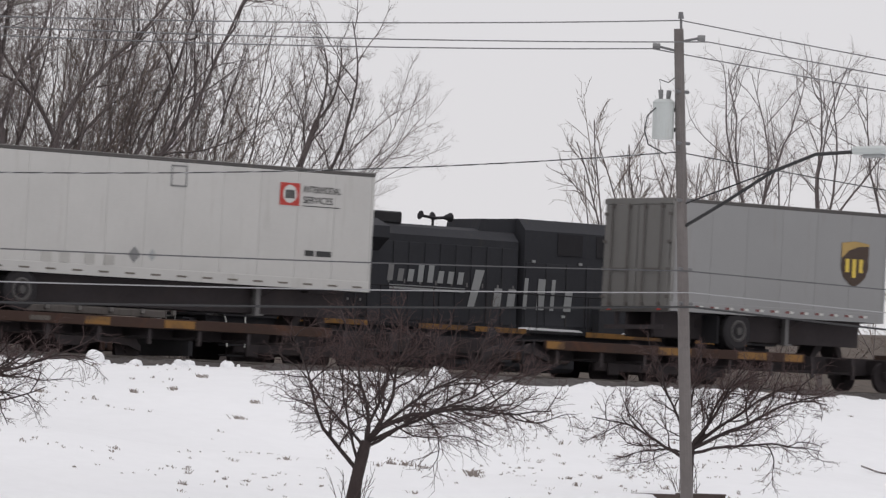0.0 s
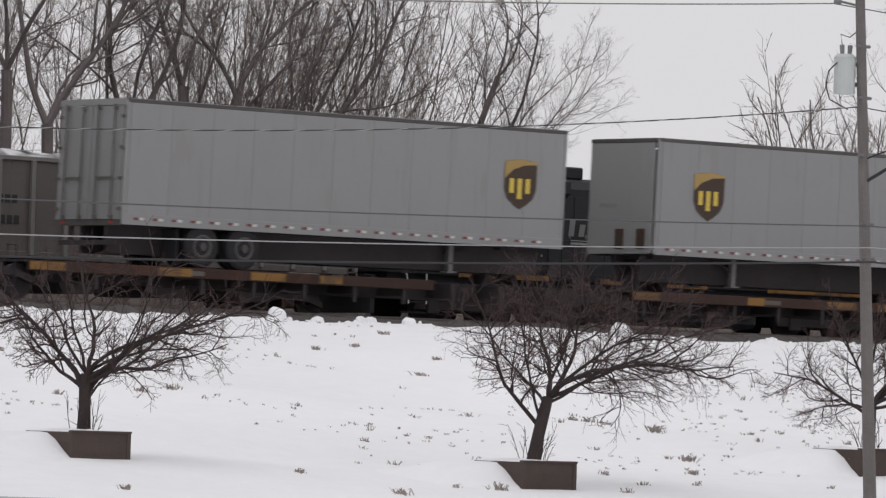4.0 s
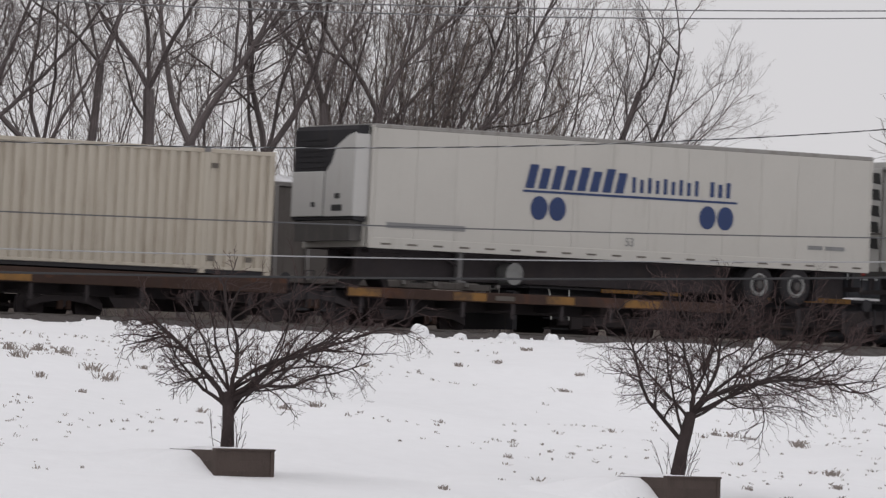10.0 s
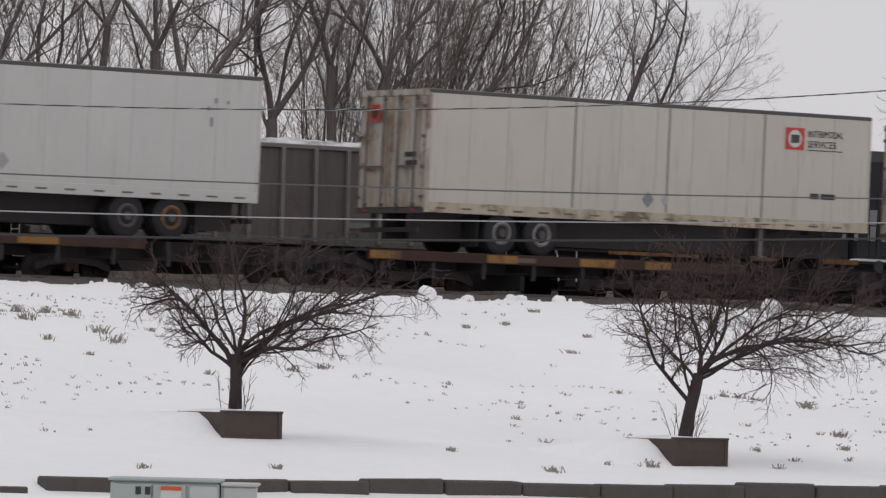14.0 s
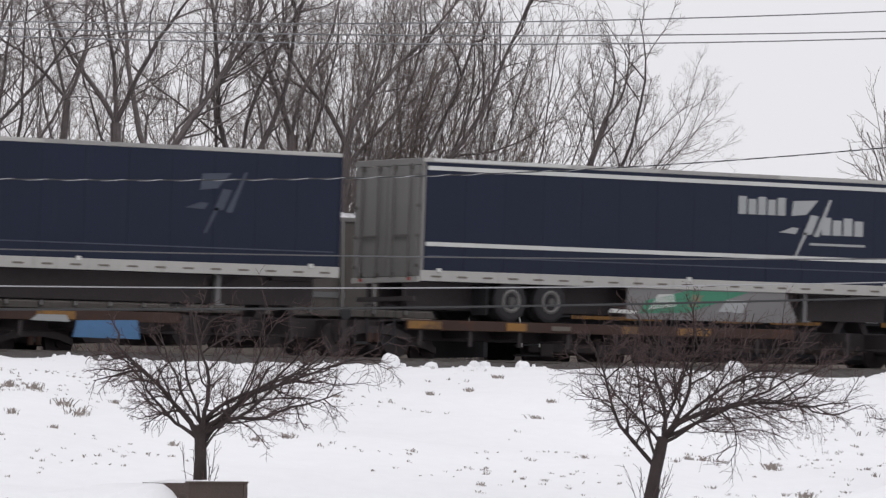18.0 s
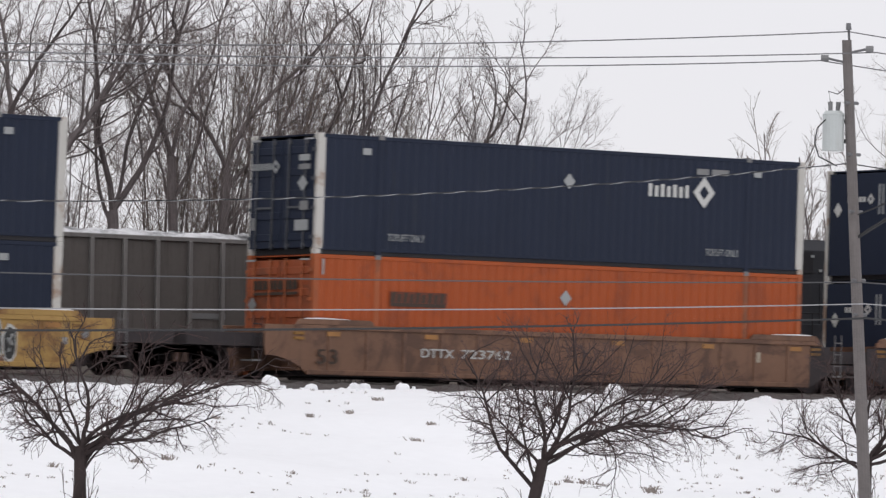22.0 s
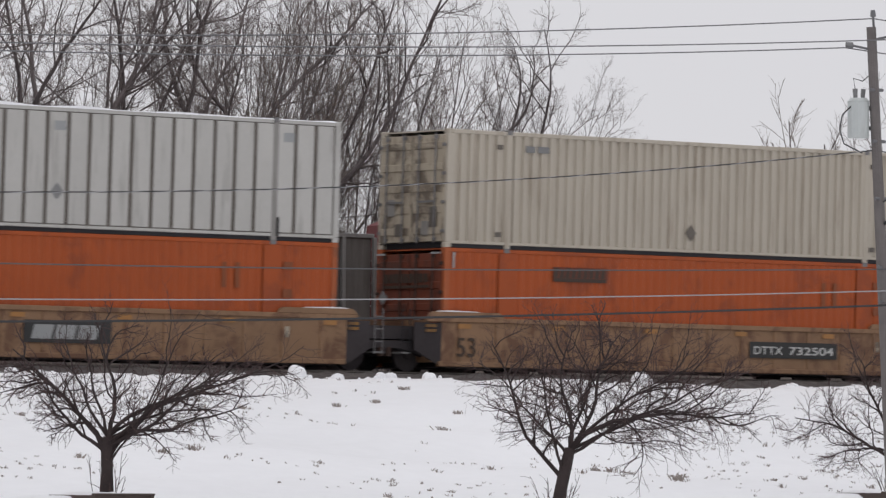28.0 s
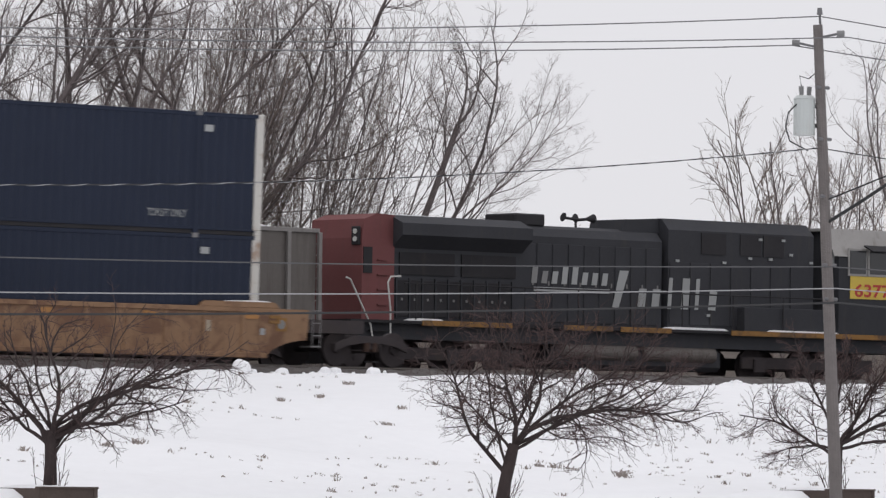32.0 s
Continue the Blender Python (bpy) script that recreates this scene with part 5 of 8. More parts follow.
# ---- markings of each kind of container ----
def marks_navy(logo_x=10.72, num_x=12.35, front=False, bright=M_DECAL_G):
    def f(c):
        H = H_BOX
        part("logo_word", blocks(Solid(), logo_x, logo_x + 1.46, H - 1.09, H - 0.77, 7, 0.0, 0.45, cut=1), M_DECAL_W, c, "white block mark")
        part("logo_diamond", diamond(Solid(), logo_x + 1.9, H - 0.93, 0.37, 0.4, hole=0.45), M_DECAL_W, c, "white diamond emblem")
        placard(c, 8.05, H - 0.83, bright)
        for x in (2.25, 12.72):
            written("TOPLIFT ONLY", 0.25, M_DECAL_G, c, x, H - 2.52, width=1.15)
        strip(c, "number_bar", M_DECAL_DG, num_x, num_x + 0.42, H - 0.48, H - 0.33)
        strip(c, "number_bar", M_DECAL_DG, num_x + 0.52, num_x + 1.1, H - 0.48, H - 0.33)
        for x in (1.52, 14.47):
            part("sticker", Solid().box(x - 0.13, x + 0.13, -0.012, -0.006, H - 0.47, H - 0.31), M_DECAL_G, c, "pale square sticker")
        if front:
            part("end_logo", blocks(Solid(), 0.0, 0.7, 0, 0.14, 5, 0, 0.3), M_DECAL_W, c).matrix_basis = pose(-0.004, 1.75, H - 0.86, 0, 0, -90)
            part("end_emblem", diamond(Solid(), 0.85, 0.07, 0.13, 0.15, hole=0.45), M_DECAL_W, c).matrix_basis = pose(-0.004, 1.75, H - 0.86, 0, 0, -90)
            part("end_placard", diamond(Solid(), 0, 0, 0.15, 0.2), M_DECAL_W, c).matrix_basis = pose(-0.004, 2.12, H - 1.05, 0, 0, -90)
            for y in (0.42, 0.56):
                part("end_number", Solid().box(-0.012, -0.002, y, y + 0.05, H - 1.2, H - 0.4), M_DECAL_G, c, "upright number bar")
        else:
            part("end_logo", blocks(Solid(), 0.0, 0.75, 0, 0.16, 6, 0, 0.4), M_DECAL_G, c).matrix_basis = pose(-0.1, 2.35, H - 0.85, 0, 0, -90)
            part("end_emblem", diamond(Solid(), 0.88, 0.08, 0.15, 0.17, hole=0.45), M_DECAL_G, c).matrix_basis = pose(-0.1, 2.35, H - 0.85, 0, 0, -90)
            part("end_placard", diamond(Solid(), 0, 0, 0.19, 0.2), M_DECAL_G, c).matrix_basis = pose(-0.1, 0.42, H - 1.2, 0, 0, -90)
            for y, w, z, h, m in ((0.18, 0.4, H - 0.66, 0.15, M_DECAL_G), (0.16, 0.42, H - 0.87, 0.13, M_DECAL_DG), (0.2, 0.3, H - 1.85, 0.22, M_DECAL_DG), (0.18, 0.5, H - 2.34, 0.26, M_DECAL_G), (2.2, 0.16, H - 2.3, 0.3, M_DECAL_DG), (0.06, 0.32, H - 0.16, 0.045, M_DECAL_G), (2.1, 0.34, H - 0.16, 0.045, M_DECAL_G)):
                part("end_label", Solid().box(-0.112, -0.1, y, y + w, z, z + h), m, c)
    return f


def marks_orange(low=False, plain=False, logo=2.4, up=0.0):
    def f(c):
        H = H_BOX
        strip(c, "logo_field", M_ORANGE_X, logo - 0.02, logo + 1.8, H - 1.12 + up, H - 0.84 + up, y=-0.009)
        part("logo_word", blocks(Solid(), logo, logo + 1.74, H - 1.1 + up, H - 0.86 + up, 9, 0.15, 0.3, cut=1), M_DECAL_BRN, c, "dark block mark")
        strip(c, "logo_underline", M_DECAL_BRN, logo, logo + 1.76, H - 1.2 + up, H - 1.11 + up)
        if not plain:
            placard(c, 8.05, H - 0.84)
        if not low:
            placard(c, 8.05, H - 2.1)
        strip(c, "dim_mark", M_ORANGE_D, 2.3, 3.25, H - 2.78, H - 2.68)
        strip(c, "dim_mark", M_ORANGE_D, 12.2, 13.2, H - 2.5, H - 2.38)
        s = Solid()
        for i in range(26):
            s.box(0.5 + i * 0.6, 0.5 + i * 0.6 + 0.27, -0.016, -0.01, 0.1, 0.15)
        if not low:
            part("reflective_tape", s, M_DECAL_G, c, "white reflective dashes")["kind"] = "stuff"
        part("end_logo", blocks(Solid(), 0, 1.7, 0, 0.22, 9), M_DECAL_BRN, c).matrix_basis = pose(-0.075, 2.2, H - 0.85, 0, 0, -90)
        part("end_underline", Solid().box(0, 1.7, -0.012, -0.006, 0, 0.07), M_DECAL_BRN, c).matrix_basis = pose(-0.075, 2.2, H - 0.98, 0, 0, -90)
        part("end_placard", diamond(Solid(), 0, 0, 0.17, 0.18), M_DECAL_DG, c).matrix_basis = pose(-0.1, 2.2, H - 1.2, 0, 0, -90)
        for y, w, z, h, m in ((2.05, 0.34, H - 2.12, 0.28, M_DECAL_DG), (1.45, 0.34, H - 2.1, 0.26, M_ORANGE_D), (0.75, 0.26, H - 2.05, 0.3, M_DECAL_DG), (0.2, 0.36, H - 2.05, 0.28, M_ORANGE_D), (0.06, 0.36, H - 0.16, 0.045, M_DECAL_G), (2.15, 0.34, H - 0.16, 0.045, M_DECAL_G), (0.06, 0.3, 0.16, 0.045, M_DECAL_G), (2.2, 0.3, 0.16, 0.045, M_DECAL_G)):
            part("end_label", Solid().box(-0.112, -0.1, y, y + w, z, z + h), m, c)
        strip(c, "corner_tape", M_DECAL_G, 0.24, 0.3, H - 0.5, H - 0.12, y=-0.014)
    return f


def marks_orange_flat(c):
    marks_orange(True)(c)
    for x in (1.78, 8.6, 13.77):
        part("reinforcing_band", Solid().box(x, x + 0.62, -0.022, -0.006, 0.17, H_BOX - 0.11, 0.008), M_ORANGE_P if x != 8.6 else M_ORANGE, c)
    s = Solid()
    for i in range(13):
        s.box(0.3 + i * 1.22, 0.3 + i * 1.22 + 0.6, -0.03, -0.022, 0.1, 0.15)
    part("reflective_tape", s, M_DECAL_W, c, "white reflective dashes")["kind"] = "stuff"
    strip(c, "top_edge", M_ALU, 0.2, 15.9, H_BOX - 0.06, H_BOX - 0.0, y=-0.02)


def marks_orange_banded(c):
    marks_orange(True, True, 3.5, 0.45)(c)
    for x in (1.72, 13.88):
        part("reinforcing_band", Solid().box(x, x + 0.55, -0.022, -0.006, 0.17, H_BOX - 0.11, 0.008), M_ORANGE, c)
    for x in (12.65, 13.05):
        strip(c, "dim_mark", M_ORANGE_D, x, x + 0.14, H_BOX - 1.15, H_BOX - 0.55)
    for z in (H_BOX - 1.35, H_BOX - 0.7):
        strip(c, "dim_mark", M_ORANGE_D, 14.5, 14.78, z, z + 0.2)


def marks_beige(c):
    H = H_BOX
    strip(c, "number_bar", M_DECAL_DG, 2.5, 2.8, H - 0.5, H - 0.34)
    strip(c, "number_bar", M_DECAL_DG, 2.88, 3.26, H - 0.5, H - 0.34)
    for x, z in ((1.66, H - 0.4), (14.4, H - 0.4), (14.4, 0.35), (1.66, 0.35), (15.5, 0.35)):
        part("sticker", Solid().box(x - 0.1, x + 0.1, -0.014, -0.006, z - 0.06, z + 0.06), M_GRIME_MARK, c, "dark square plate")
    placard(c, 8.05, 0.58, M_GRIME_MARK, 0.19, 0.21)
    for i, (y, z, h) in enumerate(((0.3, 0.5, 0.5), (0.6, 0.3, 0.35), (1.6, 0.3, 0.3), (1.9, 0.8, 0.4))):
        part("worn_patch", Solid().box(-0.062, -0.056, y, y + 0.28, z, z + h), M_DIRTY_RAIL if i % 2 else M_GRIME_MARK, c, "scraped dark patch")


def marks_white_panel(c):
    H = H_BOX
    part("end_flag", Solid().box(-0.05, -0.032, 1.1, 1.85, H - 0.62, H - 0.28), M_DECAL_ORG, c, "red-orange panel on the end")
    part("end_flag_stripe", Solid().box(-0.056, -0.05, 1.1, 1.85, H - 0.48, H - 0.44), M_DECAL_W, c)
    for x in (2.0, 7.82, 14.56):
        part("sticker", Solid().box(x - 0.16, x + 0.16, -0.012, -0.004, H - 0.55, H - 0.33), M_DECAL_G, c)
    placard(c, 7.78, 0.94, M_DECAL_DG)
    written("53", 0.32, M_DECAL_DG, c, 0.3, 0.35)
    for x in (1.98, 14.17):
        part("locking_rod", Solid().cyl((x + 0.1, -0.03, 0.1), (x + 0.1, -0.03, 0.55), 0.03, 8), M_DECAL_K, c)


def marks_blue(c):
    H = H_BOX
    part("logo_word", blocks(Solid(), 5.35, 7.2, H - 1.68, H - 1.05, 5, 0, 0.22, cut=1), M_DECAL_DORG, c, "orange-red block mark")
    part("logo_word", blocks(Solid(), 7.45, 11.05, H - 1.72, H - 1.18, 10, 0, 0.42, cut=1), M_DECAL_W, c, "white block mark")
    part("emblem", diamond(Solid(), 2.95, H - 0.84, 0.34, 0.42, hole=0.45), M_DECAL_W, c, "white diamond emblem")
    for i in range(9):
        z = H - 1.16 + i * 0.09
        part("speed_line", Solid().box(3.0 + abs(i - 4) * 0.05, 4.15 - (8 - i) * 0.03, -0.012, -0.007, z, z + 0.045), M_DECAL_W, c)
    for x, z in ((8.14, H - 0.41), (15.12, H - 1.34)):
        strip(c, "plate", M_DECAL_W, x - 0.25, x + 0.25, z - 0.17, z + 0.17, label="white plate")
    written("110", 0.24, M_DECAL_K, c, 14.93, H - 1.42, y=-0.02)
    written("110", 0.24, M_DECAL_K, c, 7.95, H - 0.5, y=-0.02)
    written("53", 0.46, M_DECAL_W, c, 14.85, H - 1.03)
    strip(c, "number_bar", M_DECAL_W, 13.0, 13.35, H - 0.6, H - 0.5)
    strip(c, "number_bar", M_DECAL_W, 13.42, 13.85, H - 0.6, H - 0.5)
    for x in (0.02, 15.95):
        strip(c, "end_stripe", M_DECAL_RED, x, x + 0.18, 0.1, H - 0.08, y=-0.008, label="orange-red stripe")
    for y in (0.75, 1.85):
        part("end_emblem", disc(Solid(), 0, 0, 0.27, 0.25), M_DECAL_G, c).matrix_basis = pose(-0.075, y, H - 0.7, 0, 0, -90)
    part("end_plate", Solid().box(-0.085, -0.075, 0.15, 0.55, 0.55, 0.75), M_DECAL_W, c)
    part("end_plate", Solid().box(-0.085, -0.075, 2.1, 2.45, 1.0, 1.3), M_DECAL_W, c)


def marks_cold(c):
    H = H_BOX
    part("logo_word", blocks(Solid(), 6.2, 7.8, H - 1.08, H - 0.58, 4, 0, 0.18, cut=1), M_DECAL_TEAL, c, "teal block mark")
    part("logo_word", blocks(Solid(), 7.9, 9.86, H - 1.08, H - 0.68, 5, 0, 0.18, cut=1), M_DECAL_DG, c, "grey block mark")
    written("INTERMODAL", 0.58, M_DECAL_K, c, 6.2, H - 1.74, shear=0.15, width=3.65, bold=0.008)
    written("53", 0.27, M_DECAL_DG, c, 1.45, H - 2.62)
    strip(c, "address_bar", M_DECAL_DG, 2.47, 4.4, H - 2.45, H - 2.34)
    strip(c, "number_bar", M_DECAL_DG, 0.6, 1.0, H - 0.5, H - 0.38)
    strip(c, "number_bar", M_DECAL_DG, 1.05, 1.65, H - 0.5, H - 0.38)
    strip(c, "address_bar", M_DECAL_DG, 11.2, 12.9, H - 2.45, H - 2.33)


def marks_swift_box(c):
    H = H_BOX
    part("logo_word_shade", blocks(Solid(), 5.86, 9.85, H - 1.53, H - 0.69, 5, 0.3, 0.22, y=-0.013), M_DECAL_GOLD, c)
    part("logo_word", blocks(Solid(), 5.92, 9.9, H - 1.48, H - 0.66, 5, 0.32, 0.3, y=-0.02, cut=0), M_DECAL_NAVY, c, "slanting navy block mark")
    written("INTERMODAL", 0.4, M_DECAL_K, c, 7.3, H - 2.06, width=2.95, bold=0.004)
    written("53", 0.33, M_DECAL_DG, c, 14.95, H - 2.3)
    strip(c, "number_bar", M_DECAL_DG, 12.3, 12.7, H - 0.45, H - 0.33)
    strip(c, "number_bar", M_DECAL_DG, 12.8, 13.4, H - 0.45, H - 0.33)
    s = Solid()
    for i in range(14):
        s.box(0.6 + i * 1.1, 0.6 + i * 1.1 + 0.2, -0.02, -0.012, 0.06, 0.11)
    part("tie_slot", s, M_DECAL_K, c)["kind"] = "stuff"
    part("end_word", blocks(Solid(), 0, 2.0, 0, 0.32, 5, 0.2), M_DECAL_K, c).matrix_basis = pose(-0.075, 2.3, H - 0.62, 0, 0, -90)


def marks_hub(c):
    H = H_BOX
    strip(c, "yellow_panel", M_DECAL_YEL, 11.6, 13.0, H - 0.95, H - 0.4, label="yellow logo panel")
    part("logo_mark", Solid().prism([(12.2, H - 0.9), (12.8, H - 0.9), (12.6, H - 0.5)], -0.02, -0.013), M_DECAL_K, c)
    part("logo_word", blocks(Solid(), 10.2, 12.7, H - 1.6, H - 1.12, 7, 0, 0.16, cut=1), M_DECAL_GRN, c, "dark green block mark")
    strip(c, "number_bar", M_DECAL_DG, 12.2, 13.6, H - 2.5, H - 2.36)
    strip(c, "number_bar", M_DECAL_DG, 14.6, 15.2, H - 0.6, H - 0.5)


def marks_cream(c):
    H = H_BOX
    for x in (0.0, 15.98):
        strip(c, "blue_post", M_DECAL_NAVY, x, x + 0.18, 0.1, H - 0.08, y=-0.008, label="blue corner stripe")
    r = random.Random(4)
    for i in range(16):
        x, z = r.uniform(0.8, 15.2), r.uniform(0.5, 1.6)
        strip(c, "scratch", M_GRIME_MARK if i % 3 else M_BEIGE_D, x, x + 0.05, z, z + r.uniform(0.15, 0.7), y=-0.002, label="dark vertical scratch")
    placard(c, 8.5, 1.0)
    part("end_plate", Solid().box(-0.066, -0.056, 0.7, 0.9, 1.2, 2.5), M_DIRTY_RAIL, c, "grey plate on the end")


# ---- road trailers ----
def ring(solid, x, y, z, r, r2, depth, n=20):
    """A dished ring that faces along y."""
    v = []
    for k, dy in ((r, 0), (0.5 * (r + r2), depth), (r2, -0.6 * depth)):
        v += [(x + k * math.cos(2 * math.pi * i / n), y + dy, z + k * math.sin(2 * math.pi * i / n)) for i in range(n)]
    return solid.add(v, [(j * n + i, j * n + (i + 1) % n, (j + 1) * n + (i + 1) % n, (j + 1) * n + i) for j in (0, 1) for i in range(n)])


def trailer_wheels(t, x, rim):
    """One axle with its two pairs of tyres, standing on z = 0."""
    part("axle", Solid().cyl((x, 0.3, 0.5), (x, WIDE - 0.3, 0.5), 0.065, 10), M_DARK, t)
    for y0, y1, out in ((0.04, 0.3, 0.04), (0.34, 0.6, None), (WIDE - 0.6, WIDE - 0.34, None), (WIDE - 0.3, WIDE - 0.04, WIDE - 0.04)):
        s = Solid().cyl((x, y0 + 0.04, 0.5), (x, y1 - 0.04, 0.5), 0.5, 24).cyl((x, y0, 0.5), (x, y0 + 0.04, 0.5), 0.43, 24, 0.5).cyl((x, y1 - 0.04, 0.5), (x, y1, 0.5), 0.5, 24, 0.43)
        w = part("wheel", s, M_TYRE, t, "black rubber tyre")
        if out is not None:
            d = -1 if out < 1 else 1
            part("rim", ring(Solid(), x, out + d * 0.012, 0.5, 0.29, 0.2, d * 0.02), rim, w)
            part("hub", Solid().cyl((x, out + d * 0.05, 0.5), (x, out + d * 0.006, 0.5), 0.1, 10), M_RIM_D, w)


def trailer(label, mat, L, rear="left", end_mat=None, rail_top=None, rail_low=None, sheet_w=1.22, marks=None, skirt=None, reefer=False, legs=True, seam=0.004, group="trailers", low_h=0.2, rim=None, axles=(2.45, 3.7), seam_mat=None, tape="slots"):
    """A box semi-trailer standing on its wheels."""
    W, Z0, Z1 = WIDE, 0.98, 3.86
    t = thing("semi_trailer", label, "trailer", group)
    em, tm, lm = end_mat or mat, rail_top or M_TOP_RAIL, rail_low or mat
    part("chassis", Solid().box(0.1, L - 0.1, 0.06, W - 0.06, Z0 - 0.06, Z0 + 0.06), M_DARK, t)
    # beams deeper than real ones, an added dark screen beneath the body
    for y in (0.75, W - 0.87):
        part("chassis_beam", Solid().box(0.2, L - 0.2, y, y + 0.12, Z0 - 0.72, Z0 - 0.06), M_DARK, t)
    for y0, y1 in ((-0.008, 0.05), (W - 0.05, W + 0.008)):
        part("bottom_rail", Solid().box(0.02, L - 0.02, y0, y1, Z0 - 0.06, Z0 + low_h, 0.008), lm, t)
        part("top_rail", Solid().box(0.02, L - 0.02, y0, y1, Z1 - 0.09, Z1, 0.012), tm, t)
    n = max(3, round((L - 0.24) / sheet_w))
    p = (L - 0.24) / n
    part("side_backing", Solid().box(0.1, L - 0.1, 0.012, 0.04, Z0 + low_h - 0.01, Z1 - 0.08), seam_mat or mat, t)
    sheet = Solid().box(seam, p - seam, 0.0, 0.012, Z0 + low_h, Z1 - 0.09).mesh("side_sheet", mat)
    for i in range(n):
        part("side_sheet", sheet, mat, t, at=(0.12 + i * p, 0, 0))
    part("side_wall", Solid().box(0.1, L - 0.1, W - 0.04, W, Z0 + low_h, Z1 - 0.13), mat, t)
    part("roof", Solid().box(0.04, L - 0.04, 0.03, W - 0.03, Z1 - 0.04, Z1 + 0.012), M_ALU, t)
    for x0, x1 in ((0.0, 0.12), (L - 0.12, L)):
        for y0, y1 in ((-0.004, 0.1), (W - 0.1, W + 0.004)):
            part("corner_post", Solid().box(x0, x1, y0, y1, Z0 - 0.06, Z1 - 0.02, 0.03), em if x0 == 0 and rear == "left" else mat, t)
    part("end_wall", Solid().box(L - 0.05, L - 0.005, 0.1, W - 0.1, Z0, Z1 - 0.05), mat, t)
    if rear == "left":
        door_pair(t, em, Z0 + 0.06, Z1 - 0.16, ribs=0, rod=M_DOOR_ROD)
        part("rear_header", Solid().box(-0.04, 0.02, 0.02, W - 0.02, Z1 - 0.15, Z1 - 0.01), em, t)
        part("rear_sill", Solid().box(-0.04, 0.02, 0.02, W - 0.02, Z0 - 0.08, Z0 + 0.05), tm, t)
        part("rear_bumper", Solid().box(-0.02, 0.08, 0.2, W - 0.2, 0.45, 0.56).box(0.0, 0.08, 0.55, 0.65, 0.5, Z0 - 0.05).box(0.0, 0.08, W - 0.65, W - 0.55, 0.5, Z0 - 0.05), M_DARK, t)
        for y in (0.3, W - 0.42):
            part("tail_lamp", Solid().box(-0.05, -0.035, y, y + 0.12, Z0 - 0.04, Z0 + 0.03), M_DECAL_RED, t)
        ax, leg, pin = axles, L - 3.2, L - 1.0
    else:
        nose = part("nose_wall", Solid().box(-0.04, 0.0, 0.12, W - 0.12, Z0 - 0.04, Z1 - 0.1, 0.015), em, t)
        for y in (0.02, W - 0.1):
            part("nose_corner", Solid().cyl((0.05, y + 0.04, Z0 - 0.04), (0.05, y + 0.04, Z1 - 0.06), 0.06, 10), mat, t)
        part("nose_cap", Solid().box(-0.05, 0.0, 0.05, W - 0.05, Z1 - 0.1, Z1, 0.01), tm, nose)
        if not reefer:
            for y in (0.35, 1.15):
                part("connector_box", Solid().box(-0.08, -0.04, y, y + 0.3, Z0 + 0.1, Z0 + 0.6, 0.01), M_DECAL_BRN, nose)
            part("nose_label", Solid().box(-0.05, -0.042, 1.5, 2.1, Z0 + 1.15, Z0 + 1.25), M_DECAL_DG, nose)
            part("vent_door", Solid().box(-0.05, -0.042, 0.35, 0.7, Z1 - 0.9, Z1 - 0.25), mat, nose)
        ax, leg, pin = (L - axles[1], L - axles[0]), 3.2, 1.0
        part("rear_bumper", Solid().box(L - 0.1, L, 0.2, W - 0.2, 0.45, 0.56).box(L - 0.1, L - 0.02, 0.55, 0.65, 0.5, Z0 - 0.05), M_DARK, t)
    if reefer:
        r = part("cooling_unit", Solid().prism([(-0.42, Z0 + 0.6), (-0.04, Z0 + 0.55), (-0.04, Z1 - 0.02), (-0.36, Z1 - 0.05), (-0.42, Z1 - 0.15)], 0.12, W - 0.1), M_BLACK, t, "refrigeration unit with a black upper front")
        part("cover", Solid().prism([(0.1, Z0 + 0.68), (1.2, Z0 + 0.68), (1.2, Z0 + 1.72), (0.98, Z0 + 1.95), (0.8, Z0 + 2.35), (0.35, Z0 + 2.6), (0.1, Z0 + 2.66)], -0.47, -0.42, "x"), M_WHITE, r, "white curved cover")
        part("side_cover", Solid().box(-0.46, -0.02, 0.09, 0.13, Z0 + 0.68, Z1 - 0.25), M_WHITE, r)
        part("panel", Solid().box(-0.47, -0.42, 1.27, W - 0.1, Z0 + 0.68, Z0 + 1.75, 0.015), M_WHITE, r, "white lower panel")
        for i in range(6):
            part("slat", Solid().box(-0.44, -0.42, 1.25, W - 0.25, Z0 + 1.85 + i * 0.13, Z0 + 1.88 + i * 0.13), M_BLACK if reefer == "dark" else M_ALU, r)
        part("control_panel", Solid().box(-0.48, -0.47, 0.5, 0.9, Z0 + 0.8, Z0 + 0.95).box(-0.48, -0.47, 0.6, 0.8, Z0 + 1.1, Z0 + 1.22).box(-0.48, -0.47, 1.55, 1.7, Z0 + 0.9, Z0 + 1.02), M_DECAL_K, r)
        part("lower_frame", Solid().box(-0.4, -0.04, 0.25, W - 0.2, Z0 + 0.1, Z0 + 0.58), M_TOP_RAIL, t, "grimy dark lower frame")
        fx = leg + 1.6
        part("fuel_tank", Solid().cyl((fx, 0.35, Z0 - 0.5), (fx, 1.6, Z0 - 0.5), 0.27, 20), M_RIM, t, "round pale fuel tank end")
    for i, x in enumerate(ax):
        trailer_wheels(t, x, (rim if rim is not M_YELLOW or i else M_RIM_D) or M_RIM_D)
    part("axle_frame", Solid().box(min(ax) - 0.9, max(ax) + 0.9, 0.72, 0.95, 0.55, Z0 - 0.2).box(min(ax) - 0.9, max(ax) + 0.9, W - 0.95, W - 0.72, 0.55, Z0 - 0.2), M_DARK, t)
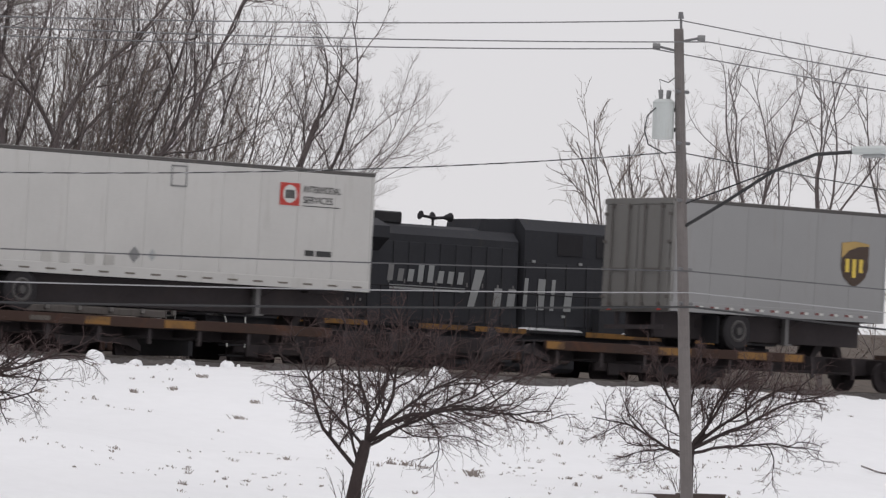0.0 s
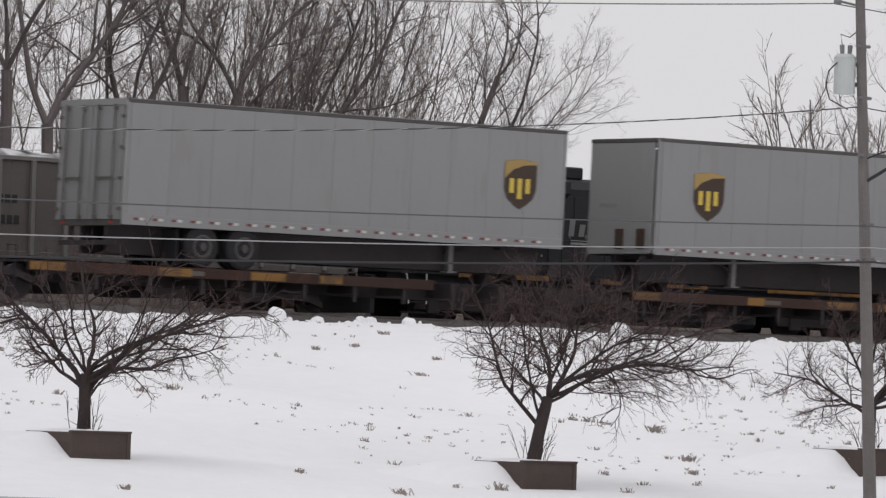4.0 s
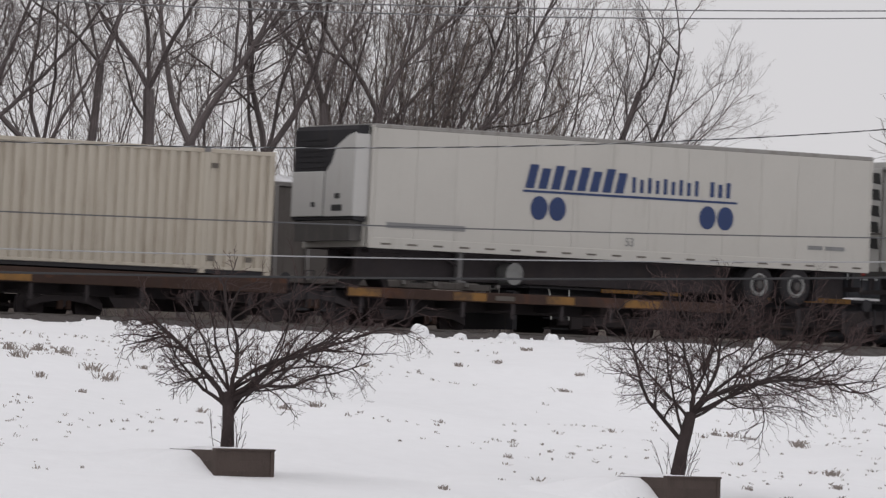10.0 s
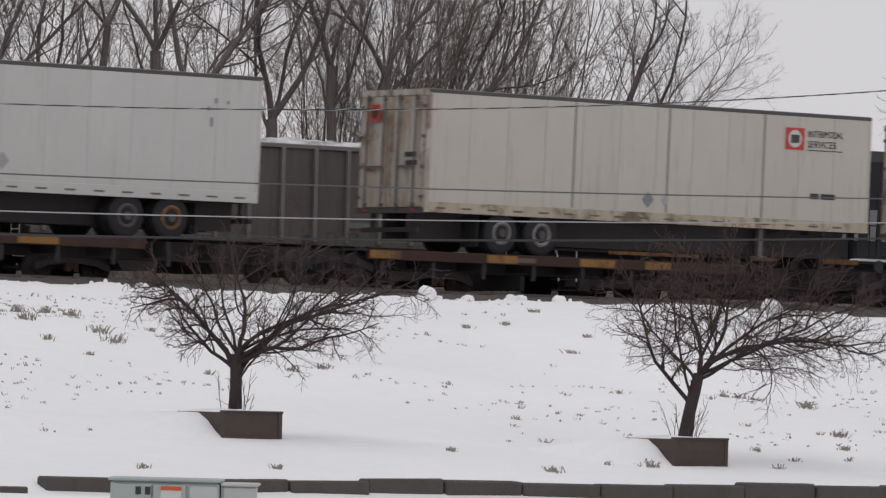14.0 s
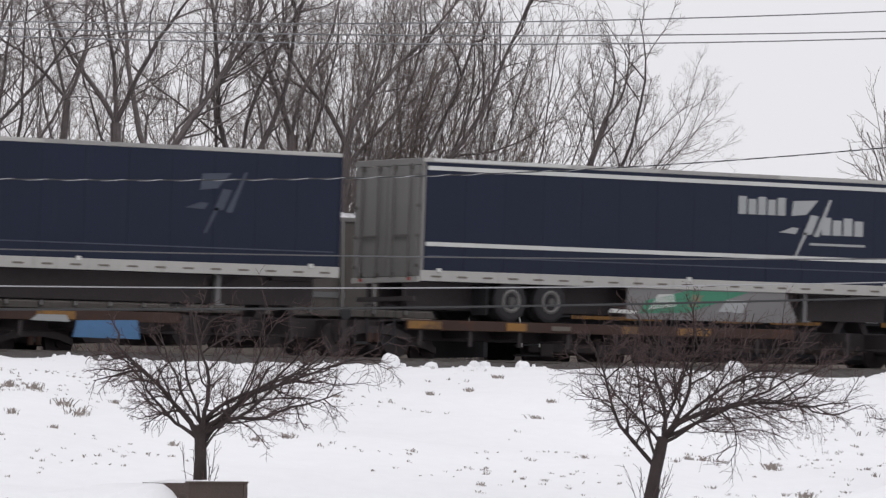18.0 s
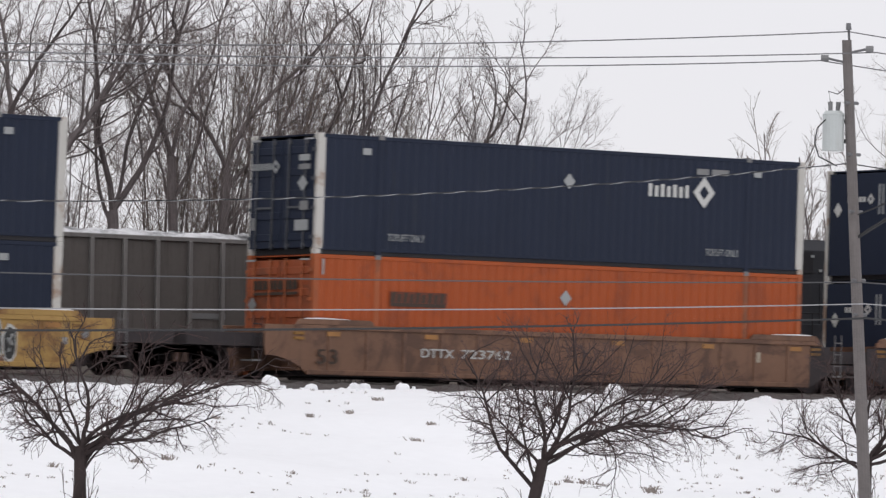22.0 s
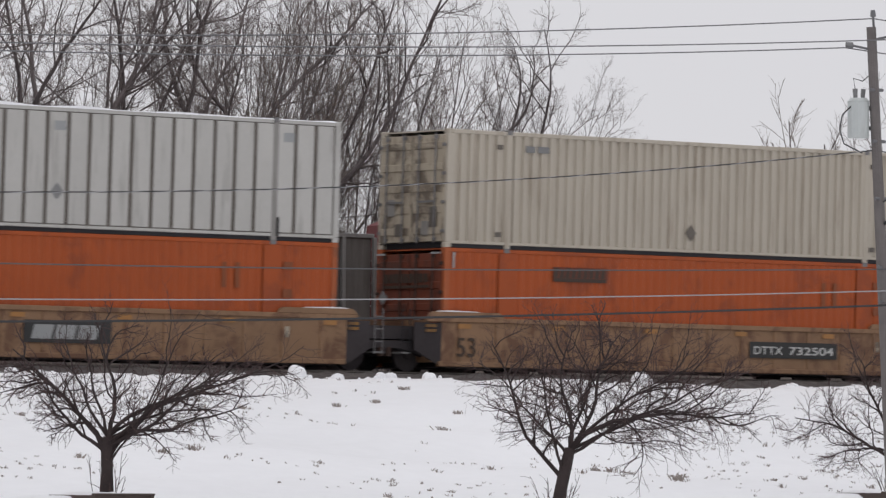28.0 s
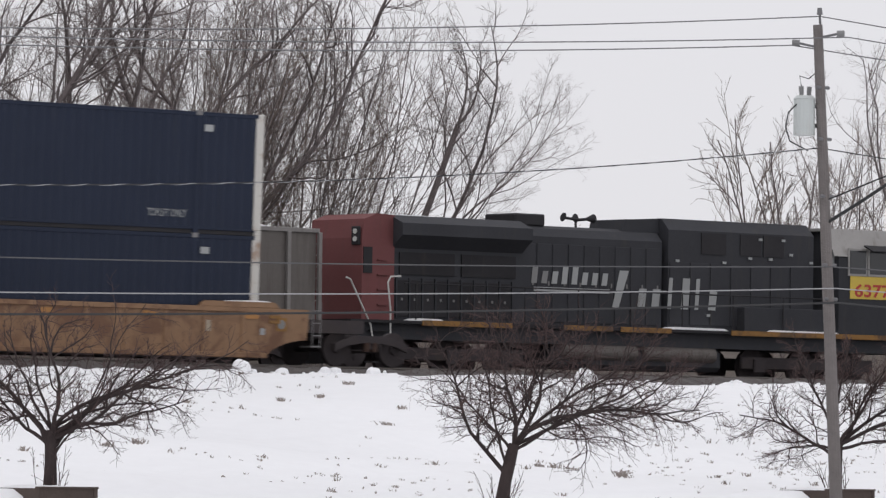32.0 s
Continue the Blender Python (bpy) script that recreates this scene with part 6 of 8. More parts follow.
    part("mud_flap", Solid().box((min(ax) - 0.75) if rear == "left" else (max(ax) + 0.72), (min(ax) - 0.72) if rear == "left" else (max(ax) + 0.75), 0.06, 0.65, 0.15, Z0 - 0.1), M_BLACK, t)
    if legs:
        for y in (0.55, W - 0.55):
            g = part("landing_leg", Solid().box(leg - 0.07, leg + 0.07, y - 0.07, y + 0.07, 0.25, Z0 - 0.05).box(leg - 0.14, leg + 0.14, y - 0.14, y + 0.14, 0.21, 0.25), M_GREY_RAIL, t)
            part("brace", Solid().cyl((leg, y, 0.6), (leg + (0.7 if rear == "left" else -0.7), y, Z0 - 0.08), 0.03, 6), M_DARK, g)
        part("leg_shaft", Solid().cyl((leg, 0.55, 0.7), (leg, W - 0.55, 0.7), 0.03, 6), M_DARK, t)
    part("kingpin_plate", Solid().box(pin - 0.6, pin + 0.6, 0.5, W - 0.5, Z0 - 0.14, Z0 - 0.06), M_DARK, t)
    s, s2, x = Solid(), Solid(), 0.35
    while x < L - 0.5:
        if tape == "slots":
            s.box(x, x + 0.3, -0.016, -0.008, Z0 + 0.03, Z0 + 0.075)
        else:
            s.box(x, x + 0.15, -0.016, -0.008, Z0 + 0.06, Z0 + 0.12)
            s2.box(x + 0.15, x + 0.3, -0.016, -0.008, Z0 + 0.06, Z0 + 0.12)
        x += 0.8 if tape == "slots" else 0.56
    part("reflective_tape", s, M_GRIME_MARK if tape == "slots" else M_LOCO_RED, t, "small dark slots" if tape == "slots" else "small red reflective dashes")["kind"] = "stuff"
    if tape != "slots":
        part("reflective_tape", s2, M_DECAL_W, t, "small white reflective dashes")["kind"] = "stuff"
    if skirt:
        a, b, z, m = skirt
        slope = 0.35
        pts = [(a, z), (b, z), (b + 0.05, z + 0.12), (b - slope, Z0 - 0.05), (a, Z0 - 0.05)] if rear == "left" else [(a + 2.6, z + 0.02), (b - 0.3, z), (b, Z0 - 0.05), (a - 0.3, Z0 - 0.05), (a - 0.3, Z0 - 0.22)]
        part("side_skirt", Solid().prism(pts, 0.03, 0.06), m, t, "aerodynamic side skirt")
    if marks:
        marks(t, L)
    return t


TZ = 3.86  # top of a trailer above its tyres


def shield(t, x, z):
    w, h = 0.52, 1.18
    o = [(x - w, z + h * 0.47), (x - w * 0.5, z + h * 0.5), (x, z + h * 0.52), (x + w * 0.5, z + h * 0.5), (x + w, z + h * 0.47), (x + w, z - h * 0.1), (x + w * 0.8, z - h * 0.3), (x + w * 0.4, z - h * 0.43), (x, z - h * 0.52), (x - w * 0.4, z - h * 0.43), (x - w * 0.8, z - h * 0.3), (x - w, z - h * 0.1)]
    part("emblem", Solid().prism(o, -0.016, -0.009), M_DECAL_BRN, t, "brown and gold shield emblem")
    part("emblem_gold", Solid().prism([(x - w, z + h * 0.47), (x, z + h * 0.52), (x + w, z + h * 0.47), (x + w, z + h * 0.42), (x + w * 0.2, z + h * 0.4), (x - w * 0.5, z + h * 0.3), (x - w, z + h * 0.12)], -0.02, -0.016), M_DECAL_GOLD, t)
    s = Solid()
    for i in range(3):
        a = x - 0.36 + i * 0.26
        s.box(a, a + 0.14, -0.026, -0.02, z - 0.22 - (0.14 if i == 1 else 0), z + 0.14)
    part("emblem_mark", s, M_DECAL_YEL, t)


def marks_shield(x):
    def f(t, L):
        shield(t, x, TZ - 1.4)
    return f


def marks_alliance(t, L, discs=(5.17, 5.75, 10.6, 11.19)):
    part("logo_word", blocks(Solid(), 4.7, 7.95, TZ - 1.3, TZ - 0.72, 8, 0.25, 0.32, cut=1), M_DECAL_NAVY, t, "navy block mark")
    part("logo_word", blocks(Solid(), 8.1, 10.4, TZ - 1.26, TZ - 0.88, 9, 0, 0.55, cut=1), M_DECAL_NAVY, t, "small navy block mark")
    part("logo_word", blocks(Solid(), 10.65, 11.45, TZ - 1.26, TZ - 0.88, 3, 0, 0.5, cut=1), M_DECAL_NAVY, t)
    strip(t, "logo_underline", M_DECAL_NAVY, 4.64, 11.56, TZ - 1.4, TZ - 1.345)
    for x in discs:
        part("disc", disc(Solid(), x, TZ - 1.77, 0.27, 0.29), M_DECAL_NAVY, t, "navy disc")
    written("53", 0.3, M_DECAL_DG, t, 7.95, TZ - 2.58)
    strip(t, "address_bar", M_DECAL_DG, 0.5, 2.9, TZ - 2.44, TZ - 2.31)
    strip(t, "number_bar", M_DECAL_DG, 14.0, 14.5, TZ - 2.42, TZ - 2.32)
    strip(t, "number_bar", M_DECAL_DG, 14.6, 15.25, TZ - 2.42, TZ - 2.32)


def marks_alliance_close(t, L):
    marks_alliance(t, L, (5.34, 5.96, 10.32, 10.9))


def marks_swift(t, L):
    part("logo_word_shade", blocks(Solid(), 6.5, 11.2, TZ - 1.84, TZ - 0.86, 5, 0.38, 0.2, y=-0.011), M_DECAL_GOLD, t)
    part("logo_word", blocks(Solid(), 6.6, 11.3, TZ - 1.78, TZ - 0.82, 5, 0.38, 0.3, y=-0.018), M_DECAL_BLUE, t, "slanting blue block mark")
    part("slash", Solid().prism([(9.55, TZ - 0.75), (9.8, TZ - 0.75), (10.35, TZ - 0.38), (10.05, TZ - 0.42)], -0.018, -0.011), M_DECAL_K, t)
    part("slash", Solid().prism([(8.1, TZ - 2.33), (8.55, TZ - 2.33), (8.95, TZ - 1.95), (8.6, TZ - 1.95)], -0.018, -0.011), M_DECAL_GOLD, t)
    part("stripe", Solid().prism([(0.12, TZ - 2.33), (8.12, TZ - 2.33), (8.4, TZ - 2.08), (3.4, TZ - 2.02), (0.12, TZ - 1.97)], -0.014, -0.008), M_STRIPE, t, "stripe fading from yellow to blue")
    part("mud_guard", Solid().box(1.85, 2.05, 0.25, 0.6, 0.2, 0.8), M_YELLOW, t, "yellow mud guard")
    written("Best In Class", 0.26, M_DECAL_DG, t, 0.3, TZ - 2.25, y=-0.02, width=1.75)
    strip(t, "address_bar", M_DECAL_DG, 13.9, 15.85, TZ - 1.76, TZ - 1.66)
    placard(t, 12.92, TZ - 2.07)
    for i in range(5):
        part("end_word", Solid().prism([(1.72, TZ - 2.25 + i * 0.42), (2.05, TZ - 2.2 + i * 0.42), (2.12, TZ - 1.92 + i * 0.42), (1.78, TZ - 1.96 + i * 0.42)], -0.042, -0.032, "x"), M_DECAL_K, t, "black block mark")


def marks_swift_old(t, L):
    part("logo_word", blocks(Solid(), 6.95, 11.0, TZ - 1.4, TZ - 0.56, 5, 0.4, 0.28), M_DECAL_NAVY, t, "slanting navy block mark")
    for k in (0, 0.24):
        part("swoosh", Solid().prism([(5.1 + k, TZ - 1.6 - k * 1.7), (5.5 + k, TZ - 1.62 - k * 1.7), (6.4 + k, TZ - 0.95 - k * 1.7), (7.6 + k * 0.6, TZ - 0.36 - k * 2.2), (6.3 + k, TZ - 0.75 - k * 1.7)], -0.016, -0.009), M_DECAL_GOLD, t, "tan swoosh")
    strip(t, "stripe", M_DECAL_TEAL, 4.75, 11.05, TZ - 1.66, TZ - 1.6)
    strip(t, "stripe", M_DECAL_NAVY, 6.6, 11.2, TZ - 1.55, TZ - 1.49)
    placard(t, 7.9, TZ - 2.38)


def marks_tip(t, L):
    part("logo_square", Solid().box(11.45, 12.08, -0.016, -0.008, TZ - 0.93, TZ - 0.38), M_DECAL_RED, t, "red square logo")
    part("logo_disc", disc(Solid(), 11.76, TZ - 0.65, 0.22, 0.22, y=-0.022), M_DECAL_W, t)
    part("logo_bar", blocks(Solid(), 11.62, 11.92, TZ - 0.76, TZ - 0.55, 3, y=-0.028), M_DECAL_K, t)
    written("INTERMODAL", 0.24, M_DECAL_K, t, 12.2, TZ - 0.59, width=1.2)
    written("SERVICES", 0.24, M_DECAL_K, t, 12.2, TZ - 0.85, width=0.95)
    strip(t, "underline", M_DECAL_K, 12.2, 13.4, TZ - 0.93, TZ - 0.91)
    strip(t, "number_bar", M_DECAL_K, 12.35, 12.65, TZ - 2.14, TZ - 2.0)
    strip(t, "number_bar", M_DECAL_K, 12.72, 13.2, TZ - 2.14, TZ - 2.0)
    placard(t, 7.0, TZ - 2.37, M_DECAL_DG)
    placard(t, 7.55, TZ - 2.36, M_DECAL_G, 0.13, 0.15)
    if L > 14.5:
        for x in (4.2, 4.75, 5.5, 6.1):
            strip(t, "plate", M_PALE_RAIL, x, x + 0.3, TZ - 2.66, TZ - 2.42, y=-0.013, label="pale square plate")
        for x0, x1, z0, z1 in ((8.0, 8.5, TZ - 0.2, TZ - 0.16), (8.0, 8.5, TZ - 0.68, TZ - 0.64), (8.0, 8.04, TZ - 0.68, TZ - 0.16), (8.46, 8.5, TZ - 0.68, TZ - 0.16)):
            strip(t, "frame_line", M_DECAL_DG, x0, x1, z0, z1, y=-0.013, label="grey square frame line")
    part("end_logo", Solid().box(0, 0.4, -0.012, -0.006, 0, 0.4), M_DECAL_RED, t, "red square logo").matrix_basis = pose(-0.11, 2.1, TZ - 0.75, 0, 0, -90)
    part("end_logo_mark", disc(Solid(), 0.2, 0.2, 0.13, 0.14, y=-0.02), M_DECAL_BRN, t).matrix_basis = pose(-0.11, 2.1, TZ - 0.75, 0, 0, -90)


def marks_tip_old(t, L):
    marks_tip(t, L)
    for x in (4.56, 7.58, 10.72):
        strip(t, "side_post", M_GREY_RAIL, x, x + 0.05, TZ - 2.66, TZ - 0.1, y=-0.008, label="dark riveted joint")
    rng = random.Random(14)
    for i in range(12):
        x = 0.5 + i * 1.1 + rng.uniform(-0.3, 0.3)
        strip(t, "rust_streak", M_BEIGE, x, x + rng.uniform(0.03, 0.07), TZ - 2.66, TZ - 2.66 + rng.uniform(0.3, 1.1), y=-0.004, label="thin rust streak")
    for y, z in ((0.35, TZ - 1.62), (0.3, TZ - 1.82)):
        part("end_number", Solid().box(-0.05, -0.036, y, y + 0.42, z, z + 0.12), M_DECAL_K, t)


def marks_white(t, L):
    strip(t, "painted_panel", M_BEIGE, 1.1, 2.42, TZ - 2.5, TZ - 2.2, y=-0.009, label="beige painted panel")
    strip(t, "number_bar", M_DECAL_K, 1.2, 1.6, TZ - 2.42, TZ - 2.28)
    strip(t, "number_bar", M_DECAL_K, 1.7, 2.3, TZ - 2.42, TZ - 2.28)
    placard(t, 7.4, TZ - 2.25, M_DECAL_G)
    for x, z, h in ((13.05, TZ - 0.75, 0.1), (13.15, TZ - 1.0, 0.22), (13.25, TZ - 0.55, 0.12), (13.6, TZ - 0.6, 0.08)):
        strip(t, "scrape", M_DECAL_DG, x, x + 0.07, z - h, z, y=-0.008, label="small dark scrape")
    strip(t, "rust_streak", M_BEIGE_D, 0.121, 0.2, TZ - 2.7, TZ - 0.3, y=-0.008, label="rust streak beside the nose")


def marks_plain(t, L):
    placard(t, 6.2, TZ - 2.3, M_DECAL_G)
    part("patch", disc(Solid(), 2.4, TZ - 0.75, 0.55, 0.45), M_WHITE, t, "round cleaned patch")
    part("plate", Solid().box(5.6, 6.0, -0.016, -0.008, TZ - 2.55, TZ - 2.3), M_DECAL_RED, t)


def marks_navy_trailer(faded):
    def f(t, L):
        m = M_GHOST if faded else M_DECAL_G
        x = 11.9 if faded != 1 else 3.6
        for pts in ([(x + 0.05, TZ - 1.0), (x + 0.55, TZ - 0.95), (x + 0.95, TZ - 0.58), (x + 0.1, TZ - 0.62)], [(x + 0.45, TZ - 1.47), (x + 0.75, TZ - 1.45), (x + 0.98, TZ - 0.98), (x + 0.72, TZ - 0.95)], [(x + 0.82, TZ - 1.5), (x + 1.0, TZ - 1.5), (x + 1.42, TZ - 0.55), (x + 1.34, TZ - 0.55)], [(x - 0.35, TZ - 1.42), (x + 0.2, TZ - 1.45), (x + 0.3, TZ - 1.3), (x + 0.1, TZ - 1.28)], [(x + 0.2, TZ - 2.0), (x + 0.27, TZ - 2.0), (x + 0.62, TZ - 1.4), (x + 0.5, TZ - 1.4)]):
            part("emblem_bar", Solid().prism(pts, -0.014, -0.008), m, t, "pale slanting emblem bar")
        if not faded:
            part("logo_word", blocks(Solid(), 10.15, 11.8, TZ - 1.0, TZ - 0.55, 5, 0, 0.2, cut=1), M_DECAL_G, t, "pale block mark")
            part("logo_word", blocks(Solid(), 13.0, 14.5, TZ - 1.45, TZ - 1.0, 4, 0, 0.2, cut=1), M_DECAL_G, t, "pale block mark")
            strip(t, "address_bar", M_DECAL_G, 12.6, 14.5, TZ - 1.72, TZ - 1.66)
            for z in (TZ - 0.28, TZ - 2.1):
                strip(t, "stripe", M_DECAL_W, 0.15, L - 0.15, z, z + 0.1, label="white stripe")
        strip(t, "top_edge", M_DECAL_W if not faded else M_ALU, 0.3, 4.5, TZ - 0.07, TZ + 0.005, y=-0.02)
        strip(t, "top_edge", M_ALU, 7.5, 11.5, TZ - 0.07, TZ + 0.005, y=-0.02)
        for x in (0.5, 8.5, 15.2):
            part("marker_lamp", Solid().box(x, x + 0.14, -0.03, -0.008, TZ - 2.72, TZ - 2.63), M_DECAL_W, t)
        strip(t, "seam_line", M_GHOST, 0.2, L - 0.2, TZ - 2.35, TZ - 2.32)
    return f


# ---- railway cars ----
def spine_car(L, hitch, box):
    """One unit of an articulated spine car; its left truck stands at the left joint."""
    c = thing("spine_car", "rusty brown railway spine car with worn yellow patches", "railway car", "spine cars")
    z1, z0 = 0.92, 0.62  # above the rail
    part("centre_sill", Solid().box(0.1, L - 0.1, 1.05, 1.55, 0.45, z1 - 0.02), M_DARK, c)
    r = random.Random(int(L * 100))
    for y0, y1 in ((0.02, 0.12), (WIDE - 0.12, WIDE - 0.02)):
        part("side_sill", Solid().box(0.9, (L - 0.9) if box else 0.7 * L, y0, y1, z0 + 0.05, z1 - 0.005, 0.01), M_RUSTY, c)
    for x in (0.92, 9.5) if box else (0.92, 4.3 + r.uniform(-0.6, 0.6), 7.4 + r.uniform(-0.6, 0.4), 9.5):
        part("yellow_patch", Solid().box(x, x + r.uniform(0.5, 1.3), 0.004, 0.02, z0 + 0.08, z1 - 0.035), M_YELLOW, c, "worn yellow paint")
    if not box:
        part("wheel_deck", Solid().box(0.8, L * 0.62, 0.1, WIDE - 0.1, z1 - 0.05, z1 - 0.005), M_DARK, c)
    x = 1.3
    while x < L - 1:
        part("cross_bearer", Solid().box(x, x + 0.12, 0.1, WIDE - 0.1, 0.5, z1 - 0.06), M_DARK, c)
        part("hanger", Solid().box(x, x + 0.1, 0.06, 0.12, 0.3, z0 + 0.04), M_DARK, c)
        x += 1.55
    for x in (0.2, L - 0.6):
        part("end_step", Solid().box(x, x + 0.4, 0.1, 0.5, 0.3, 0.36).box(x, x + 0.04, 0.12, 0.16, 0.3, z1).box(x + 0.36, x + 0.4, 0.12, 0.16, 0.3, z1), M_BLACK, c)
    for x in (0.3, L - 0.35):
        part("grab_iron", Solid().path([(x, 0.06, z1 - 0.1), (x, 0.06, z1 + 0.32), (x + 0.25, 0.06, z1 + 0.32), (x + 0.25, 0.06, z1 - 0.1)], 0.018, 6), M_BLACK, c)
    part("brake_wheel", Solid().cyl((L - 0.9, 0.1, z1 + 0.1), (L - 0.9, 0.13, z1 + 0.1), 0.16, 14), M_BLACK, c)
    if hitch:
        h = part("trailer_hitch", Solid().prism([(hitch - 0.75, z1 - 0.05), (hitch - 0.55, z1 - 0.05), (hitch, 1.5), (hitch + 0.35, z1 - 0.05), (hitch + 0.5, z1 - 0.05), (hitch + 0.2, 1.75), (hitch - 0.2, 1.75)], 1.0, 1.6), M_DARK, c, "folding trailer hitch")
        part("head_plate", Solid().box(hitch - 0.4, hitch + 0.4, 0.85, 1.75, 1.74, 1.755), M_BLACK, h)
    if box:
        for x in (0.75, 2.6, L - 3.0, L - 1.15):
            part("pedestal", Solid().box(x, x + 0.3, 0.15, WIDE - 0.15, z1 - 0.06, z1 + 0.14), M_RUSTY, c)
        strip(c, "side_band", M_RUSTY, 0.9, L - 0.9, z1 - 0.02, z1 + 0.1, y=0.03)
    bogie(c, 0.05)
    return c


def well_car(label, mat, L, marks=None, first=True, last=True, lead=1.2, tail=1.2):
    """A double-stack well car unit round a container L long; the well begins at x = 0."""
    c = thing("well_car", label, "railway car", "well cars")
    W, z0, z1 = WIDE + 0.12, 0.13, 1.33
    y0 = -0.1
    for a, b in ((y0, y0 + 0.09), (W - 0.1, W - 0.01)):
        part("side_wall", Solid().box(-0.1, L + 0.28, a + 0.03, b, z0 + 0.1, z1 - 0.1), mat, c)
        part("top_chord", Solid().box(-0.6, L + 0.6, a - 0.015, b + 0.01, z1 - 0.12, z1, 0.012), mat, c)
        part("bottom_chord", Solid().box(-0.2, L + 0.25, a - 0.015, b + 0.01, z0, z0 + 0.12, 0.012), mat, c)
    n = 14
    for i in range(n):
        x = 0.5 + i * (L - 1.0) / (n - 1)
        part("side_post", Solid().box(x - 0.05, x + 0.05, y0 + 0.005, y0 + 0.035, z0 + 0.1, z1 - 0.1, 0.008), mat, c)
    for x0, x1 in ((-0.55, 1.85), (L - 1.85, L + 0.55)):
        part("guide_rail", Solid().prism([(x0, z1), (x1, z1), (x1 - 0.05, z1 + 0.08), (x1 - 0.16, z1 + 0.13), (x0 + 0.16, z1 + 0.13), (x0 + 0.05, z1 + 0.08)], y0 - 0.02, y0 + 0.06), mat, c, "raised container guide")
    part("well_floor", Solid().box(0.0, L, 0.0, WIDE, z0 - 0.03, z0 + 0.006), M_DARK, c)
    for e, x in (("left", 0.0), ("right", L)):
        d = -1 if e == "left" else 1
        far = lead if e == "left" else tail
        part("end_wall", Solid().prism([(x + d * 0.2, z0 + 0.1), (x + d * 0.45, 1.25), (x + d * 0.6, 1.25), (x + d * 0.4, z0 + 0.1)], 0.0, WIDE), mat, c)
        part("end_platform", Solid().box(min(x + d * 0.55, x + d * far), max(x + d * 0.55, x + d * far), 0.3, WIDE - 0.3, 0.78, 1.1), M_DARK, c)
        e0, e1 = (0.1, 0.95) if d < 0 else (0.28, 1.0)
        if far > 2:  # the outer end rises over the truck in a curve
            arch = [(x + d * (0.2 + 1.25 * k), z0 + 0.03 + 0.42 * math.sin(k * math.pi / 2) ** 0.7) for k in np.linspace(0, 1, 7)]
            part("end_gusset", Solid().prism(([(x, z0 + 0.03)] + arch + [(x + d * 1.5, 0.85), (x + d * 1.5, z1 - 0.02), (x, z1 - 0.02)])[::d], y0 + 0.025, y0 + 0.07), mat, c, "end sheet arched over the truck")
        else:
            part("end_gusset", Solid().prism([(x + d * e0, z0 + 0.03), (x + d * (e0 + 0.08), z0 + 0.03), (x + d * e1, 0.52), (x + d * e1, z1 - 0.14), (x + d * e0, z1 - 0.14)][::d], y0 + 0.03, y0 + 0.07), M_DARK, c, "charcoal sloped end panel")
        la, lb = x + d * min(far - 0.5, 1.62), x + d * min(far - 0.26, 1.86)
        part("hand_brake" if d < 0 else "ladder", Solid().path([(la, y0, 0.4), (la, y0, 1.5)], 0.014).path([(lb, y0, 0.4), (lb, y0, 1.5)], 0.014).path([(la, y0, 0.7), (lb, y0, 0.7)], 0.014).path([(la, y0, 1.0), (lb, y0, 1.0)], 0.014).path([(la, y0, 1.3), (lb, y0, 1.3)], 0.014), M_GREY_RAIL if d > 0 else M_BLACK, c)
        part("step", Solid().box(min(la, lb) - 0.04, max(la, lb) + 0.04, y0, 0.3, 0.42, 0.46), M_GREY_RAIL, c)
        part("tie_down", Solid().box(min(x + d * 0.3, x + d * 0.62), max(x + d * 0.3, x + d * 0.62), y0 - 0.005, 0.02, 1.08, 1.15).box(min(x + d * 0.3, x + d * 0.62), max(x + d * 0.3, x + d * 0.62), y0 - 0.005, 0.02, 0.96, 1.03), M_YELLOW, c, "pair of yellow bars")
        part("snow_patch", Solid().prism([(x - d * 1.1, z1 + 0.131), (x + d * 0.3, z1 + 0.131), (x + d * 0.25, z1 + 0.15), (x - d * 0.2, z1 + 0.165), (x - d * 1.0, z1 + 0.145)][::d], y0 - 0.01, y0 + 0.05), M_SNOW_OLD, c, "thin snow left on the guide")
    bogie(c, -lead + 0.02 if not first else -lead - 0.2)
    if last:
        bogie(c, L + tail + 0.2)
    for i in range(6):
        x = 0.4 + i * 3.06
        strip(c, "reflector", M_REFLECT, x, x + 0.4, 1.06, 1.17, y=y0 - 0.004, label="worn orange reflector")
    strip(c, "stencil_bar", M_BEIGE_D, L - 1.68, L - 1.48, 0.74, 1.0, y=y0 + 0.008)
    if last:
        strip(c, "stencil_bar", M_DECAL_G, L + 0.02, L + 0.16, 0.68, 0.84, y=y0 + 0.008)
        strip(c, "number_plate", M_YELLOW, L + 0.5, L + 0.84, 0.78, 1.1, y=y0 + 0.02, label="ochre framed plate")
        part("disc", disc(Solid(), L + 0.67, 0.94, 0.11, 0.11, y=y0 + 0.012), M_DECAL_DG, c)
    if marks:
        marks(c, y0 - 0.002, z0, z1)
    return c


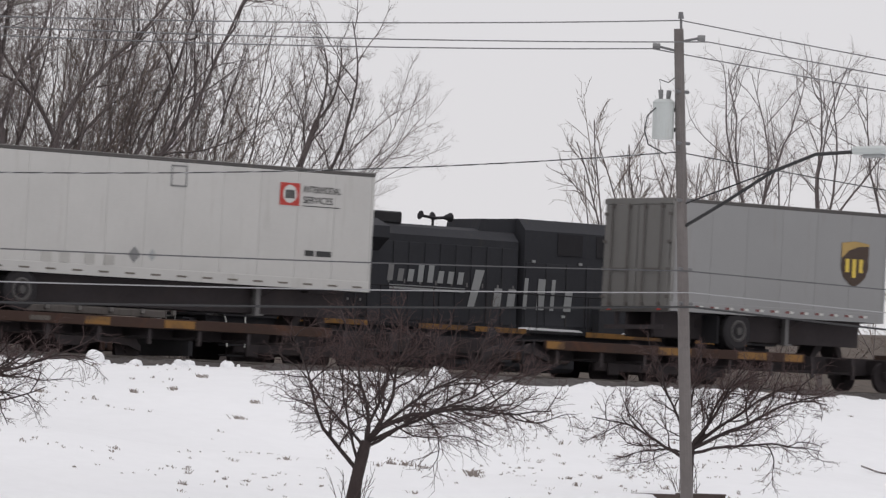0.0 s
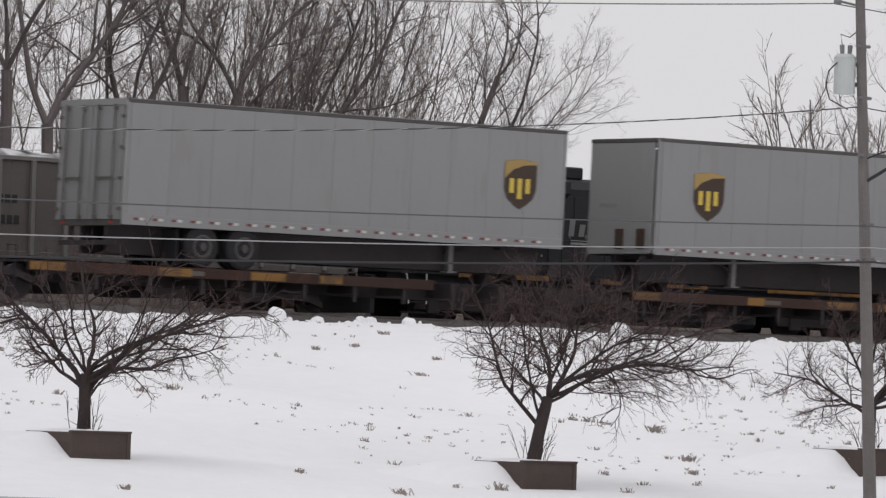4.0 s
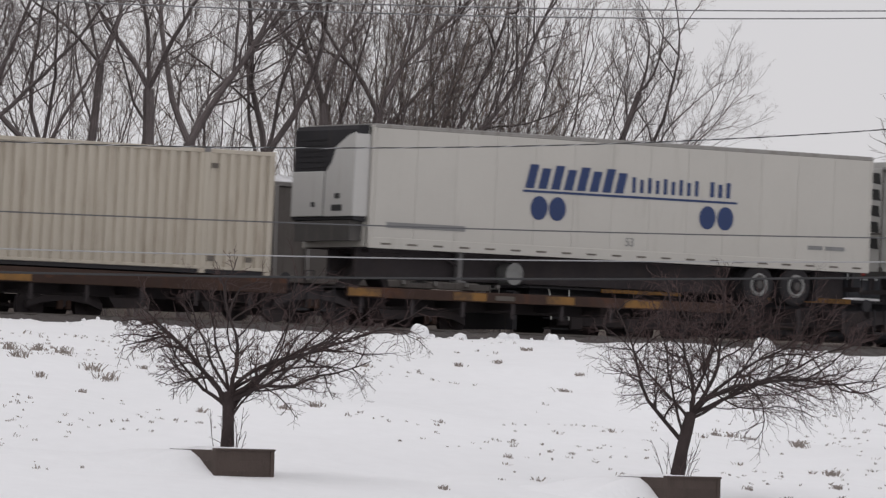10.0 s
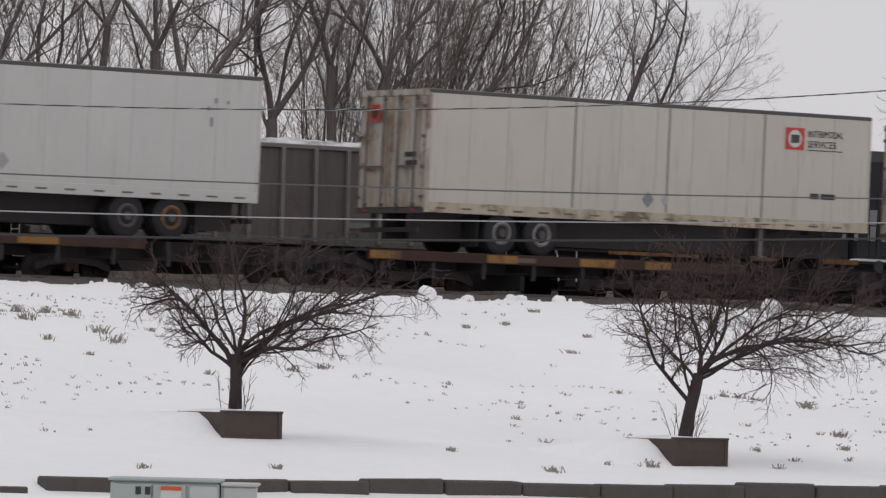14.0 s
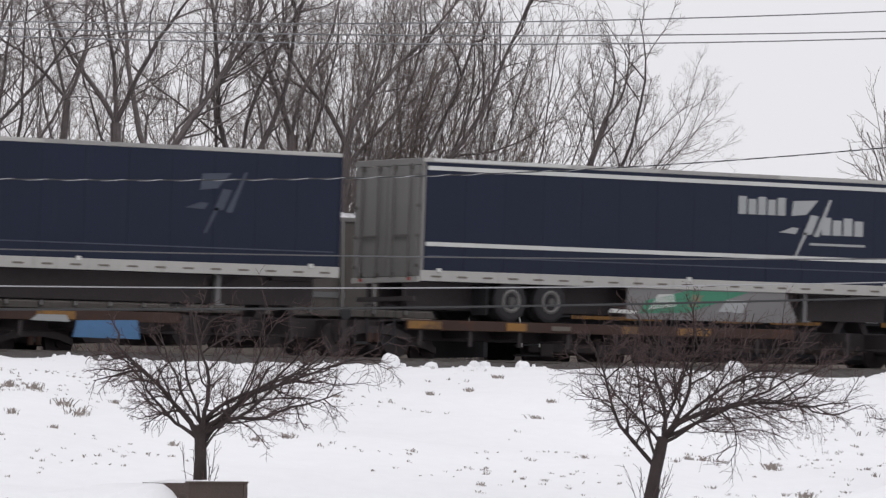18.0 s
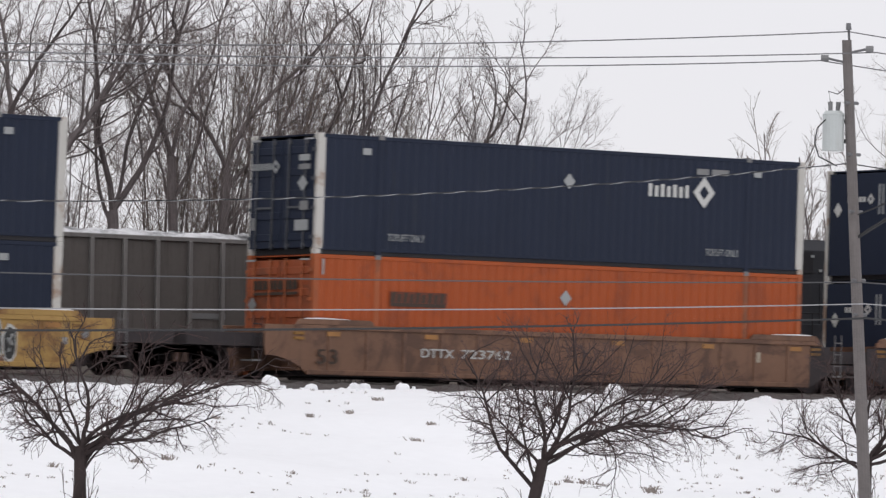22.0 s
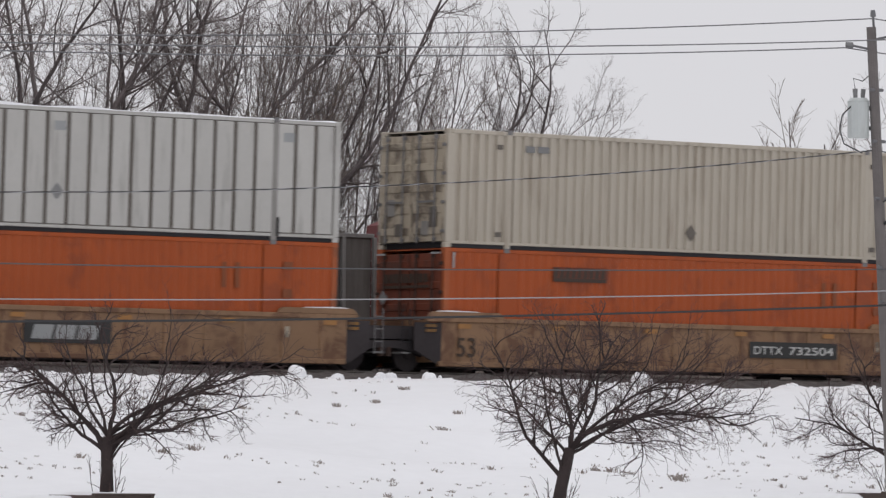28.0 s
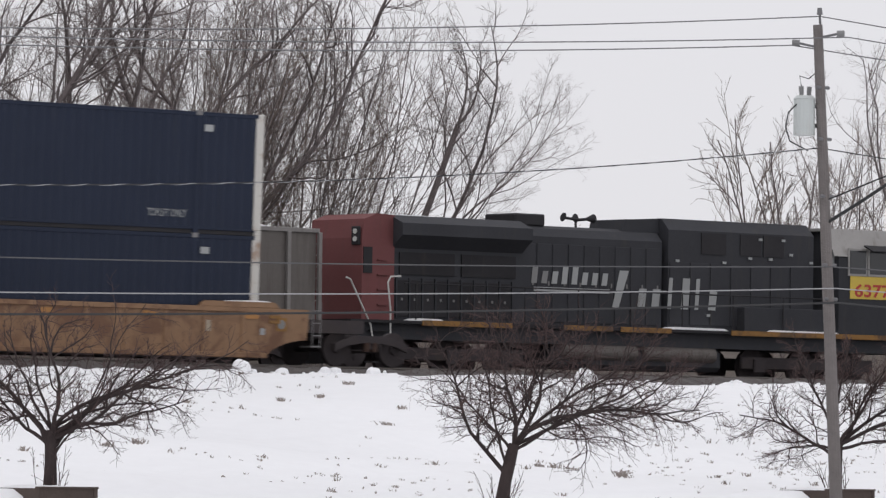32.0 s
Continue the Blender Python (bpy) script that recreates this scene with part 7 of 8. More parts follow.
def car_words(x, words, width, size=0.3, z=0.62, panel=False, mat=M_DECAL_W, frame_mat=None):
    def f(c, y, z0, z1):
        if panel:
            strip(c, "panel", M_DECAL_K, x - 0.12, x + width + 0.15, z - 0.1, z + size * 0.75 + 0.1, y=y - 0.006, label="black number panel")
        if frame_mat:
            strip(c, "panel_frame", frame_mat, x - 0.3, x + width + 0.3, z - 0.2, z + size * 0.75 + 0.2, y=y - 0.003, label="yellow painted panel")
        first, _, rest = words.partition(" ")
        written(first, size, mat, c, x, z, y=y - 0.013, width=width * (0.36 if rest else 1.0), bold=0.004)
        if rest:
            written(rest, size, mat, c, x + width * 0.44, z, y=y - 0.013, width=width * 0.56, bold=0.004)
    return f


def car_logo(x, c1=M_DECAL_W):
    def f(c, y, z0, z1):
        strip(c, "panel", M_DECAL_K, x, x + 2.5, 0.48, 1.0, y=y - 0.006, label="black panel")
        part("logo_word", blocks(Solid(), x + 0.2, x + 2.15, 0.57, 0.9, 3, 0.3, 0.12, y=y - 0.012), c1, c, "white block mark")
    return f


def both(*fs):
    def f(c, y, z0, z1):
        for g in fs:
            g(c, y, z0, z1)
    return f


def sprayed(c, y, x, w, z0, z1, fill, rng):
    """One fat sprayed letter: white outline, coloured body, dark and pale strokes."""
    def blob(k, dy):
        n, cx, cz = 11, x + w / 2, (z0 + z1) / 2
        return Solid().prism([(cx + k * w * 0.56 * math.cos(2 * math.pi * i / n) * (0.8 + 0.3 * wob[i]), cz + k * (z1 - z0) * 0.53 * math.sin(2 * math.pi * i / n) * (0.85 + 0.25 * wob[i])) for i in range(n)], y - dy - 0.003, y - dy)
    wob = [rng.random() for _ in range(11)]
    part("sprayed_outline", blob(1.0, 0.003), M_DECAL_W, c, "white graffiti outline")
    part("sprayed_letter", blob(0.82, 0.007), fill, c, "graffiti letter")
    for i in range(2):
        a, b, h = x + w * rng.uniform(0.25, 0.6), z0 + (z1 - z0) * rng.uniform(0.2, 0.45), (z1 - z0) * rng.uniform(0.25, 0.45)
        part("sprayed_stroke", Solid().prism([(a, b), (a + 0.07, b), (a + 0.07 + rng.uniform(-0.15, 0.15), b + h), (a + rng.uniform(-0.15, 0.1), b + h)], y - 0.014, y - 0.011), M_DECAL_G if i else M_DECAL_W, c)


def graffiti(c, y, z0, z1):
    r = random.Random(9)
    for x, w, n, fill in ((0.0, 0.46, 4, M_DECAL_K), (4.75, 0.77, 6, M_DECAL_RED), (10.6, 0.56, 4, M_DECAL_K), (13.28, 0.4, 4, M_DECAL_K)):
        for i in range(n):
            sprayed(c, y, x + i * w * 0.98, w, 0.2 + r.uniform(-0.03, 0.08), 1.15 + r.uniform(-0.12, 0.04), fill, r)
    part("sprayed_arrow", Solid().prism([(9.6, 0.75), (10.15, 0.95), (9.95, 0.72), (10.0, 0.3), (9.85, 0.3), (9.8, 0.7)], y - 0.01, y - 0.004), M_DECAL_RED, c)
    for i in range(9):
        x = 0.4 + i * 1.75 + r.uniform(-0.3, 0.3)
        part("worn_patch", Solid().prism([(x, 0.24), (x + r.uniform(0.3, 0.7), 0.24), (x + r.uniform(0.1, 0.4), 0.24 + r.uniform(0.1, 0.3))], y - 0.003, y), M_WELL, c, "rusty worn patch")


def small_bars(spec, mat=M_DECAL_W):
    def f(c, y, z0, z1):
        for x, w, z, h in spec:
            strip(c, "stencil_bar", mat, x, x + w, z, z + h, y=y - 0.006)
    return f


# ---- the train that stands on the far track ----
def locomotive(x):
    t = thing("diesel_locomotive", "dark grey diesel locomotive with a faded red rear end, standing", "locomotive", at=pose(x, 118.95, RAIL))
    C = 1.55
    part("underframe", Solid().box(0.9, 22.0, 0.25, 2.85, 1.0, 1.42).box(0.4, 22.5, 0.6, 2.5, 1.05, 1.35), M_LOCO, t)
    part("walkway", Solid().box(0.7, 22.2, 0.02, 3.08, 1.42, 1.5), M_BLACK, t)
    for a, b in ((3.2, 6.4), (8.3, 10.1), (10.4, 12.3), (14.6, 18.3), (18.6, 21.0)):
        part("sill_stripe", Solid().box(a, b, 0.0, 0.03, 1.38, 1.52), M_YELLOW, t, "worn orange sill stripe")
    for a, b in ((12.3, 14.5), (16.0, 18.9), (2.9, 4.0)):
        part("snow_patch", Solid().prism([(a, 1.5), (b, 1.5), (b - 0.15, 1.56), (a + 0.2, 1.57)], 0.03, 0.5), M_SNOW_OLD, t, "snow lying on the walkway")
    # rear end, red
    rear = part("rear_hood", Solid().prism([(1.42, 1.5), (2.55, 1.5), (2.55, 4.33), (1.95, 4.36), (1.5, 4.2), (1.42, 3.7)], 0.45, 2.65), M_LOCO_RED, t, "faded red rear hood")
    part("marker_box", Solid().box(1.36, 1.42, 0.5, 0.85, 3.5, 4.0, 0.02), M_BLACK, rear)
    for z in (3.66, 3.86):
        part("lamp", Solid().cyl((1.36, 0.67, z), (1.33, 0.67, z), 0.07, 12), M_DECAL_W, rear)
    part("class_box", Solid().box(1.46, 1.76, 0.42, 0.45, 2.75, 3.45), M_BLACK, rear)
    for i in range(4):
        part("grab_iron", Solid().box(1.95, 2.3, 0.4, 0.45, 1.9 + i * 0.4, 1.93 + i * 0.4), M_LOCO_RED, rear)
    # radiator section with overhanging wings
    rad = part("radiator_section", Solid().box(2.55, 7.15, 0.5, 2.6, 1.5, 3.5).prism([(0.5, 3.45), (0.05, 3.8), (0.05, 4.12), (0.6, 4.34), (2.5, 4.34), (3.05, 4.12), (3.05, 3.8), (2.6, 3.45)], 2.5, 7.15, "x"), M_LOCO, t)
    for a in (2.75, 4.95):
        part("radiator_grille", Solid().box(a, a + 1.95, 0.46, 0.5, 2.75, 3.35), M_BLACK, rad, "black radiator grille")
    for i in range(9):
        d = part("engine_door", Solid().box(2.68 + i * 0.46, 3.06 + i * 0.46, 0.46, 0.5, 1.62, 2.6, 0.01), M_BLACK, rad)
        part("latch", Solid().box(2.8 + i * 0.46, 2.86 + i * 0.46, 0.44, 0.46, 2.05, 2.12), M_GREY_RAIL, d)
    for i in range(10):
        part("door_post", Solid().box(2.62 + i * 0.46, 2.67 + i * 0.46, 0.44, 0.5, 1.58, 2.66), M_LOCO, rad)
    part("snow_cap", Solid().prism([(2.3, 4.34), (4.2, 4.34), (3.9, 4.375), (2.5, 4.37)], 0.8, 2.3), M_SNOW_OLD, rad, "thin snow on the roof")
    part("exhaust_duct", Solid().box(7.25, 8.35, 0.9, 2.2, 4.25, 4.58, 0.04), M_BLACK, t)
    hood = part("engine_hood", Solid().prism([(0.55, 1.5), (0.55, 3.95), (0.75, 4.18), (1.05, 4.27), (2.05, 4.27), (2.35, 4.18), (2.55, 3.95), (2.55, 1.5)], 7.0, 12.4, "x"), M_LOCO, t)
    for i in range(9):
        d = part("engine_door", Solid().box(7.15 + i * 0.58, 7.66 + i * 0.58, 0.525, 0.55, 1.6, 3.75, 0.008), M_LOCO, hood)
        part("latch", Solid().box(7.55 + i * 0.58, 7.6 + i * 0.58, 0.505, 0.525, 2.6, 2.72), M_GREY_RAIL, d)
    part("hood_cap", Solid().cyl((12.4, C, 3.3), (12.55, C, 3.3), 0.9, 18, 0.7), M_LOCO, hood)
    horn = part("horn", Solid().cyl((10.05, C, 4.25), (10.05, C, 4.5), 0.035, 8), M_BLACK, t, "black air horn with three trumpets")
    for dx, dy in ((-0.5, -0.12), (0.0, 0.12), (0.42, 0.0)):
        part("trumpet", Solid().cyl((10.05, C + dy, 4.5), (10.05 + dx * 1.0 + 0.01, C + dy, 4.54), 0.045, 8, 0.04).cyl((10.05 + dx, C + dy, 4.54), (10.05 + dx * 1.35 + 0.1, C + dy, 4.56), 0.05, 12, 0.13), M_BLACK, horn)
    aux = part("equipment_cabinet", Solid().prism([(0.45, 1.5), (0.45, 4.3), (0.75, 4.62), (2.35, 4.62), (2.65, 4.3), (2.65, 1.5)], 12.55, 18.2, "x").prism([(11.15, 4.2), (12.55, 4.2), (12.55, 4.6), (11.25, 4.55)], 0.85, 2.25), M_LOCO, t)
    for a, w in ((13.8, 0.95), (15.3, 0.8), (16.2, 0.8)):
        part("air_grille", Solid().box(a, a + w, 0.42, 0.45, 3.65, 4.25), M_BLACK, aux, "black air grille")
    for i in range(7):
        part("cabinet_door", Solid().box(12.6 + i * 0.78, 13.3 + i * 0.78, 0.42, 0.45, 1.65, 3.4, 0.008), M_LOCO, aux)
    for x_, z_ in ((12.8, 3.4), (14.6, 3.4), (15.6, 3.55), (16.4, 3.55), (17.2, 3.7), (18.0, 3.5), (16.0, 4.1), (16.9, 4.1), (14.0, 1.9), (17.6, 1.9)):
        part("sticker", Solid().box(x_, x_ + 0.13, 0.39, 0.42, z_, z_ + 0.07), M_DECAL_G, aux)
    # cab and nose
    cabin = part("cab", Solid().prism([(0.12, 1.5), (0.12, 3.7), (0.55, 4.5), (2.55, 4.5), (2.98, 3.7), (2.98, 1.5)], 18.9, 21.2, "x"), M_LOCO, t, "dark grey cab")
    part("cab_roof", Solid().prism([(0.1, 3.75), (0.5, 4.56), (2.6, 4.56), (3.0, 3.75), (2.6, 4.48), (0.5, 4.48)], 18.7, 21.3, "x"), M_ALU, cabin, "snow-dusted cab roof")
    for a, b in ((19.3, 19.95), (20.1, 20.85)):
        w = part("window_frame", Solid().box(a - 0.06, b + 0.06, 0.08, 0.12, 3.2, 4.0, 0.01), M_ALU, cabin, "pale metal window frame")
        part("window_pane", Solid().box(a, b, 0.07, 0.08, 3.27, 3.93), M_GLASS, w)
    part("sun_visor", Solid().prism([(0.12, 4.05), (-0.25, 3.9), (-0.25, 3.93), (0.12, 4.1)], 19.9, 21.0, "x"), M_BLACK, cabin)
    part("side_light", Solid().box(18.75, 18.9, 0.3, 0.55, 3.5, 3.9), M_GLASS_L, cabin)
    plate = part("number_patch", Solid().box(19.35, 21.1, 0.1, 0.12, 2.55, 3.22), M_DECAL_YEL, cabin, "yellow painted number patch")
    written("6377", 0.5, M_DECAL_RED, plate, 19.5, 2.62, y=0.092, width=1.45, bold=0.01)
    part("nose", Solid().prism([(21.2, 1.5), (22.5, 1.5), (22.5, 2.9), (22.2, 3.2), (21.2, 3.3)], 0.75, 2.35), M_LOCO_RED, t)
    part("cabinet_low", Solid().box(15.2, 18.6, 0.12, 0.45, 1.5, 2.2, 0.02), M_LOCO, t)
    # side lettering, as plain blocks
    for i in range(8):
        a, top = 7.5 + i * 0.37, 3.0 + (0.14 if i in (0, 3, 4) else 0)
        part("logo_block", Solid().prism([(a, 2.66), (a + 0.2, 2.66), (a + 0.26, top), (a + 0.06, top)], 0.5, 0.506), M_DECAL_DG if i < 2 else M_DECAL_G, t, "worn white block lettering")
    part("logo_line", Solid().box(7.6, 10.4, 0.5, 0.506, 2.44, 2.56), M_DECAL_G, t)
    part("logo_block", Solid().prism([(10.5, 2.05), (10.74, 2.05), (11.12, 3.1), (10.78, 3.1)], 0.5, 0.506), M_DECAL_G, t, "worn white block lettering")
    for i in range(6):
        a, top = 11.45 + i * 0.52, 2.62 if i in (0, 1, 5) else 2.95
        wide = 0.28 if i not in (2, 4) else 0.14
        yy = 0.5 if a < 12.4 else 0.4
        part("logo_block", Solid().prism([(a, 2.08), (a + wide, 2.08), (a + wide + 0.07, top), (a + 0.07, top)], yy, yy + 0.006), M_DECAL_G, t, "worn white block lettering")
    # handrails, steps
    for i, a in enumerate(np.arange(3.0, 19.0, 1.95)):
        part("stanchion", Solid().cyl((a, 0.06, 1.45), (a, 0.06, 2.5), 0.022, 6), M_BLACK, t)
    part("handrail", Solid().cyl((2.6, 0.06, 2.5), (18.8, 0.06, 2.5), 0.02, 6), M_BLACK, t)
    part("end_handrail", Solid().path([(0.55, 0.05, 2.6), (0.7, 0.05, 2.55), (1.42, 0.05, 1.35), (1.5, 0.05, 0.98), (1.5, 0.05, 0.6)], 0.025, 6), M_DECAL_W, t, "white end handrail")
    part("end_handrail", Solid().path([(2.45, 0.05, 2.68), (2.1, 0.05, 2.66), (2.0, 0.05, 2.5), (2.1, 0.05, 1.8), (2.12, 0.05, 0.6)], 0.025, 6), M_DECAL_W, t, "white end handrail")
    for i in range(4):
        part("step", Solid().box(1.5, 2.1, 0.05, 0.4, 0.35 + i * 0.28, 0.39 + i * 0.28), M_BLACK, t)
    part("pilot", Solid().box(0.3, 0.45, 0.2, 2.9, 0.3, 1.3), M_BLACK, t)
    part("fuel_tank", Solid().box(8.2, 14.6, 0.35, 2.75, 0.35, 0.98, 0.12), M_LOCO, t)
    for a in (8.6, 11.6):
        part("air_tank", Solid().cyl((a, 0.4, 0.82), (a + 2.6, 0.4, 0.82), 0.23, 18).cyl((a - 0.08, 0.4, 0.82), (a, 0.4, 0.82), 0.15, 18, 0.23), M_HOPPER, t, "grey cylindrical air tank")
    for c_ in (4.6, 18.0):
        f = part("truck_frame", Solid().box(c_ - 2.6, c_ + 2.6, 0.42, 0.58, 0.45, 0.8, 0.03).box(c_ - 2.6, c_ + 2.6, 2.5, 2.66, 0.45, 0.8, 0.03), M_DARK, t)
        for d in (-1.95, 0.0, 1.95):
            for y_ in (0.72, 2.3):
                part("wheel", Solid().cyl((c_ + d, y_, 0.53), (c_ + d, y_ + 0.13, 0.53), 0.53, 22), M_DARK, f)
            part("axle_box", Solid().box(c_ + d - 0.22, c_ + d + 0.22, 0.34, 0.44, 0.35, 0.75, 0.03), M_DARK, f)
    part("coupler", Solid().box(-0.45, 0.3, C - 0.15, C + 0.15, 0.75, 1.0, 0.03), M_DARK, t)
    return t


locomotive(97.9)


def hopper_car(x, L, seed, orange=False):
    t = thing("hopper_car", "grey aluminium coal hopper car with a snowy load, standing", "railway car", "coal hopper cars", pose(x, 118.95, RAIL))
    z0, z1 = 1.45, 3.75
    W = 3.1
    for y0, y1 in ((0.06, 0.1), (W - 0.1, W - 0.06)):
        part("side_wall", Solid().box(0.15, L - 0.15, y0, y1, z0, z1), M_HOPPER, t)
        part("top_chord", Solid().box(0.05, L - 0.05, y0 - 0.06, y1 + 0.06, z1 - 0.02, z1 + 0.1, 0.015), M_HOPPER_POST, t)
        part("bottom_sill", Solid().box(0.3, L - 0.3, y0 - 0.03, y1 + 0.03, z0 - 0.18, z0, 0.015), M_HOPPER, t)
    post = Solid().box(-0.06, 0.06, -0.05, 0.06, z0 - 0.1, z1, 0.012).mesh("side_post", M_HOPPER_POST)
    for i in range(15):
        part("side_post", post, M_HOPPER_POST, t, at=(L - 0.06 - i * 1.06, 0, 0))
    for a in (0.0, L):
        d = 1 if a == 0 else -1
        part("end_wall", Solid().box(min(a + d * 0.1, a + d * 0.15), max(a + d * 0.1, a + d * 0.15), 0.1, W - 0.1, 2.2, z1), M_HOPPER, t)
        part("slope_sheet", Solid().prism([(a + d * 0.15, 2.2), (a + d * 2.8, 1.0), (a + d * 2.85, 1.06), (a + d * 0.2, 2.26)][::d], 0.1, W - 0.1), M_HOPPER, t)
        lad = part("ladder", Solid().cyl((a - d * 0.03, 0.05, 1.0), (a - d * 0.03, 0.05, z1), 0.02, 6).cyl((a - d * 0.03, 0.42, 1.0), (a - d * 0.03, 0.42, z1), 0.02, 6), M_ALU, t)
        for i in range(9):
            part("rung", Solid().cyl((a - d * 0.03, 0.05, 1.05 + i * 0.3), (a - d * 0.03, 0.42, 1.05 + i * 0.3), 0.018, 6), M_DECAL_W if i % 2 else M_ALU, lad)
        part("end_platform", Solid().box(min(a, a - d * 0.35), max(a, a - d * 0.35), 0.3, W - 0.3, 0.95, 1.15), M_DARK, t)
    for i in range(4):
        a = 2.6 + i * (L - 5.2) / 3.6
        part("hopper_bay", Solid().prism([(a, 1.4), (a + 2.3, 1.4), (a + 1.6, 0.45), (a + 0.7, 0.45)], 0.3, W - 0.3), M_DARK, t)
    part("centre_sill", Solid().box(0.0, L, 1.3, 1.8, 0.85, 1.15), M_DARK, t)
    s = Solid()
    m, k = 60, 8
    v = [(0.2 + (L - 0.4) * i / m, 0.12 + (W - 0.24) * j / k, z1 + (-0.12 + 0.42 * math.sin(math.pi * j / k) * min(1, 2.2 * math.sin(math.pi * i / m) ** 0.7) + 0.14 * noise.noise((i * 0.55 + seed, j * 0.8, 0)))) for j in range(k + 1) for i in range(m + 1)]
    s.add(v, [(j * (m + 1) + i, j * (m + 1) + i + 1, (j + 1) * (m + 1) + i + 1, (j + 1) * (m + 1) + i) for j in range(k) for i in range(m)])
    part("load", s, M_COAL, t, "coal load under patchy snow")
    for i in range(4):
        strip(t, "mark_block", M_DECAL_K, 3.62 + i * 0.22, 3.78 + i * 0.22, 2.66, 2.86, y=0.04)
        strip(t, "mark_block", M_DECAL_K, 3.7 + i * 0.22, 3.86 + i * 0.22, 2.12, 2.34, y=0.04)
    strip(t, "number_bar", M_DECAL_DG, 10.3, 11.4, 1.75, 1.9, y=0.04)
    if orange:
        part("end_panel", Solid().box(0.25, 1.5, 0.03, 0.055, 2.0, 3.3), M_ORANGE, t, "orange painted panel")
        for a, z, k in ((15.1, 1.15, 0.2), (15.25, 1.6, 0.14), (14.9, 2.2, 0.12)):
            clod = Solid()
            lump(clod, a, 0.25, z, k, k * 0.8, random.Random(int(a * 10)))
            part("snow_patch", clod, M_SNOW_OLD, t, "clump of snow caught on the car end")
    for c_ in (1.9, L - 1.9):
        bogie(t, c_, 0, W / 2)
    return t


hopper_car(82.0, 15.55, 3, orange=True)
hopper_car(65.6, 15.55, 8)
hopper_car(49.2, 15.55, 14)


# ---- the passing train: (thing, left end at the start, foot) of everything that rolls ----
SIDE = 108.1  # near side of the loads
DECK, PEDESTAL, WELL_FOOT = 4.92, 5.06, 4.138
TRAIN = []


def put(load, x, z):
    load.matrix_basis = pose(x, SIDE, z)
    TRAIN.append((load, x, z))
    return load


def white_trailer(what, L, rear, marks, mat=None, **more):
    return trailer("white semi-trailer with " + what, mat or M_WHITE, L, rear, marks=marks, **more)


def parcel_trailer(L, x, rear, brown=False, **more):
    return trailer("grey box semi-trailer with a brown shield emblem" + (", brownish doors" if brown else ""), M_UPSGREY, L, rear, M_UPSGREY2 if brown else None, marks=marks_shield(x), tape="dashes", **more)


def marks_sprayed_skirt(t, L):
    marks_navy_trailer(0)(t, L)
    for mat, label, pts in ((M_DECAL_GRN, "green sprayed patch", [(7.0, 0.3), (7.2, 0.62), (8.6, 0.9), (10.6, 0.9), (9.6, 0.62), (8.6, 0.35)]), (M_DECAL_W, "white sprayed patch", [(7.3, 0.4), (7.6, 0.78), (8.1, 0.8), (8.2, 0.5)]), (M_DECAL_W, "white sprayed patch", [(6.0, 0.3), (6.1, 0.4), (6.9, 0.36), (6.9, 0.28)]), (M_DECAL_RED, "red sprayed patch", [(8.6, 0.5), (8.7, 0.8), (9.1, 0.78), (8.95, 0.5)]), (M_DECAL_G, "grey sprayed patch", [(9.6, 0.4), (9.9, 0.7), (10.6, 0.7), (10.4, 0.38)])):
        part("sprayed_patch", Solid().prism(pts[::-1], 0.02, 0.027), mat, t, label)


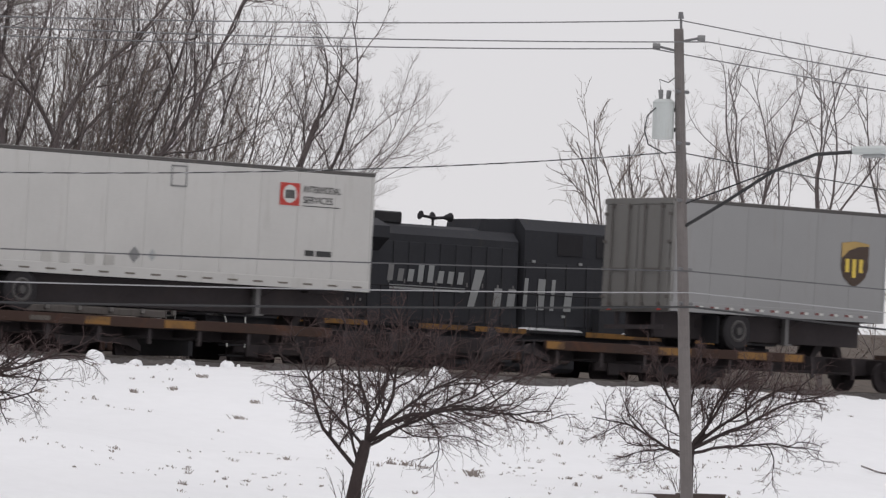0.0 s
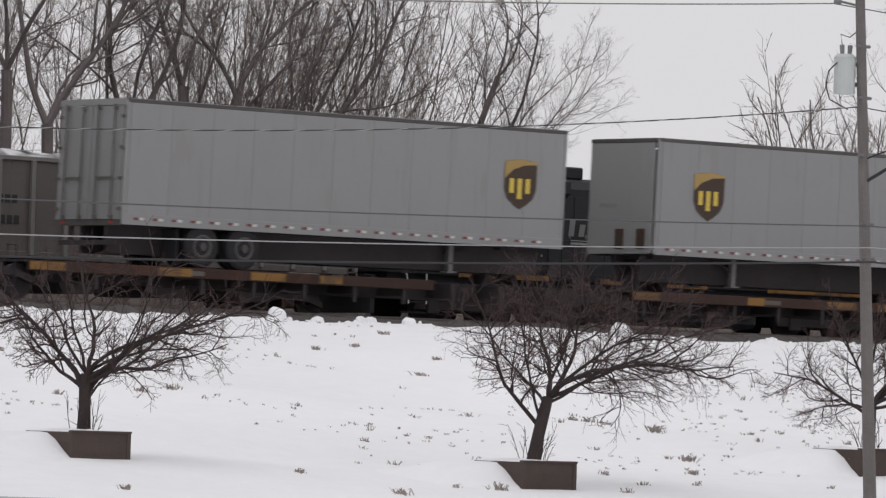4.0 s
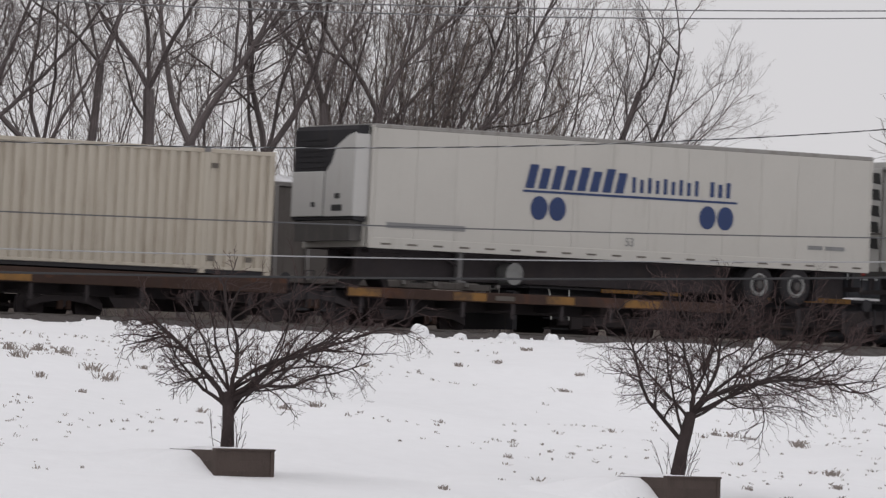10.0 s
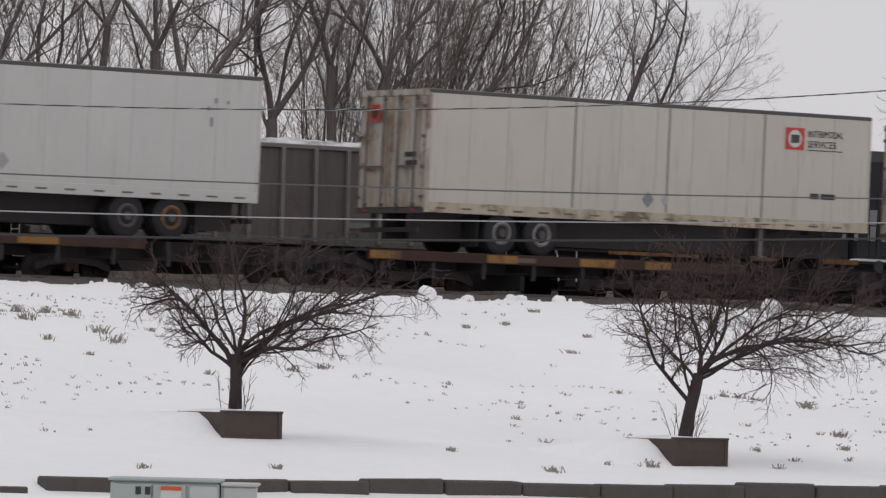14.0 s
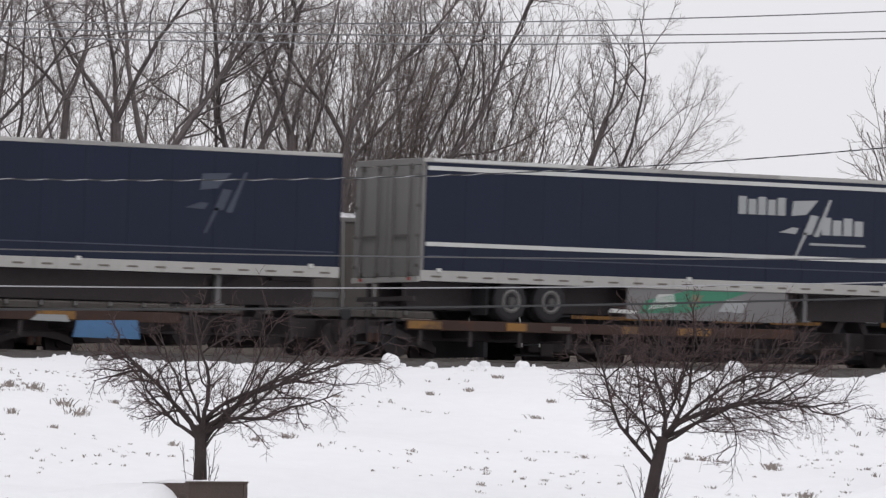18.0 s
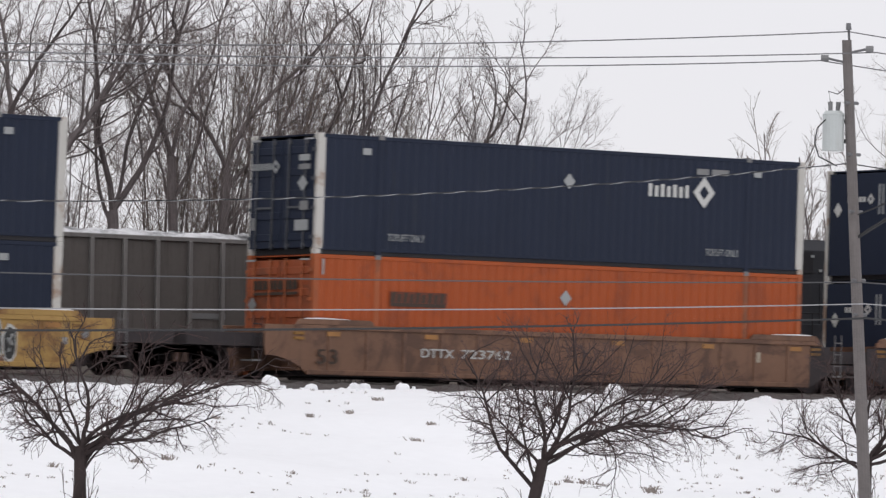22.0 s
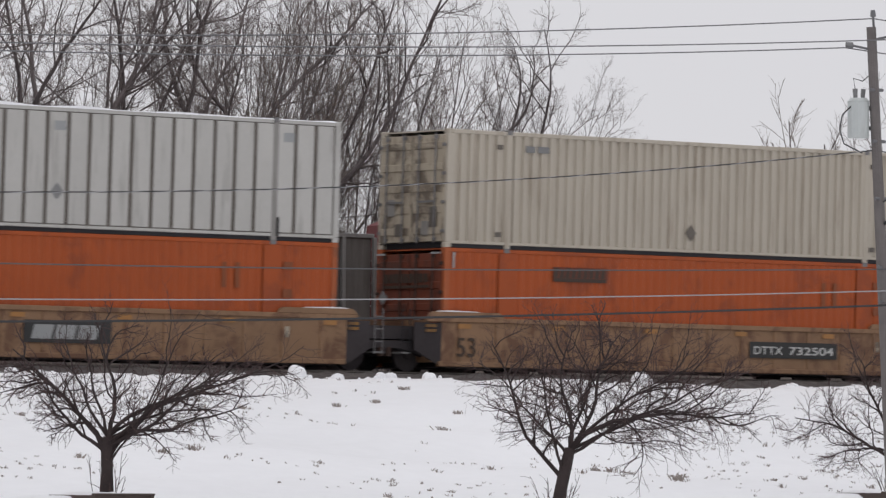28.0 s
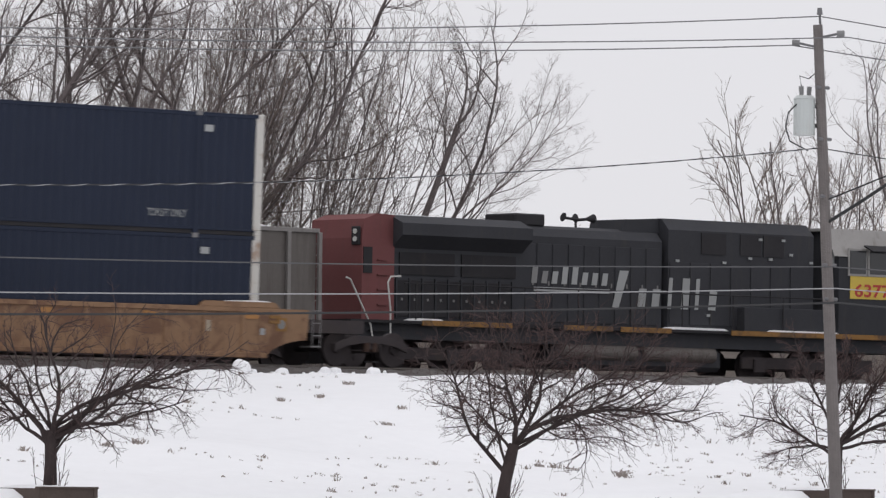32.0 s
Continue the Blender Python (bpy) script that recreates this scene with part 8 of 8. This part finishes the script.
# spine-car loads: left end, length, kind, (kingpin side), the load
def spine_loads():
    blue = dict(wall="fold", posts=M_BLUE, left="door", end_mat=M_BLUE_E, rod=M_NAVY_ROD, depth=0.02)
    yield 80.32, 14.55, "L", white_trailer("a red square logo", 14.55, "left", marks_tip, M_WHITE)
    yield 105.21, 8.05, "L", parcel_trailer(8.05, 6.8, "left", True, axles=(2.6,))
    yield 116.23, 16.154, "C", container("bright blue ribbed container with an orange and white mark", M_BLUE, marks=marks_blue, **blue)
    yield 133.91, 14.4, "R", white_trailer("a rust-streaked nose", 14.4, "right", marks_white)
    beige = container("beige ribbed container with scraped doors", M_BEIGE, end_mat=M_BEIGE_D, posts=M_BEIGE, marks=marks_beige, pitch=0.29, depth=0.058)
    yield 150.87, 16.154, "C", beige
    yield 167.99, 13.7, "R", parcel_trailer(13.7, 1.75, "right")
    yield 188.61, 13.7, "L", parcel_trailer(13.7, 12.2, "left")
    yield 205.39, 13.9, "R", parcel_trailer(13.9, 1.75, "right")
    yield 223.39, 16.15, "L", white_trailer("a blue mark, yellow and blue stripe", 16.15, "left", marks_swift, skirt=(5.1, 11.0, 0.14, M_WHITE), rim=M_RIM, axles=(3.2, 4.4), rail_low=M_PALE_RAIL)
    yield 240.73, 16.15, "L", white_trailer("a navy block mark and navy discs", 16.15, "left", marks_alliance, M_CREAM, end_mat=M_PALE_RAIL)
    yield 258.41, 16.154, "C", container("white refrigerated container with a teal mark", M_COLD, "flat", left="front", end_mat=M_WHITE2, marks=marks_cold_unit)
    yield 275.57, 16.154, "C", container("off-white ribbed container with a slanting navy mark", M_OFFWHITE, marks=marks_swift_box)
    yield 294.23, 16.154, "C", copy_thing(beige, pose(0, 0, 0))
    yield 315.04, 16.154, "C", copy_thing(beige, pose(0, 0, 0))
    yield 333.57, 16.154, "C", container("beige ribbed container with a brown-stained end", M_BEIGE, left="fold", end_mat=M_BEIGE_D, marks=marks_beige, pitch=0.29, depth=0.058)
    yield 352.59, 16.15, "R", white_trailer("navy marks and a dark refrigeration unit", 16.15, "right", marks_alliance, M_CREAM, reefer="dark", rim=M_RIM, rail_top=M_DIRTY_RAIL)
    yield 370.66, 16.15, "L", white_trailer("a blue mark, yellow and blue stripe", 16.15, "left", marks_swift, skirt=(5.1, 11.2, 0.14, M_WHITE), rim=M_RIM, axles=(2.5, 3.75), rail_low=M_PALE_RAIL)
    yield 387.91, 16.15, "L", white_trailer("a navy mark and a tan swoosh", 16.15, "left", marks_swift_old)
    yield 407.80, 13.6, "L", parcel_trailer(13.6, 12.0, "left", True)
    yield 422.60, 16.15, "L", white_trailer("a navy block mark and navy discs", 16.15, "left", marks_alliance_close, M_CREAM, end_mat=M_PALE_RAIL)
    yield 441.84, 14.65, "R", white_trailer("grimy rails and a yellow wheel rim", 14.65, "right", marks_white, rim=M_YELLOW)
    yield 461.41, 14.4, "L", white_trailer("a red square logo and rust-stained doors", 14.4, "left", marks_tip_old, M_WHITE2, end_mat=M_DOOR_RUST, rim=M_RIM, seam_mat=M_BEIGE, seam=0.008, rail_low=M_BEIGE_D)
    yield 478.65, 14.6, "L", white_trailer("stained sides and rusty doors", 14.6, "left", marks_plain, M_WHITE2, end_mat=M_BEIGE_D, seam_mat=M_BEIGE, seam=0.009)
    yield 496.5, 14.6, "L", white_trailer("plain sides", 14.6, "left", marks_plain)
    yield 514.19, 13.7, "L", parcel_trailer(13.7, 12.15, "left")
    yield 531.17, 16.15, "R", trailer("dark navy refrigerated semi-trailer with a white cooling unit", M_NAVY2, 16.15, "right", marks=marks_navy_trailer(1), reefer=True, skirt=(3.0, 10.4, 0.16, M_CREAM), rail_low=M_PALE_RAIL, rail_top=M_PALE_RAIL, end_mat=M_WHITE2, rim=M_RIM_M)
    yield 551.36, 16.15, "L", trailer("dark navy box semi-trailer with a faded emblem", M_NAVY2, 16.15, "left", marks=marks_navy_trailer(2), rail_low=M_PALE_RAIL, rail_top=M_PALE_RAIL, end_mat=M_DIRTY_RAIL, rim=M_RIM_M)
    yield 569.94, 16.15, "L", trailer("dark navy box semi-trailer with pale stripes and lettering", M_NAVY2, 16.15, "left", marks=marks_sprayed_skirt, rail_low=M_PALE_RAIL, rail_top=M_PALE_RAIL, end_mat=M_UPSGREY2, rim=M_RIM_M, skirt=(6.6, 12.2, 0.16, M_GREY_RAIL), axles=(2.9, 4.15))


def marks_cold_unit(c):
    marks_cold(c)
    u = part("cooling_unit", Solid().box(-0.06, 0.0, 0.12, WIDE - 0.12, 0.1, H_BOX - 0.1), M_GREY_RAIL, c, "grey refrigeration unit")
    part("grille", Solid().box(-0.08, -0.06, 0.5, WIDE - 0.25, 1.5, H_BOX - 0.3), M_BLACK, u, "dark grille")
    part("grille", Solid().box(-0.08, -0.06, 0.3, 1.2, 0.3, 1.2), M_BLACK, u)
    part("panel", Solid().box(-0.085, -0.06, 1.4, WIDE - 0.3, 0.3, 1.25, 0.01), M_DECAL_G, u)


loads = list(spine_loads())
ends = [78.9] + [(a[0] + a[1] + b[0]) / 2 for a, b in zip(loads, loads[1:])] + [587.9]
for (x, length, kind, load), a, b in zip(loads, ends, ends[1:]):
    put(load, x, PEDESTAL if kind == "C" else DECK)
    pin = None if kind == "C" else x - a + (length - 1.0 if kind == "L" else 1.0)
    car = put(spine_car(b - a, pin, kind == "C"), a, RAIL)
    if x == 240.73:
        part("fuel_tank", Solid().cyl((11.6, 0.3, 0.56), (11.6, 1.3, 0.56), 0.24, 20), M_PALE_RAIL, load, "round pale fuel tank end")
    if x == 422.60:
        written("TTAX", 0.24, M_DECAL_G, car, x - a + 2.75, 0.7, y=0.004, shear=0.2, width=0.75)
        written("653144", 0.24, M_DECAL_G, car, x - a + 3.95, 0.7, y=0.004, shear=0.2, width=1.35)
    else:
        strip(car, "number_bar", M_GRIME_MARK, 5.4, 6.0, 0.73, 0.84, y=0.006)
    if x == 551.36:
        s = x - a
        part("sprayed_patch", Solid().prism([(s + 8.5, 0.3), (s + 10.4, 0.28), (s + 10.3, 0.72), (s + 8.6, 0.68)], -0.004, 0.004), M_DECAL_SPRAY, car, "blue sprayed patch")
        part("sprayed_patch", Solid().prism([(s + 7.3, 0.66), (s + 8.4, 0.64), (s + 8.3, 0.8), (s + 7.5, 0.8)], -0.004, 0.004), M_DECAL_G, car, "pale sprayed letters")

# double stacks: one of each kind of container is built, the others are copied
navy = [container("dark navy ribbed container with a white mark and diamond", M_NAVY, rod=M_NAVY_ROD, posts=M_POST, post_w=0.24, depth=0.014, marks=marks_navy()), container("dark navy ribbed container with its closed front end ahead", M_NAVY, rod=M_NAVY_ROD, posts=M_POST, post_w=0.24, depth=0.014, left="flat", marks=marks_navy(front=True)),
        container("dark navy ribbed container with its white mark near the front end", M_NAVY, rod=M_NAVY_ROD, posts=M_POST, post_w=0.24, depth=0.014, left="flat", marks=marks_navy(3.16, 2.84, True, M_DECAL_W))]
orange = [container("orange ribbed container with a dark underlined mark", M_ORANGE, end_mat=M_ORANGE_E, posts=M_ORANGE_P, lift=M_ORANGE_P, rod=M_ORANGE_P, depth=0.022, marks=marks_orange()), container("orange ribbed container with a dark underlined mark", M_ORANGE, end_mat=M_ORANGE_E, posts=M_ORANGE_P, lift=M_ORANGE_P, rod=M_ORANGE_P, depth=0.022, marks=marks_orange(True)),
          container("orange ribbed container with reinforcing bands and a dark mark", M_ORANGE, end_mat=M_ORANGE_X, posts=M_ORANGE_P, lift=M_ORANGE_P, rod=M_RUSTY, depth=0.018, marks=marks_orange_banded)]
white = container("white panelled container with snow on its roof", M_PANEL, "panel", left="ribs", end_mat=M_PANEL_E, marks=marks_white_panel, snow=True, lift=M_DIRTY_RAIL)
hub = container("white ribbed container with a yellow panel and green mark", M_WHITE, depth=0.024, marks=marks_hub)
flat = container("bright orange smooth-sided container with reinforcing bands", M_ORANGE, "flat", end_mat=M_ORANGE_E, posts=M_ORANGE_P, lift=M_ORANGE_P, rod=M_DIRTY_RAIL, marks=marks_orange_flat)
cream = container("cream-white container with blue corner stripes", M_CREAM2, depth=0.025, left="flat", marks=marks_cream)
beige_top = container("beige ribbed container on an orange one", M_BEIGE, end_mat=M_BEIGE_D, posts=M_BEIGE, marks=marks_beige, pitch=0.29, depth=0.058)
used = set()


def stack(box, x, tier):
    z = WELL_FOOT + tier * H_BOX
    if box.name in used:
        box = copy_thing(box, pose(0, 0, 0))
    else:
        used.add(box.name)
    return put(box, x, z)


FADED = ("faded rust-brown railway well car carrying stacked containers", M_WELL_L)
BROWN, YEL, DUSTY, OCHRE, MAROON = ("rust-brown railway well car carrying stacked containers", M_WELL), ("faded yellow railway well car sprayed with graffiti", M_WELLY), ("dusty brown railway well car carrying stacked containers", M_WELL2), ("ochre railway well car carrying stacked containers", M_WELL3), ("maroon railway well car with white stencilling", M_WELLR)
UNITS = [  # left end, top, bottom, car, first and last unit of its car, markings
    (591.48, navy[0], navy[0], FADED, True, False, car_words(3.4, "DTTX 723203", 2.8)),
    (610.90, navy[0], navy[0], FADED, False, False, car_logo(7.1, M_DECAL_DG)),
    (630.37, navy[1], navy[1], FADED, False, True, car_words(10.75, "DTTX 723203", 2.6, 0.28, panel=True, frame_mat=M_YELLOW)),
    (654.18, navy[0], navy[0], YEL, True, True, both(graffiti, car_words(3.62, "DTTX", 0.8, 0.26, panel=True))),
    (677.81, navy[0], orange[1], BROWN, True, False, both(car_words(0.05, "53", 0.65, 0.5, 0.4, mat=M_DECAL_BRN), car_words(3.32, "DTTX 723762", 2.9))),
    (697.24, navy[1], navy[1], BROWN, False, False, car_logo(7.1)),
    (716.72, white, orange[2], BROWN, False, True, car_words(10.14, "DTTX 723762", 2.75, 0.3)),
    (740.36, orange[0], orange[0], DUSTY, True, False, car_words(3.4, "DTTX 723660", 2.8)),
    (759.78, orange[0], orange[0], DUSTY, False, False, both(car_logo(7.1, M_DECAL_DG), small_bars([(11.9, 0.6, 0.4, 0.5)], M_DECAL_GOLD))),
    (779.38, orange[0], orange[0], DUSTY, False, True, car_words(11.3, "DTTX 723660", 2.6, 0.28, panel=True, frame_mat=M_YELLOW)),
    (802.85, hub, hub, OCHRE, True, False, both(car_words(0.33, "53", 0.6, 0.66, 0.38, mat=M_DECAL_BRN), car_words(3.4, "DTTX 732504", 2.6))),
    (822.27, white, orange[2], OCHRE, False, False, car_logo(6.9, M_DECAL_G)),
    (841.77, beige_top, orange[2], OCHRE, False, True, both(car_words(0.33, "53", 0.6, 0.66, 0.38, mat=M_DECAL_BRN), car_words(10.2, "DTTX 732504", 2.8, 0.28, panel=True))),
    (865.25, flat, orange[0], MAROON, True, True, both(car_words(14.5, "53", 0.5, 0.32, 0.36), small_bars([(-0.25 + 0.4 * i, 0.22, 0.82, 0.14) for i in range(5)] + [(0.35, 0.55, 0.36, 0.12), (3.0, 0.6, 0.34, 0.19), (3.72, 0.95, 0.34, 0.19), (9.4, 0.5, 0.8, 0.1)] + [(13.5 + 0.5 * i, 0.26, 0.8, 0.12) for i in range(6)]))),
    (888.77, navy[0], navy[2], OCHRE, True, False, both(car_words(0.33, "53", 0.6, 0.66, 0.38, mat=M_DECAL_BRN), car_words(3.5, "DTTX 765193", 2.7, 0.28, panel=True))),
    (908.22, navy[0], cream, OCHRE, False, False, both(car_words(0.33, "53", 0.6, 0.66, 0.38, mat=M_DECAL_BRN), small_bars([(9.1, 0.5, 0.6, 0.36), (9.75, 0.5, 0.6, 0.36), (10.4, 0.5, 0.6, 0.36)], M_WELLR), small_bars([(7.4, 0.5, 0.5, 0.3), (7.6, 0.3, 0.8, 0.2)], M_DECAL_G))),
    (927.67, navy[2], navy[2], OCHRE, False, True, car_words(0.33, "53", 0.6, 0.66, 0.38, mat=M_DECAL_BRN))]
for i, (x, top, low, (label, mat), first, last, marks) in enumerate(UNITS):
    lead = 3.55 if first else 1.63
    tail = 3.55 if last else 1.63
    put(well_car(label, mat, 16.154, marks, first, last, lead, tail), x, RAIL)
    stack(low, x, 0)
    stack(top, x, 1)


# ---- the train rolls past towards the left; all else stands still ----
RUN = [(0.0, 0.0), (4.0, 107.10), (8.0, 214.31), (12.0, 321.65), (16.0, 429.09), (20.0, 536.55), (24.0, 643.89), (28.0, 750.95), (30.0, 804.3), (31.0, 830.42), (32.0, 857.06)]


def motions():
    for load, x, z in TRAIN:
        walk(load, [(t, pose(x - s, SIDE, z)) for t, s in RUN])


motions()
